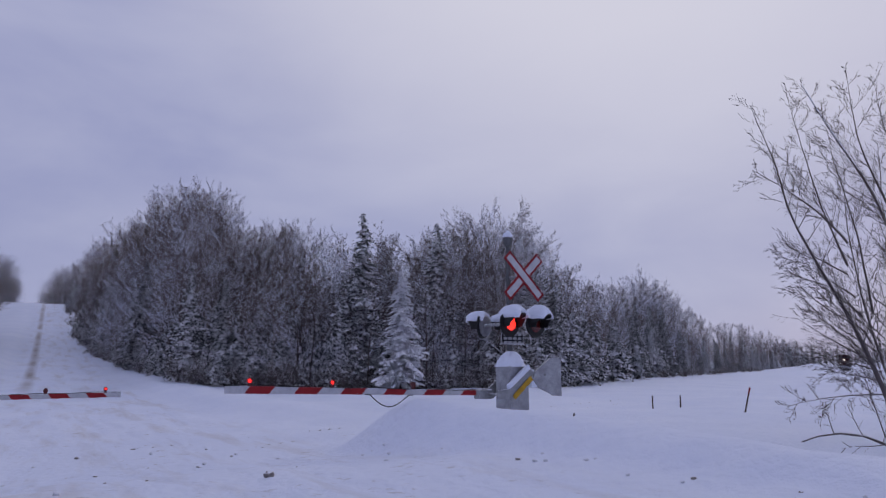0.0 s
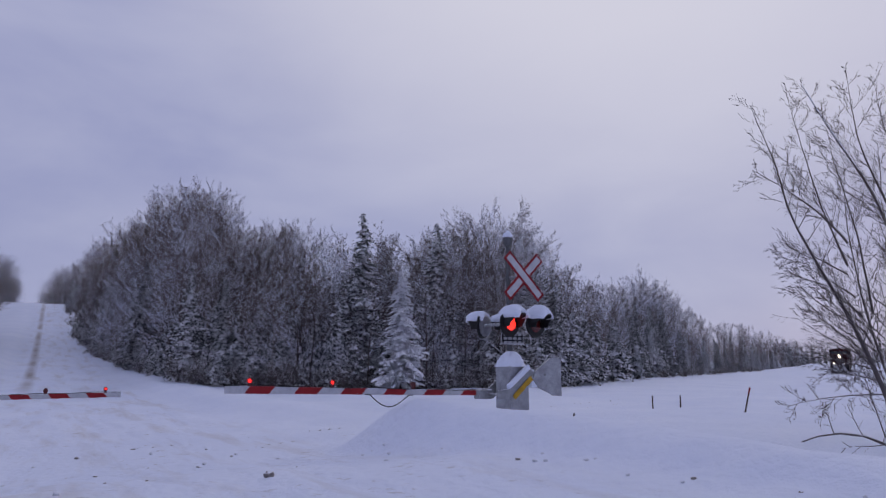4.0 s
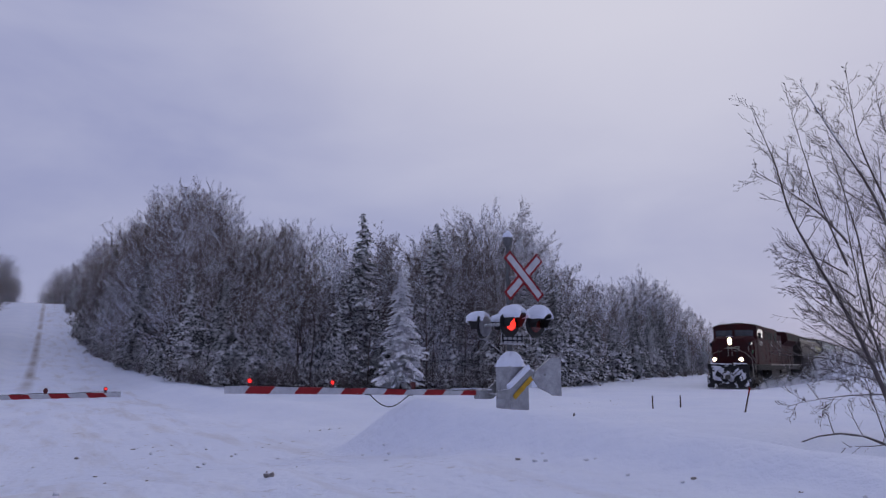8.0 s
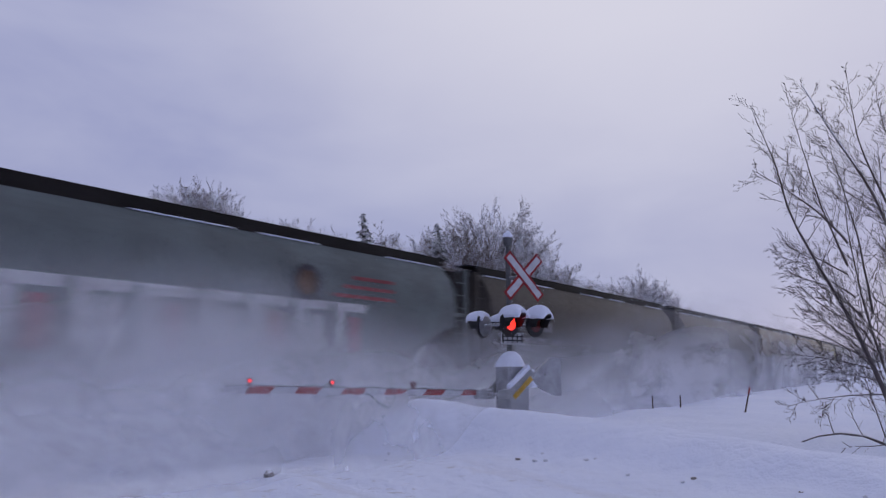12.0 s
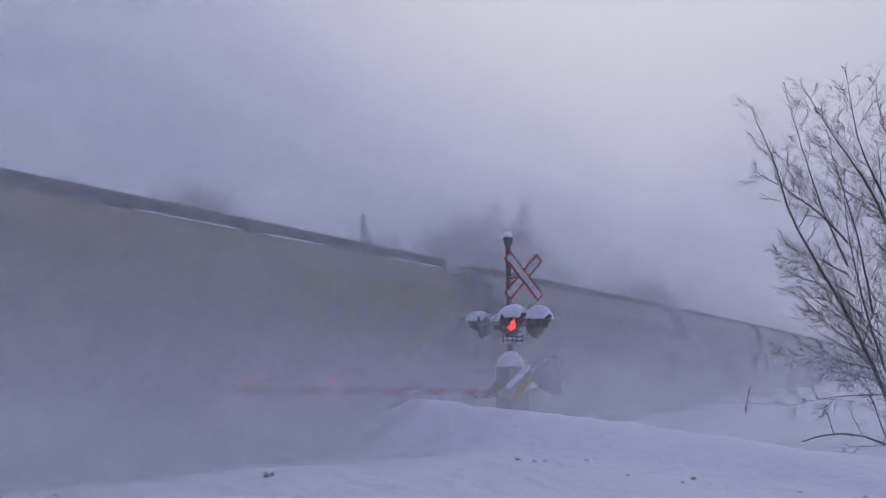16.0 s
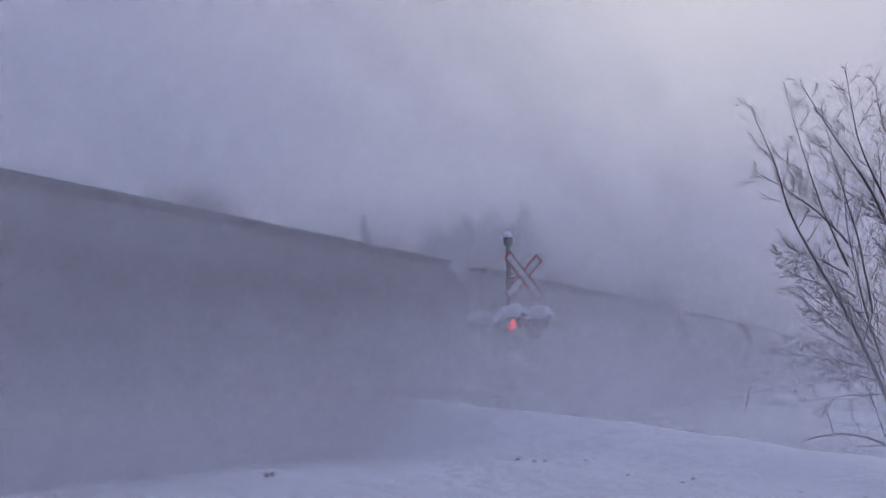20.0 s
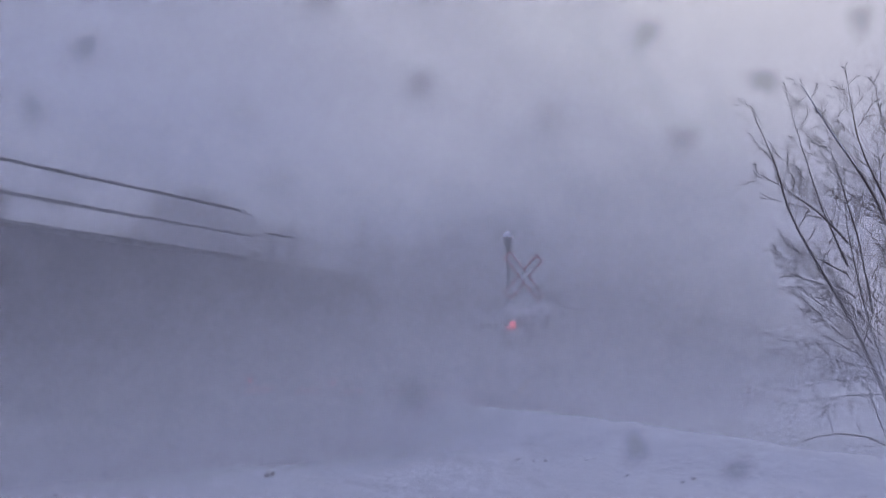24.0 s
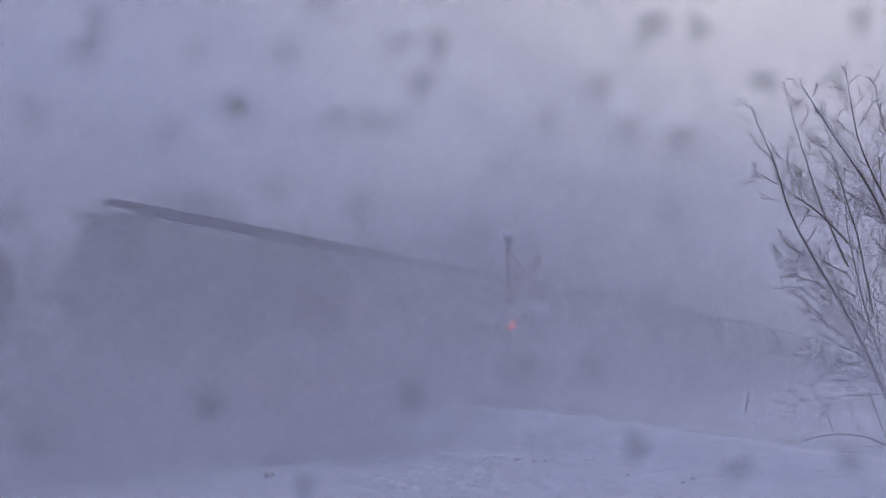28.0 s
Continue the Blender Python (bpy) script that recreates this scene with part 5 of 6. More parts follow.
    for a in (11.3, 12.1, 12.9, 13.7, 14.5, 15.3):
        part("hood_door", Shape().box(X(a + 0.74), X(a), 1.02, 1.034, 1.8, 3.75, 0.004), RED_PAINT, root)
    word_bars(root, X(11.8), 3.22, 4.05, 0.46, 8, LETTER, 1.036, drop=(5,), name="lettering")
    word_bars(root, X(11.75), 2.58, 3.45, 0.42, 7, LETTER, 1.036, drop=(), name="lettering")
    part("exhaust_stack", Shape().box(X(14.9), X(14.0), -0.45, 0.45, 4.20, 4.42, 0.03), RUST, root, "rusty exhaust stack")
    part("stack_lip", Shape().box(X(14.95), X(13.95), -0.5, 0.5, 4.42, 4.46, 0.01), SOOT, root)
    part("roof_fan", Shape().cyl((X(12.5), 0, 4.2), (X(12.5), 0, 4.32), 0.5, n=20), SOOT, root)
    # winged radiator at the rear
    part("radiator", Shape().prism([(-1.0, 1.70), (1.0, 1.70), (1.0, 3.35), (1.5, 3.75), (1.5, 4.36), (1.3, 4.48), (-1.3, 4.48), (-1.5, 4.36), (-1.5, 3.75), (-1.0, 3.35)], X(21.55), X(15.75), "yz"), RED_PAINT, root, "overhanging radiator housing")
    part("radiator_top", Shape().box(X(21.5), X(15.8), -1.25, 1.25, 4.48, 4.53, 0.01), SOOT, root)
    for a, b in ((16.0, 18.6), (18.8, 21.4)):
        part("radiator_screen", Shape().box(X(b), X(a), 1.495, 1.51, 3.80, 4.32), SOOT, root, "dark radiator screen")
    for a in (16.1, 17.4, 18.7, 20.0):
        part("rear_door", Shape().box(X(a + 1.2), X(a), 1.0, 1.014, 1.8, 3.25, 0.004), RED_PAINT, root)
    for y in (-1.44, 1.44):
        part("walkway_rail", Shape().tube([(X(6.2 if y < 0 else 11.4), y, 2.72), (X(21.4), y, 2.72), (X(21.6), y, 2.4)], 0.018, 6), RED_FRAME, root)
        for k in range(8):
            a = 11.5 + 1.35 * k
            part("stanchion", Shape().cyl((X(a), y, 1.7), (X(a), y, 2.72), 0.016, n=6), RED_FRAME, root)
    # fuel tank and trucks
    part("fuel_tank", Shape().prism([(-1.4, 0.5), (-1.15, 0.28), (1.15, 0.28), (1.4, 0.5), (1.4, 1.25), (-1.4, 1.25)], X(14.2), X(8.4), "yz"), RED_FRAME, root, "dark fuel tank")
    part("air_reservoir", Shape().cyl((X(14.0), 1.42, 1.15), (X(11.6), 1.42, 1.15), 0.15, n=12), RED_FRAME, root)
    sets = []
    for a in (4.9, 17.6):
        sets += truck(root, X(a), (-1.9, 0.0, 1.9), 2.1, 0.53)
    MOVERS.append((root, 11.15))
    return root, sets


def hopper_car(col, at, length=18.1, top=4.62, graffiti=None, label="", stripe=None):
    """A cylindrical covered grain hopper, centred on its thing."""
    paint = surface("hopper_paint", col, 0.65, dark=tuple(c * 0.72 for c in col), big=0.45, fine=9, bump=0.08, grime=tuple(0.45 * c + 0.02 for c in col))
    root = thing("hopper_car", Matrix(), label, "railway wagon", "covered hopper wagons of the train")
    half = length / 2 - 0.95
    rings = []
    for x, b in ((-half, 2.75), (-half + 0.05, 2.7), (-half + 2.1, 1.35), (half - 2.1, 1.35), (half - 0.05, 2.7), (half, 2.75)):
        low = max(b, 1.3)
        belly = [(0.75, low), (1.25, max(low, 1.55)), (1.5, max(low, 2.05)), (1.52, max(low, 3.1)), (1.50, 3.65), (1.36, 4.02), (1.02, top - 0.20), (0.55, top - 0.08)]
        rings.append([(x, y, z) for y, z in belly] + [(x, -y, z) for y, z in reversed(belly)])
    part("body", lofted(rings), paint, root)
    part("side_sill", Shape().box(-half - 0.6, half + 0.6, 1.38, 1.50, 1.02, 1.28, 0.02), RED_FRAME, root)
    part("far_sill", Shape().box(-half - 0.6, half + 0.6, -1.50, -1.38, 1.02, 1.28, 0.02), RED_FRAME, root)
    part("roof_rib", Shape().box(-half, half, -1.04, -0.97, top - 0.24, top + 0.05).box(-half, half, 0.97, 1.04, top - 0.24, top + 0.05), SOOT, root, "dark roof edge")
    part("hatch_trough", Shape().box(-half + 0.5, half - 0.5, -0.28, 0.28, top - 0.10, top + 0.05, 0.03), SOOT, root)
    part("running_board", Shape().box(-half - 0.35, half + 0.35, 0.42, 0.95, top + 0.03, top + 0.07, 0.01).box(-half - 0.35, half + 0.35, -0.95, -0.42, top + 0.03, top + 0.07, 0.01), SOOT, root, "dark roof walkway")
    for k in (0, 2, 3, 5, 6):
        x = -half + 0.2 + k * (2 * half - 0.4) / 7
        part("roof_snow", Shape().box(x, x + (2 * half - 0.4) / 7 - 0.12 - 0.25 * (k % 3), 1.04, 1.075, top - 0.225, top - 0.195, 0.01), SNOW, root, "strip of lying snow", sharp=60)
    for k in range(9):
        x = -half + 0.6 + k * (2 * half - 1.2) / 8
        part("walkway_bracket", Shape().box(x - 0.03, x + 0.03, -0.98, 0.98, top - 0.1, top + 0.035), SOOT, root)
    if stripe:
        part("roof_band", Shape().prism([(1.515, 3.60), (1.38, 4.035), (1.05, top - 0.175), (1.03, top - 0.19), (1.36, 4.01), (1.495, 3.59)], -half, half, "yz"), stripe, root, "pale band under the roof")
    for i in range(3):
        x = (i - 1) * (half * 0.52)
        bay = lofted([[(x - 1.6, y, 1.5) for y in (-1.25, 1.25)] + [(x + 1.6, y, 1.5) for y in (1.25, -1.25)], [(x - 0.5, y, 0.45) for y in (-0.55, 0.55)] + [(x + 0.5, y, 0.45) for y in (0.55, -0.55)]])
        # rings run downwards here
        part("hopper_bay", bay, paint, root)
        part("outlet_gate", Shape().box(x - 0.55, x + 0.55, -0.65, 0.65, 0.36, 0.47, 0.02), RED_FRAME, root)
    for s in (-1, 1):
        e = s * (half + 0.62)
        part("end_platform", Shape().box(min(e, s * (half - 1.6)), max(e, s * (half - 1.6)), -1.5, 1.5, 1.05, 1.25, 0.02), RED_FRAME, root)
        for y in (-1.42, 1.42):
            part("end_post", Shape().box(e - 0.05, e + 0.05, y - 0.05, y + 0.05, 1.2, top - 0.25).box(min(e, s * half), max(e, s * half), y - 0.04, y + 0.04, 3.0, 3.1), paint, root)
            rungs = Shape()
            for k in range(8):
                z = 1.45 + 0.36 * k
                rungs.cyl((e - s * 0.42, y, z), (e, y, z), 0.014, n=6)
            rungs.cyl((e - s * 0.42, y, 1.2), (e - s * 0.42, y, top - 0.2), 0.018, n=6)
            part("ladder", rungs, paint, root)
        part("slope_brace", Shape().cyl((e, 0.7, 1.25), (s * (half - 0.05), 0.7, 2.9), 0.05, n=6).cyl((e, -0.7, 1.25), (s * (half - 0.05), -0.7, 2.9), 0.05, n=6), paint, root)
        part("brake_wheel", Shape().turned([(0.18, 0.0), (0.21, 0.02), (0.24, 0), (0.21, -0.02), (0.18, 0)], (e + s * 0.06, 0.5, 2.6), 16, "x"), RED_FRAME, root)
        coupler(root, s * (length / 2 - 0.1), s)
        truck(root, s * (half - 0.9), (-0.88, 0.88))
    if graffiti:
        graffiti(root, half)
    MOVERS.append((root, at + length / 2))
    return root


def tank_car(at, length=20.1):
    root = thing("tank_car", Matrix(), "black cylindrical tank wagon with a domed fitting and handrails", "railway wagon", "black tank wagons of the train")
    half, r, zc = length / 2 - 0.75, 1.50, 2.52
    part("tank", Shape().turned([(0, -half), (0.75, -half + 0.08), (1.2, -half + 0.30), (1.42, -half + 0.62), (r, -half + 1.0), (r, half - 1.0), (1.42, half - 0.62), (1.2, half - 0.30), (0.75, half - 0.08), (0, half)], (0, 0, zc), 40, "x"), TANK_BLACK, root, "dull black tank shell")
    part("dome_housing", Shape().cyl((0, 0, zc + r - 0.1), (0, 0, zc + r + 0.42), 0.48, n=20).cyl((0, 0, zc + r + 0.42), (0, 0, zc + r + 0.52), 0.52, 0.45, 20), TANK_BLACK, root, "round valve housing")
    for y in (-0.95, 0.95):
        z = zc + math.sqrt(r * r - 0.9) + 0.02
        part("walkway", Shape().box(-4.6, 1.2, y - 0.22, y + 0.22, z + 0.10, z + 0.15, 0.01), RED_FRAME, root)
        part("handrail", Shape().tube([(-4.6, y * 1.2, z + 0.1), (-4.6, y * 1.2, z + 0.95), (-4.4, y * 1.2, z + 1.08), (1.0, y * 1.2, z + 1.08), (1.2, y * 1.2, z + 0.95), (1.2, y * 1.2, z + 0.1)], 0.032, 7), RED_FRAME, root, "bent pipe handrail")
        part("mid_rail", Shape().tube([(-4.6, y * 1.2, z + 0.58), (1.2, y * 1.2, z + 0.58)], 0.022, 6), RED_FRAME, root)
        for x in (-2.8, -0.9):
            part("rail_post", Shape().cyl((x, y * 1.2, z + 0.1), (x, y * 1.2, z + 1.08), 0.026, n=6), RED_FRAME, root)
        part("ladder_hoop", Shape().tube([(-5.75, y * 1.2, z - 0.5), (-5.75, y * 1.2, z + 0.72), (-5.15, y * 1.2, z + 0.72), (-5.15, y * 1.2, z + 0.1), (-4.6, y * 1.2, z + 0.3)], 0.034, 7), RED_FRAME, root)
    for x in (-0.5, 0.5):
        part("ladder", Shape().tube([(x, 1.58, 1.0), (x, 1.58, 2.9), (x, 1.1, 3.9)], 0.02, 6), RED_FRAME, root)
    rungs = Shape()
    for k in range(7):
        rungs.cyl((-0.5, 1.58, 1.1 + 0.3 * k), (0.5, 1.58, 1.1 + 0.3 * k), 0.014, n=6)
    part("ladder_rungs", rungs, RED_FRAME, root)
    letters = 6
    for i in range(letters):
        x = half - 2.1 - i * 0.72
        for a0, a1, b0, b1 in ((0, 0.14, 0, 0.62), (0.14, 0.56, 0.48, 0.62), (0.42, 0.56, 0.0 if i % 2 else 0.26, 0.5), (0.14, 0.44, 0.22 if i % 3 == 0 else 0.0, 0.36 if i % 3 == 0 else 0.14)):
            part("lettering", Shape().box(x - a1, x - a0, 1.494, 1.512, 2.42 + b0, 2.42 + b1), LETTER, root, "pale block lettering, plain shapes")
    part("centre_sill", Shape().box(-length / 2 + 0.4, length / 2 - 0.4, -0.35, 0.35, 0.72, 1.04, 0.02), RED_FRAME, root)
    for s in (-1, 1):
        e = s * (half + 0.35)
        part("end_platform", Shape().box(min(e, s * (half - 1.0)), max(e, s * (half - 1.0)), -1.45, 1.45, 1.0, 1.1, 0.02), RED_FRAME, root)
        part("saddle", Shape().box(s * (half - 2.1) - 0.35, s * (half - 2.1) + 0.35, -1.1, 1.1, 0.95, 1.5, 0.04), RED_FRAME, root)
        part("end_rail", Shape().tube([(e, -1.4, 1.1), (e, -1.4, 2.1), (e, 1.4, 2.1), (e, 1.4, 1.1)], 0.02, 6), RED_FRAME, root)
        coupler(root, s * (length / 2 - 0.1), s)
        truck(root, s * (half - 1.9), (-0.88, 0.88))
    MOVERS.append((root, at + length / 2))
    return root


TANK_BLACK = surface("dull_black_tank", (0.035, 0.035, 0.038), 0.6, big=0.5, fine=9, bump=0.06, grime=(0.07, 0.065, 0.06), snow=0.5, snow_from=0.85)
GRAF_YELLOW = surface("sprayed_yellow", (0.20, 0.19, 0.035), 0.7, dark=(0.15, 0.14, 0.03), big=1.2, fine=10, bump=0.02)
GRAF_WHITE = surface("sprayed_white", (0.55, 0.55, 0.57), 0.7, big=1.0, fine=10, bump=0.02)
GRAF_RED = surface("sprayed_red", (0.33, 0.08, 0.09), 0.7, big=1.0, fine=10, bump=0.02)
GRAF_DARK = surface("sprayed_dark", (0.05, 0.045, 0.055), 0.7, big=1.0, fine=10, bump=0.02)
DIM_BARS = surface("worn_stencil_paint", (0.12, 0.11, 0.105), 0.7, big=1.5, fine=10, bump=0.02, grime=(0.05, 0.045, 0.04))
PALE_BAND = surface("pale_grey_band", (0.19, 0.193, 0.205), 0.7, big=0.8, fine=9, bump=0.03, grime=(0.11, 0.11, 0.12))


def yellow_motif(root, half):
    """Yellow painted end with leaf-like dark shapes."""
    y = 1.522
    part("painted_panel", Shape().prism([(-half + 1.0, 2.2), (-half + 0.5, 3.1), (-half + 0.15, 3.68), (-half + 5.4, 3.68), (-half + 6.0, 3.0), (-half + 5.2, 2.1)], y, y + 0.004), GRAF_YELLOW, root, "yellow sprayed panel")
    for cx, s in ((-half + 2.2, 1), (-half + 4.2, -1)):
        for side in (-1, 1):
            part("painted_leaf", Shape().prism([(cx, 2.3), (cx + side * 0.5, 2.6), (cx + side * 0.75, 3.3), (cx + side * 0.25, 2.95)], y + 0.005, y + 0.008), GRAF_DARK, root, "dark sprayed leaf shape")
    word_bars(root, half - 2.2, 2.3, 3.4, 0.5, 7, DIM_BARS, y, drop=(1,))
    word_bars(root, half - 6.0, 2.35, 2.6, 0.4, 6, DIM_BARS, y, drop=(3,))


def white_letters(root, half):
    """Large two-tone sprayed letters and a round emblem."""
    y = 1.522
    for i in range(10):
        a = half - 1.6 - i * 1.12
        part("sprayed_letter", Shape().prism([(a, 1.95), (a - 0.30, 1.95), (a - 0.26, 2.85), (a - 0.92, 2.85), (a - 0.95, 3.05), (a + 0.05, 3.05)], y, y + 0.004), GRAF_WHITE, root, "white sprayed letter shape")
        part("sprayed_edge", Shape().prism([(a - 0.42, 1.90), (a - 0.78, 1.90), (a - 0.72, 2.74), (a - 0.40, 2.74)], y, y + 0.004), GRAF_RED if i % 2 else GRAF_WHITE, root, "red sprayed letter edge")
    part("round_emblem", Shape().cyl((-half + 5.4, 1.505, 3.42), (-half + 5.4, 1.526, 3.42), 0.40, n=28), GRAF_DARK, root, "round dark emblem, plain shape")
    part("emblem_centre", Shape().cyl((-half + 5.4, 1.52, 3.42), (-half + 5.4, 1.53, 3.42), 0.27, n=24), RUST, root)
    for k in range(3):
        part("lettering", Shape().box(-half + 2.6, -half + 4.6 - 0.3 * k, 1.522, 1.527, 3.18 + 0.22 * k, 3.26 + 0.22 * k), GRAF_RED, root)


def small_marks(root, half):
    y = 1.522
    word_bars(root, half - 2.0, 2.75, 2.0, 0.34, 5, PALE_BAND, y, drop=(2,))
    word_bars(root, half - 2.0, 2.25, 2.6, 0.28, 7, PALE_BAND, y, drop=(1, 4))
    part("data_panel", Shape().box(-half + 2.6, -half + 4.2, y, y + 0.004, 2.0, 2.6), PALE_BAND, root)


def red_tag(root, half):
    small_marks(root, half)
    for i in range(3):
        a = half - 3.4 - 0.8 * i
        part("sprayed_letter", Shape().prism([(a, 2.4), (a - 0.5, 2.4), (a - 0.6, 3.1), (a + 0.1, 3.2)], 1.522, 1.527), GRAF_RED, root, "red sprayed letter shape")


LOCO, LOCO_SETS = locomotive()
BROWN, GREYGREEN, TAN, DARKGREY, PALE = (0.042, 0.034, 0.029), (0.125, 0.15, 0.152), (0.19, 0.15, 0.095), (0.06, 0.062, 0.067), (0.36, 0.36, 0.38)
hopper_car(BROWN, 22.3, top=4.45, graffiti=yellow_motif, label="dark brown hopper wagon with a yellow sprayed end")
hopper_car(GREYGREEN, 40.4, graffiti=white_letters, label="grey-green hopper wagon with large white sprayed letters")
for i, (col, fn, band, text) in enumerate((
        (BROWN, small_marks, None, "brown grimy covered hopper wagon"),
        ((0.10, 0.09, 0.085), small_marks, None, "dark grey-brown covered hopper wagon"),
        (TAN, small_marks, None, "tan covered hopper wagon powdered with snow"),
        (TAN, small_marks, None, "tan covered hopper wagon powdered with snow"),
        ((0.22, 0.19, 0.13), yellow_motif, None, "tan hopper wagon with a yellow sprayed patch"),
        (DARKGREY, small_marks, PALE_BAND, "dark grey hopper wagon with a pale upper band"),
        (DARKGREY, small_marks, PALE_BAND, "dark grey hopper wagon with a pale upper band"),
        (DARKGREY, small_marks, PALE_BAND, "dark grey hopper wagon with a pale upper band"),
        ((0.085, 0.08, 0.082), small_marks, PALE_BAND, "dark grey hopper wagon with a pale upper band"),
        (BROWN, small_marks, PALE_BAND, "dark brown hopper wagon with a pale upper band"),
        ((0.16, 0.155, 0.16), small_marks, None, "mid-grey covered hopper wagon"))):
    hopper_car(col, 58.4 + 18.18 * i, 18.15, graffiti=fn, label=text, stripe=band)
hopper_car(PALE, 258.6, 14.3, 4.5, label="short pale grey hopper wagon")
hopper_car(PALE, 273.0, 14.3, 4.5, label="short pale grey hopper wagon")
first_tank = tank_car(288.15)
for k, at in enumerate((308.15, 328.35, 348.75, 369.45, 390.1)):
    MOVERS.append((copy_thing(first_tank, Matrix()), at + 10.05))
hopper_car((0.30, 0.29, 0.30), 410.1, 18.1, 4.5, red_tag, "light grey hopper wagon with red sprayed letters")
hopper_car(BROWN, 428.3, 18.1, label="brown grimy covered hopper wagon")
for k in range(4):
    hopper_car((0.16, 0.155, 0.16) if k % 2 else BROWN, 446.5 + 18.2 * k, 18.15, label="grey covered hopper wagon at the train's end" if k % 2 else "brown grimy covered hopper wagon")

# ---- airborne snow ----
WAKE = powder("thick_snow_dust", 1.0, 0.40, 0.34, 0.56, (0.93, 0.94, 0.98), 0.30, 5)
DUST = powder("billowing_snow_dust", 1.0, 0.62, 0.36, 0.58, (0.85, 0.86, 0.90), 0.75, 6)
THIN_DUST = powder("thinning_snow_dust", 0.78, 0.55, 0.32, 0.58, (0.88, 0.89, 0.93), 0.75, 5)
VEIL = powder("drifting_snow_veil", 0.25, 0.16, 0.34, 0.64, (0.81, 0.82, 0.86), 0.22)
FOG = powder("fine_snow_haze", 0.24, 0.10, 0.32, 0.66, (0.77, 0.78, 0.825), 0.22)
NEAR_FOG = powder("near_snow_haze", 0.22, 0.35, 0.30, 0.68, (0.80, 0.81, 0.86), 0.7)
LOW_FOG = powder("low_snow_haze", 0.25, 0.30, 0.30, 0.68, (0.82, 0.825, 0.865), 0.7)
PUFF = powder("rolling_snow_haze", 0.26, 0.34, 0.28, 0.66, (0.78, 0.785, 0.83), 0.7)
BANK = powder("tall_snow_haze", 0.26, 0.07, 0.30, 0.66, (0.68, 0.69, 0.74), 0.7)
DRIFTS = []                     # (thing, rows)


def snow_cloud(name, length, height, depth, layers, material, label, seed, foot=0.35, fade=0.30, lift=0.0, aside=0.0):
    """Layered, uneven veils of blown snow; x along the track, z up. The map 'rim' thins their borders."""
    rng = random.Random(seed)
    root = thing(name, Matrix(), label, "snow cloud", "clouds of blown snow", "stuff")
    nx, nz = (26, 12) if length < 50 else (60, 20)
    for k in range(layers):
        y0 = aside + depth * ((k + 0.5) / layers - 0.5)
        ph = [rng.random() * 6.28 for _ in range(6)]
        vs, rim = [], []
        for j in range(nz + 1):
            for i in range(nx + 1):
                u, v = i / nx, j / nz
                x = length * (u - 0.5) * (1 + 0.05 * math.sin(4 * v + ph[0]))
                y = y0 + depth * 0.35 * (math.sin(5 * u + ph[1]) * 0.5 + math.sin(9 * u + 3 * v + ph[2]) * 0.3) * (0.4 + v)
                vs.append((x, y, height * v))
                end = min(u, 1 - u) / fade
                end = max(0.0, min(1.0, end))
                end = end * end * (3 - 2 * end)
                top = 1 - max(0.0, min(1.0, (v - foot) / (1 - foot - 0.02 - 0.10 * math.sin(7 * u + ph[3]) ** 2)))
                low = 1.0 if not lift else max(0.0, min(1.0, (v * height - 0.3) / lift))
                rim.append(end * top * top * (3 - 2 * top) * low)
        fs = [(j * (nx + 1) + i, j * (nx + 1) + i + 1, (j + 1) * (nx + 1) + i + 1, (j + 1) * (nx + 1) + i) for j in range(nz) for i in range(nx)]
        me = bpy.data.meshes.new("veil")
        me.from_pydata(vs, [], fs)
        uv = me.uv_layers.new(name="rim")
        for loop in me.loops:
            uv.data[loop.index].uv = (rim[loop.vertex_index], 0)
        me.polygons.foreach_set("use_smooth", [True] * len(me.polygons))
        part("veil", me, material, root)
    return root


def drift(ob, p, lat, rows):
    """Rows of (t, along, towards the road user, height), added to a start on the track."""
    DRIFTS.append((ob, [(t, on_track(p - a, lat + b, z)) for t, a, b, z in rows]))


# dust thrown up where the engine has passed, in two lines
for i in range(36):
    p = 190 - 6.0 * i
    t0 = T_NOSE - (p - 16) / SPEED
    big = (1.0 + 0.18 * math.sin(i * 2.3)) * (1.45 if p > 40 else 1.0)
    ob = snow_cloud("snow_dust_cloud", 14 * big, 4.0 * big, 1.4, 1, WAKE, "billow of white snow dust beside the train", 100 + i, 0.30, 0.42)
    late = max(t0 + (0.25 if p > 40 else 0.1 if p > 18 else -0.3), 0.1)
    drift(ob, p, 2.3 + 0.4 * math.sin(i * 1.7), [(0, 0, 0, -6), (late, 0, 0, -6), (late + 0.5, 5, 0.1, -2.7), (late + 1.0, 11, 0.4, -1.3), (late + 2.0, 18, 0.5, -0.6), (late + 4, 24, 0.6, -0.7), (late + 7, 28, 0.7, -1.2), (28.6, 34, 0.8, -1.5)])
for i in range(22):
    p = 150 - 8.0 * i
    late = max(T_NOSE - (p - 19) / SPEED, 0.1)
    big = 1.0 + 0.2 * math.sin(i * 1.9 + 1)
    ob = snow_cloud("snow_dust_cloud", 17 * big, 4.2 * big, 1.2, 1, WAKE, "billow of white snow dust drifting off the track", 200 + i, 0.12, 0.42, 0.5)
    drift(ob, p, 2.7 + 0.4 * math.sin(i * 2.2), [(0, 0, 0, -6.5), (late, 0, 0, -6.5), (late + 0.6, 4, 0.1, -2.8), (late + 1.3, 9, 0.2, -1.2), (late + 2.6, 14, 0.3, -0.8), (late + 4, 17, 0.4, -0.9), (late + 7, 20, 0.5, -1.3), (28.6, 28, 0.6, -1.6)])
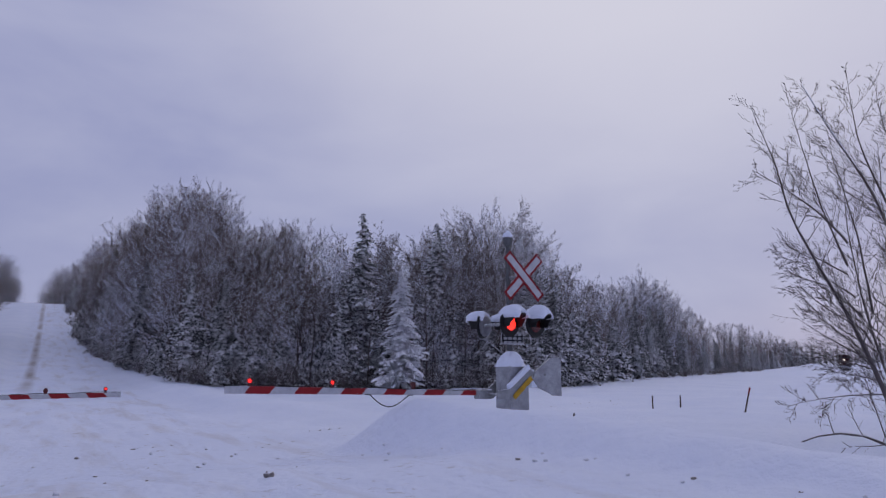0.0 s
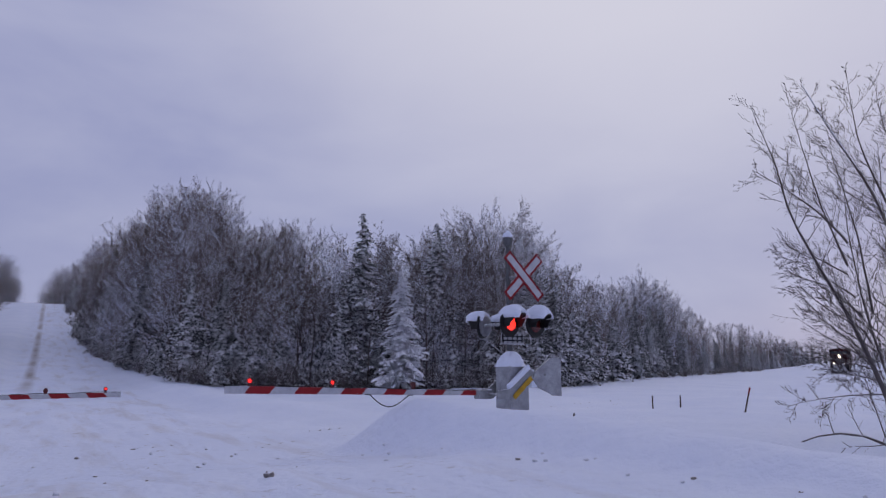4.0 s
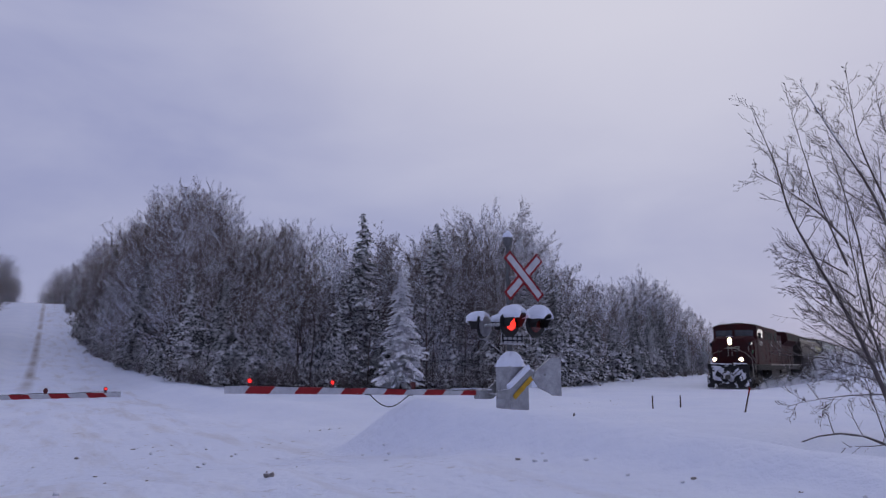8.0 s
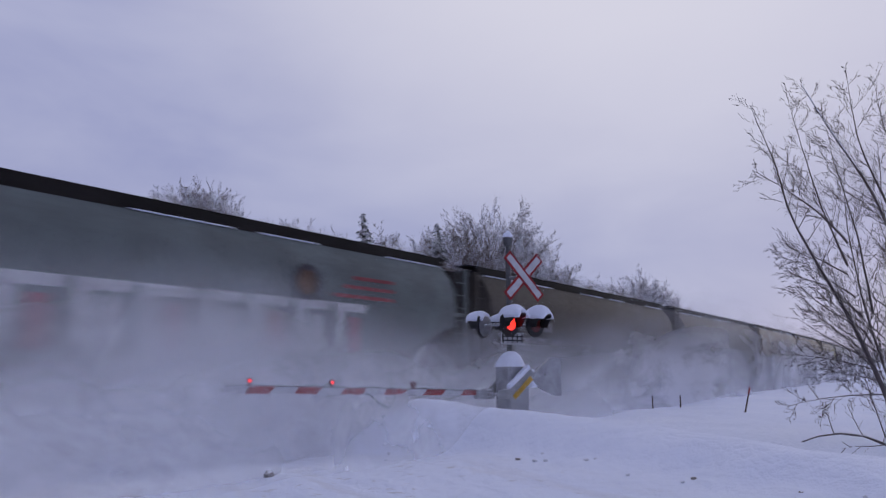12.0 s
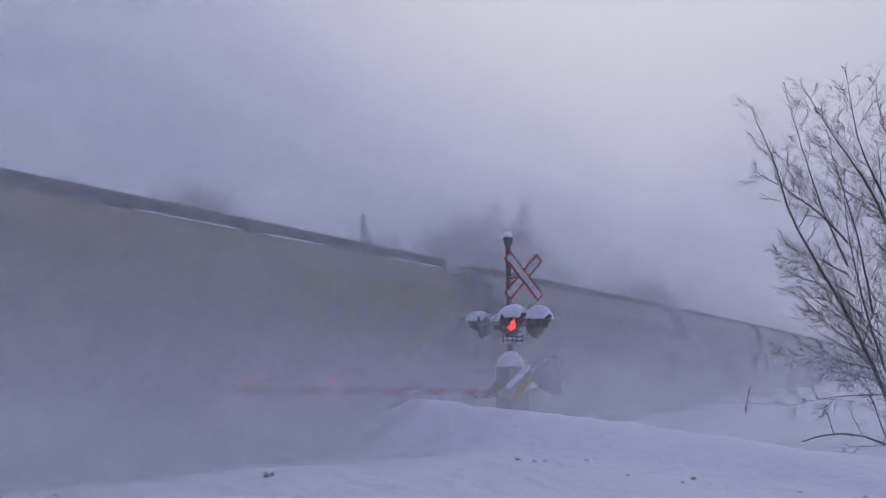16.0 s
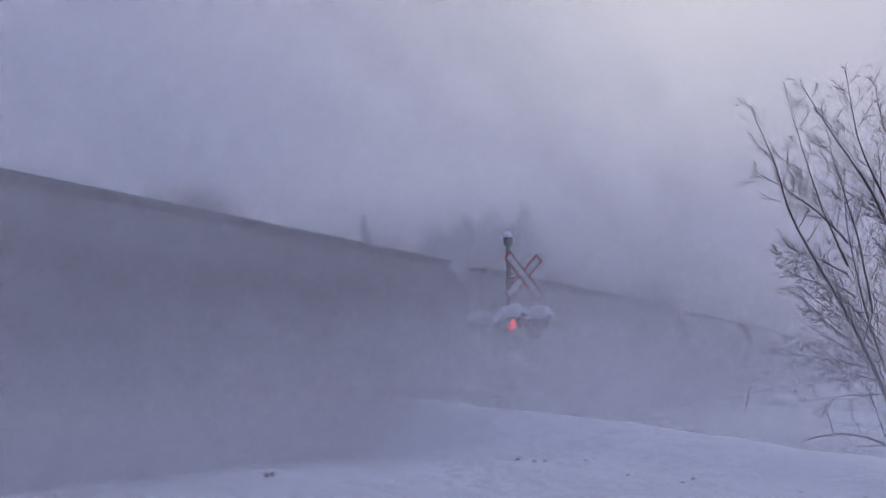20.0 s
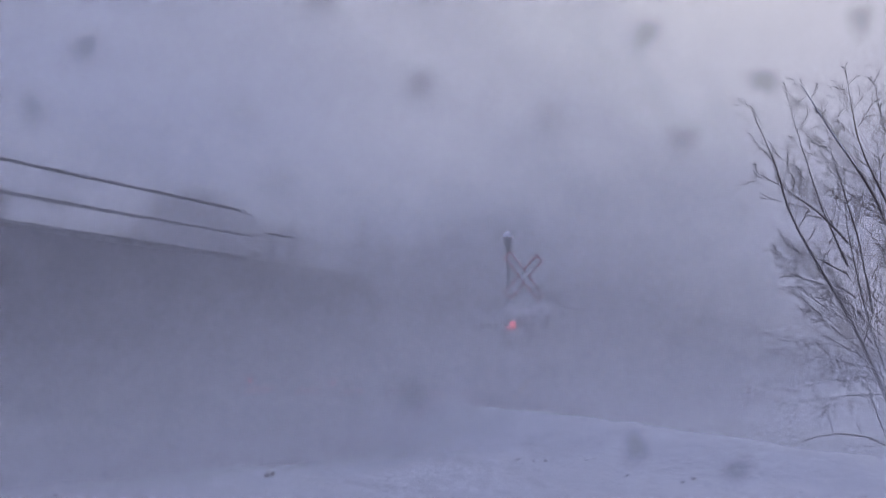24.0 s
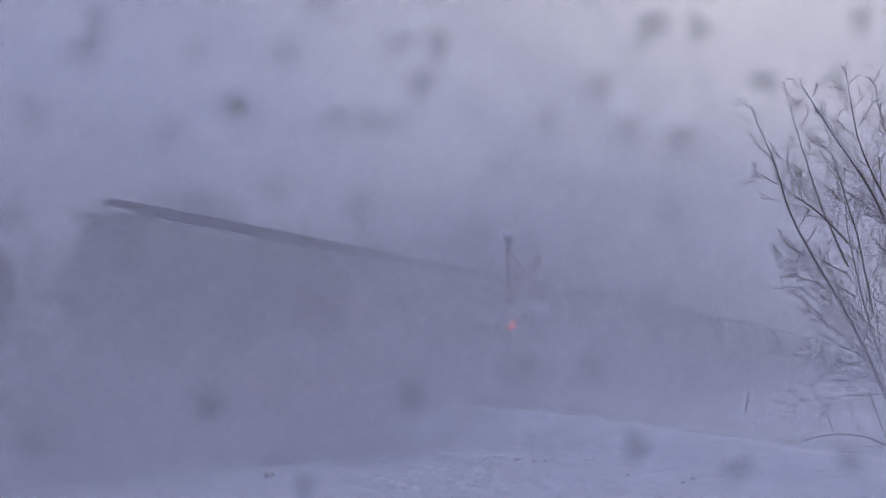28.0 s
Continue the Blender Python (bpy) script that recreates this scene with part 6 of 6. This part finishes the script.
# spray about the wheels, from the first axles on
for i in range(20):
    p = 76 - 5.0 * i
    late = T_NOSE - (p - 5) / SPEED
    ob = snow_cloud("snow_spray", 9, 1.5 + 0.3 * math.sin(i * 2.7), 0.5, 1, WAKE, "low spray of snow about the wheels", 260 + i, 0.1, 0.45)
    drift(ob, p, 1.9, [(0, 0, 0, -2.6), (late, 0, 0, -2.6), (late + 0.25, 3.5, 0.05, -1.0), (late + 0.6, 7, 0.15, -0.35), (late + 2, 12, 0.3, -0.3), (28.6, 18, 0.4, -0.5)])
# thick billows rolling over the crossing once the engine is by
for i, (p, lat, t0, length, height) in enumerate(((12, 2.4, 9.75, 9, 4.2), (6, 2.6, 9.8, 9, 4.2), (1, 2.5, 9.95, 9, 4.8), (-4, 2.8, 10.1, 10, 4.6), (-8, 3.2, 10.1, 11, 5.0), (15, 3.0, 9.9, 10, 3.6),
                                               (4, 3.6, 10.1, 10, 3.2), (-2, 4.2, 10.2, 10, 3.6), (-6, 4.8, 10.3, 11, 3.6), (-9, 5.6, 10.4, 11, 3.4), (9, 3.2, 10.0, 10, 2.6),
                                               (8, 6.0, 10.4, 10, 3.2), (3, 6.1, 10.2, 10, 3.6), (-2, 6.2, 10.2, 11, 3.8), (11, 6.5, 11.0, 10, 2.8))):
    t0 -= 0.15
    ob = snow_cloud("snow_dust_cloud", length, height, 0.9, 1, DUST if lat < 5.9 else THIN_DUST, "curling billow of snow dust over the crossing", 400 + i, 0.10, 0.45)
    drift(ob, p, lat, [(0, 0, 0, -height - 0.6), (t0, 0, 0, -height - 0.6), (t0 + 0.35, 1.2, 0.05, -height * 0.55), (t0 + 0.8, 2.8, 0.15, -height * 0.15), (t0 + 2.0, 5.5, 0.3, -0.1), (t0 + 4.0, 8.0, 0.4, -height * 0.35), (t0 + 8, 11, 0.5, -height - 0.8), (28.6, 12, 0.5, -height - 1)])
# spray that runs along with the engine's wheels
for i, (a, length, height) in enumerate(((2.6, 5, 0.9), (5.6, 7, 1.15), (9.5, 9, 1.3), (14.0, 10, 1.5), (18.5, 11, 1.9), (23.5, 12, 2.3))):
    ob = snow_cloud("snow_spray", length, height, 0.5, 1, WAKE, "spray of snow whirled up by the wheels", 280 + i, 0.05, 0.45, aside=1.85)
    MOVERS.append((ob, a))
# higher banks that fill the air along the line, one behind another
for i, (lat, t0, length, height, p, mat, foot) in enumerate((
        (3.3, 11.3, 60, 5.0, 4, VEIL, 0.05), (5.0, 12.0, 60, 4.6, 0, VEIL, 0.05), (-4.0, 11.6, 300, 17, 110, VEIL, 0.10), (-7.0, 12.6, 340, 26, 130, VEIL, 0.12), (-10.5, 13.2, 380, 36, 150, VEIL, 0.15),
        (3.1, 12.0, 120, 7.0, 78, VEIL, 0.3), (4.2, 12.9, 130, 7.5, 85, VEIL, 0.3), (2.8, 13.2, 240, 4.8, 80, FOG, 0.1), (6.6, 14.6, 120, 5.5, 30, FOG, 0.1), (-5.5, 14.8, 400, 40, 160, VEIL, 0.12), (5.8, 17.6, 160, 5, 50, FOG, 0.1), (-3.2, 16.0, 400, 36, 160, FOG, 0.12), (-8.5, 18.5, 440, 56, 180, VEIL, 0.12))):
    ob = snow_cloud("snow_cloud", length, height, 1.2, 2, mat, "drifting veil of fine blown snow", 300 + i, foot, 0.16, 1.6 if lat > 4 else 0.0)
    h = height
    drift(ob, p - 8, lat, [(0, 0, 0, -h - 1), (t0 - 0.4, 0, 0, -h - 1), (t0 + 1.2, 2, 0, -h * 0.5), (t0 + 3.2, 5, 0, -h * 0.16), (t0 + 6, 9, 0.1, -0.6), (max(28.6, t0 + 7), 9 + 1.3 * max(28.6 - t0 - 6, 1), 0.2, -0.5)])
# the last of it blows over the road towards the eye
for i, (dist, x, t0, wide) in enumerate(((5.4, -6.5, 12.4, 20), (5.0, -5.0, 13.8, 20), (4.4, -4.0, 18.4, 19), (3.7, -1.5, 22.4, 18))):
    ob = snow_cloud("snow_cloud", wide, 11, 0.6, 1, NEAR_FOG, "thin veil of snow blowing over the road", 340 + i, 0.55, 0.30)
    DRIFTS.append((ob, [(t, Matrix.Translation((x + dx, dist, dz)) @ pose(0, 0, 0, 0, 0, 4 * i - 6)) for t, dx, dz in ((0, 2.0, -12), (t0, 2.0, -12), (t0 + 1.6, 1.4, -6.2), (t0 + 3.4, 0.8, -3.2), (max(28.6, t0 + 4), -0.6, -2.0))]))
for i, (dist, x, t0) in enumerate(((6.2, -1.5, 13.2), (5.8, -1.0, 15.4), (5.3, 0.0, 18.0), (4.9, 0.0, 21.4))):
    ob = snow_cloud("snow_cloud", 26, 4.4, 0.6, 2, LOW_FOG, "low veil of snow creeping over the road", 360 + i, 0.05, 0.30)
    DRIFTS.append((ob, [(t, Matrix.Translation((x + dx, dist, dz)) @ pose(0, 0, 0, 0, 0, 5 * i - 7)) for t, dx, dz in ((0, 2.0, -6), (t0, 2.0, -6), (t0 + 1.6, 1.4, -3.0), (t0 + 3.4, 0.8, -1.5), (max(28.6, t0 + 4), -0.6, -1.0))]))
# a gust that wraps the passing wagons for some seconds
for i, (lat, t0, p) in enumerate(((3.4, 12.9, 10), (4.2, 13.3, 16), (4.9, 13.8, 8))):
    ob = snow_cloud("snow_cloud", 80, 9.0, 0.8, 2, VEIL, "gust of fine snow along the wagons", 460 + i, 0.40, 0.25)
    drift(ob, p, lat, [(0, 0, 0, -10), (t0, 0, 0, -10), (t0 + 1.0, 3, 0, -4.0), (t0 + 2.0, 6, 0.05, -0.8), (t0 + 4.0, 9, 0.1, -1.4), (t0 + 5.8, 12, 0.1, -3.2), (t0 + 7.6, 14, 0.1, -1.2), (t0 + 9.0, 16, 0.1, -2.5), (t0 + 10.4, 18, 0.1, -10), (28.6, 20, 0.1, -10.5)])
# banks that stand over the open snow beyond the roadside tree
for i, (x, y, t0, wide, high) in enumerate(((15.0, 27.0, 12.2, 34, 22), (17.0, 34.0, 13.6, 44, 30), (13.0, 23.0, 17.4, 30, 21))):
    ob = snow_cloud("snow_cloud", wide, high, 0.8, 2, BANK, "tall bank of fine snow over the open field", 420 + i, 0.30, 0.34)
    DRIFTS.append((ob, [(t, Matrix.Translation((x + dx, y, dz)) @ pose(0, 0, 0, 0, 0, -20 - 4 * i)) for t, dx, dz in ((0, 3.0, -high - 2), (t0, 3.0, -high - 2), (t0 + 1.6, 2.0, -high * 0.5), (t0 + 3.4, 1.0, -high * 0.15), (max(28.6, t0 + 4), -1.5, -0.6))]))
# denser puffs that roll over the signal and its gate
for i, (x, y, t0, wide, high) in enumerate(((0.4, 11.6, 13.2, 13, 3.6), (1.2, 11.2, 17.0, 10, 5.2), (2.4, 10.7, 18.8, 10, 6.4), (1.6, 11.9, 23.0, 9, 6.6))):
    ob = snow_cloud("snow_cloud", wide, high, 0.7, 3, PUFF, "rolling puff of snow round the signal", 440 + i, 0.50, 0.42)
    DRIFTS.append((ob, [(t, Matrix.Translation((x + dx, y, dz)) @ pose(0, 0, 0, 0, 0, 5 * (i % 3) - 5)) for t, dx, dz in ((0, 1.5, -high - 0.6), (t0, 1.5, -high - 0.6), (t0 + 1.0, 1.0, -high * 0.4), (t0 + 2.2, 0.5, -0.3), (max(28.6, t0 + 3), -1.0, -0.2))]))
# knee-high drift before the gate and the signal
for i, (dist, x, t0, wide, high) in enumerate(((10.4, -1.5, 12.0, 15, 3.0), (9.6, -2.0, 12.9, 17, 3.2), (10.0, 0.0, 14.4, 18, 3.4), (9.0, 1.5, 16.4, 20, 3.6), (8.4, 3.0, 18.4, 22, 4.0), (7.4, 4.0, 22.6, 22, 4.4))):
    ob = snow_cloud("snow_cloud", wide, high, 0.6, 1, LOW_FOG, "low drift of snow before the crossing gate", 380 + i, 0.40, 0.32)
    DRIFTS.append((ob, [(t, Matrix.Translation((x + dx, dist, dz)) @ pose(0, 0, 0, 0, 0, 6 * (i % 3) - 6)) for t, dx, dz in ((0, 2.0, -high - 0.6), (t0, 2.0, -high - 0.6), (t0 + 1.2, 1.4, -high * 0.5), (t0 + 2.6, 0.8, -0.4), (max(28.6, t0 + 4), -1.2, -0.2))]))


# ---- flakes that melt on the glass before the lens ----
# dark tint paints in the drops' refraction; the fading rim stands for blur
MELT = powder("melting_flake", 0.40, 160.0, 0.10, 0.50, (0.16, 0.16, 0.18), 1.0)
FLAKE = bpy.data.meshes.new("melting_flake")


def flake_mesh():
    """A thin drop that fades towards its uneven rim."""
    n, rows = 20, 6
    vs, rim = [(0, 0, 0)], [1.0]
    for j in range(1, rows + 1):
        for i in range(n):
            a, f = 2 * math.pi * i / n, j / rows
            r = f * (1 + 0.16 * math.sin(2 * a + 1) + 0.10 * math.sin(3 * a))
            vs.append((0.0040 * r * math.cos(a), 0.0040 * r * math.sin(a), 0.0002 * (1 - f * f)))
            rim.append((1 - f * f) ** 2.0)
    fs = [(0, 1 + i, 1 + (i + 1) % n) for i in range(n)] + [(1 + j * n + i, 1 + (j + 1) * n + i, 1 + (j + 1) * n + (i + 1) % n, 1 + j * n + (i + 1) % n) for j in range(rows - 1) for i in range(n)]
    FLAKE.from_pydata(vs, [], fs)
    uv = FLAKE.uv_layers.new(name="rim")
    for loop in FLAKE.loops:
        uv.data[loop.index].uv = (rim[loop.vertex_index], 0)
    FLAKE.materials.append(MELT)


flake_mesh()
# where they hang in camera space (no glass built): centimetres across, up, and size
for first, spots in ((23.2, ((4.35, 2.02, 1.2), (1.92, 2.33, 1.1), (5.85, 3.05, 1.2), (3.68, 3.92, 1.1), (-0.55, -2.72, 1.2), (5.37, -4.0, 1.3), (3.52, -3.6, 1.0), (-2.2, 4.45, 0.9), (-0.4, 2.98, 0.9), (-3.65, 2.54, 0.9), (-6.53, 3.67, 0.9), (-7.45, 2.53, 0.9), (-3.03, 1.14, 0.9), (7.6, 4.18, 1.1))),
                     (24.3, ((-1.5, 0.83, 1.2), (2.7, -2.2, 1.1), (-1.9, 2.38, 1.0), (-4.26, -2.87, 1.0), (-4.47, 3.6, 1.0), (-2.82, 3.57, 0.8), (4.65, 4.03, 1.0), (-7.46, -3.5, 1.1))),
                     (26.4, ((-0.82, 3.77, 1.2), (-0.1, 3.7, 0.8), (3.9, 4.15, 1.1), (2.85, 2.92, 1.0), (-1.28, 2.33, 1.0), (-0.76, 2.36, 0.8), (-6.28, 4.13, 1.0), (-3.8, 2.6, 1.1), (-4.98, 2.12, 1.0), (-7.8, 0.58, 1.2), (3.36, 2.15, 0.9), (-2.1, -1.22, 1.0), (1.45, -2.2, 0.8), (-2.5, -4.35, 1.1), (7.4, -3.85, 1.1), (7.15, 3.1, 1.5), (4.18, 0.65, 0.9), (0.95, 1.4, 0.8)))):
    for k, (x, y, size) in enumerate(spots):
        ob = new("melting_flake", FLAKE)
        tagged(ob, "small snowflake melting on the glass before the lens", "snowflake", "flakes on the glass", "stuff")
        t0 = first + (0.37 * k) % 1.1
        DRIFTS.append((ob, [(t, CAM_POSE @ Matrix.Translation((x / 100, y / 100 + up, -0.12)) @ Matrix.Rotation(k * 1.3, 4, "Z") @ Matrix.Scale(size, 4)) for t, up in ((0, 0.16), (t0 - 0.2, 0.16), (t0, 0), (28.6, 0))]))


# ---- small things on the snow ----
def stake(x, y, h, lean, label):
    return single("marker_stake", Shape().box(-0.022, 0.022, -0.012, 0.012, -0.3, h, 0.004), WOOD, Matrix.LocRotScale((x, y, gz(x, y)), Euler((0, radians(lean), 0)), None), label, "stake", "", "marker stakes in the snow")


stake(7.95, 25.6, 0.46, 0, "thin dark wooden stake standing in snow")
stake(9.35, 26.6, 0.46, 1, "thin dark wooden stake standing in snow")
LEANING = stake(10.0, 22.4, 0.82, 15, "leaning wooden stake with a red top in snow")
part("stake_top", Shape().box(-0.024, 0.024, -0.014, 0.014, 0.62, 0.826, 0.003), SIGN_RED, LEANING, "red painted top")
stake(4.05, 21.0, 0.14, 6, "short dark stub in the snow")


def clod(seed, size, at, material, name, label, category, group=""):
    """An uneven lump."""
    rng = random.Random(seed)
    bm = bmesh.new()
    bmesh.ops.create_icosphere(bm, subdivisions=3, radius=1)
    for v in bm.verts:
        k = 1 + 0.65 * noise.noise(v.co * 1.5 + Vector((seed, 0, 0))) + 0.3 * noise.noise(v.co * 3.5 + Vector((0, seed, 0)))
        v.co = Vector((v.co.x * size * k, v.co.y * size * 0.75 * k, v.co.z * size * 0.6 * k))
    me = bpy.data.meshes.new(name)
    bm.to_mesh(me)
    bm.free()
    me.polygons.foreach_set("use_smooth", [True] * len(me.polygons))
    return single(name, me, material, Matrix.Translation((at[0], at[1], gz(at[0], at[1]) + size * 0.22)) @ pose(0, 0, 0, 0, 0, rng.random() * 360), label, category, "", group)


clod(3, 0.075, (-1.89, 7.5), STONE, "ice_lump", "dirty lump of ice lying on the snowy road", "ice lump")
rng = random.Random(21)
for i in range(26):
    s_, off = rng.uniform(1.5, 10.5), rng.gauss(-1.15, 0.16)
    at = on_road(s_, 6.0 + 0.14 * (9.8 - s_) + off)
    clod(10 + i, rng.uniform(0.015, 0.04), at, SNOW_CAKE if i % 5 else STONE, "snow_clod", "small broken clod of ploughed snow" if i % 5 else "small dirty clod of ploughed snow", "snow clod", "clods along the ploughed bank")
for i in range(30):
    at = on_road(rng.uniform(7, 14), rng.uniform(-2.0, 4.6))
    clod(60 + i, rng.uniform(0.012, 0.04), at, STONE if i % 2 else SNOW_CAKE, "road_clod", "small dirty clod on the packed road snow" if i % 2 else "small white clod on the packed road snow", "snow clod", "clods on the road")


def fallen_branch():
    """A bent bough lying over the back of the bank."""
    rng = random.Random(8)
    root = thing("fallen_branch", Matrix.Translation((5.15, 9.35, 0.52)), "bent bare branch lying across the snow bank", "branch")
    pts = [Vector((x, 0.18 * x, z)) for x, z in ((-0.25, 0.10), (0.0, 0.17), (0.35, 0.20), (0.7, 0.16), (1.05, 0.03), (1.5, -0.18), (1.9, -0.42))]
    lines = [(0, pts, [0.008, 0.011, 0.014, 0.017, 0.02, 0.023, 0.026])]
    spec = {"steps": (4, 3, 2), "bend": (0.12, 0.16, 0.2), "lift": (0.02, 0.02, 0), "kids": (4,), "from": (0.2,), "angle": (40,), "ratio": (0.45,), "thin": 0.003, "taper": 0.75, "close": 0}
    for k, (x, z, dx, dz, ln) in enumerate(((0.7, 0.16, -0.4, 0.9, 0.45), (1.0, 0.05, 0.2, 1.0, 0.5), (1.0, 0.03, -0.9, -0.12, 0.55), (0.25, 0.19, -0.3, 0.8, 0.3), (1.3, -0.1, 0.3, 0.9, 0.4))):
        grow(rng, lines, Vector((x, 0.18 * x, z)), Vector((dx, 0.1, dz)), ln, 0.008, 0, spec)
    part("bough", raw_mesh(tubes(lines[:1], (0,), (8, 4, 3)), "bough"), BARK_NEAR, root)
    part("twig_spray", raw_mesh(tubes(lines[1:], (0, 1), (4, 3, 3)), "twig_spray"), BARK_NEAR, root)


fallen_branch()


# ---- what moves ----
def flash_rows(base, first, drop=(0, 0.03, 0)):
    """A lit reflector that comes forwards in its housing for half of every second."""
    rows, t = [], 0.0
    on, off = base, base @ Matrix.Translation(drop)
    rows.append((0.0, on if first else off))
    state, k = first, 0
    while True:
        t = 0.27 + 0.5 * k
        if t > 28:
            break
        a, b = (on, off) if state else (off, on)
        rows += [(t - 0.034, a), (t, b)]
        state, k = not state, k + 1
    rows.append((28.5, on if state else off))
    return rows


def motions():
    steps = [0.5 * i for i in range(57)]
    for ob, behind in MOVERS:
        walk(ob, [(t, on_track(SPEED * (T_NOSE - t) + behind)) for t in steps])
    for k, axle in enumerate(LOCO_SETS):
        at = axle.matrix_basis.translation.copy()
        turn = SPEED / 0.53 / FPS
        walk(axle, [(f / FPS, Matrix.Translation(at) @ Matrix.Rotation((turn * f) % 6.283185, 4, "Y")) for f in range(0, 841)])
    for ob, rows in DRIFTS:
        walk(ob, rows)
    walk(FLASH_A, flash_rows(FLASH_A.matrix_basis.copy(), True))
    walk(FLASH_B, flash_rows(FLASH_B.matrix_basis.copy(), False))
    for lamp, first in ((GATE_LAMPS[1], True), (GATE_LAMPS[0], False), (FAR_LAMPS[1], False)):
        walk(lamp, flash_rows(lamp.matrix_basis.copy(), first, (0, -0.03 if lamp in FAR_LAMPS else 0.03, 0)))


motions()
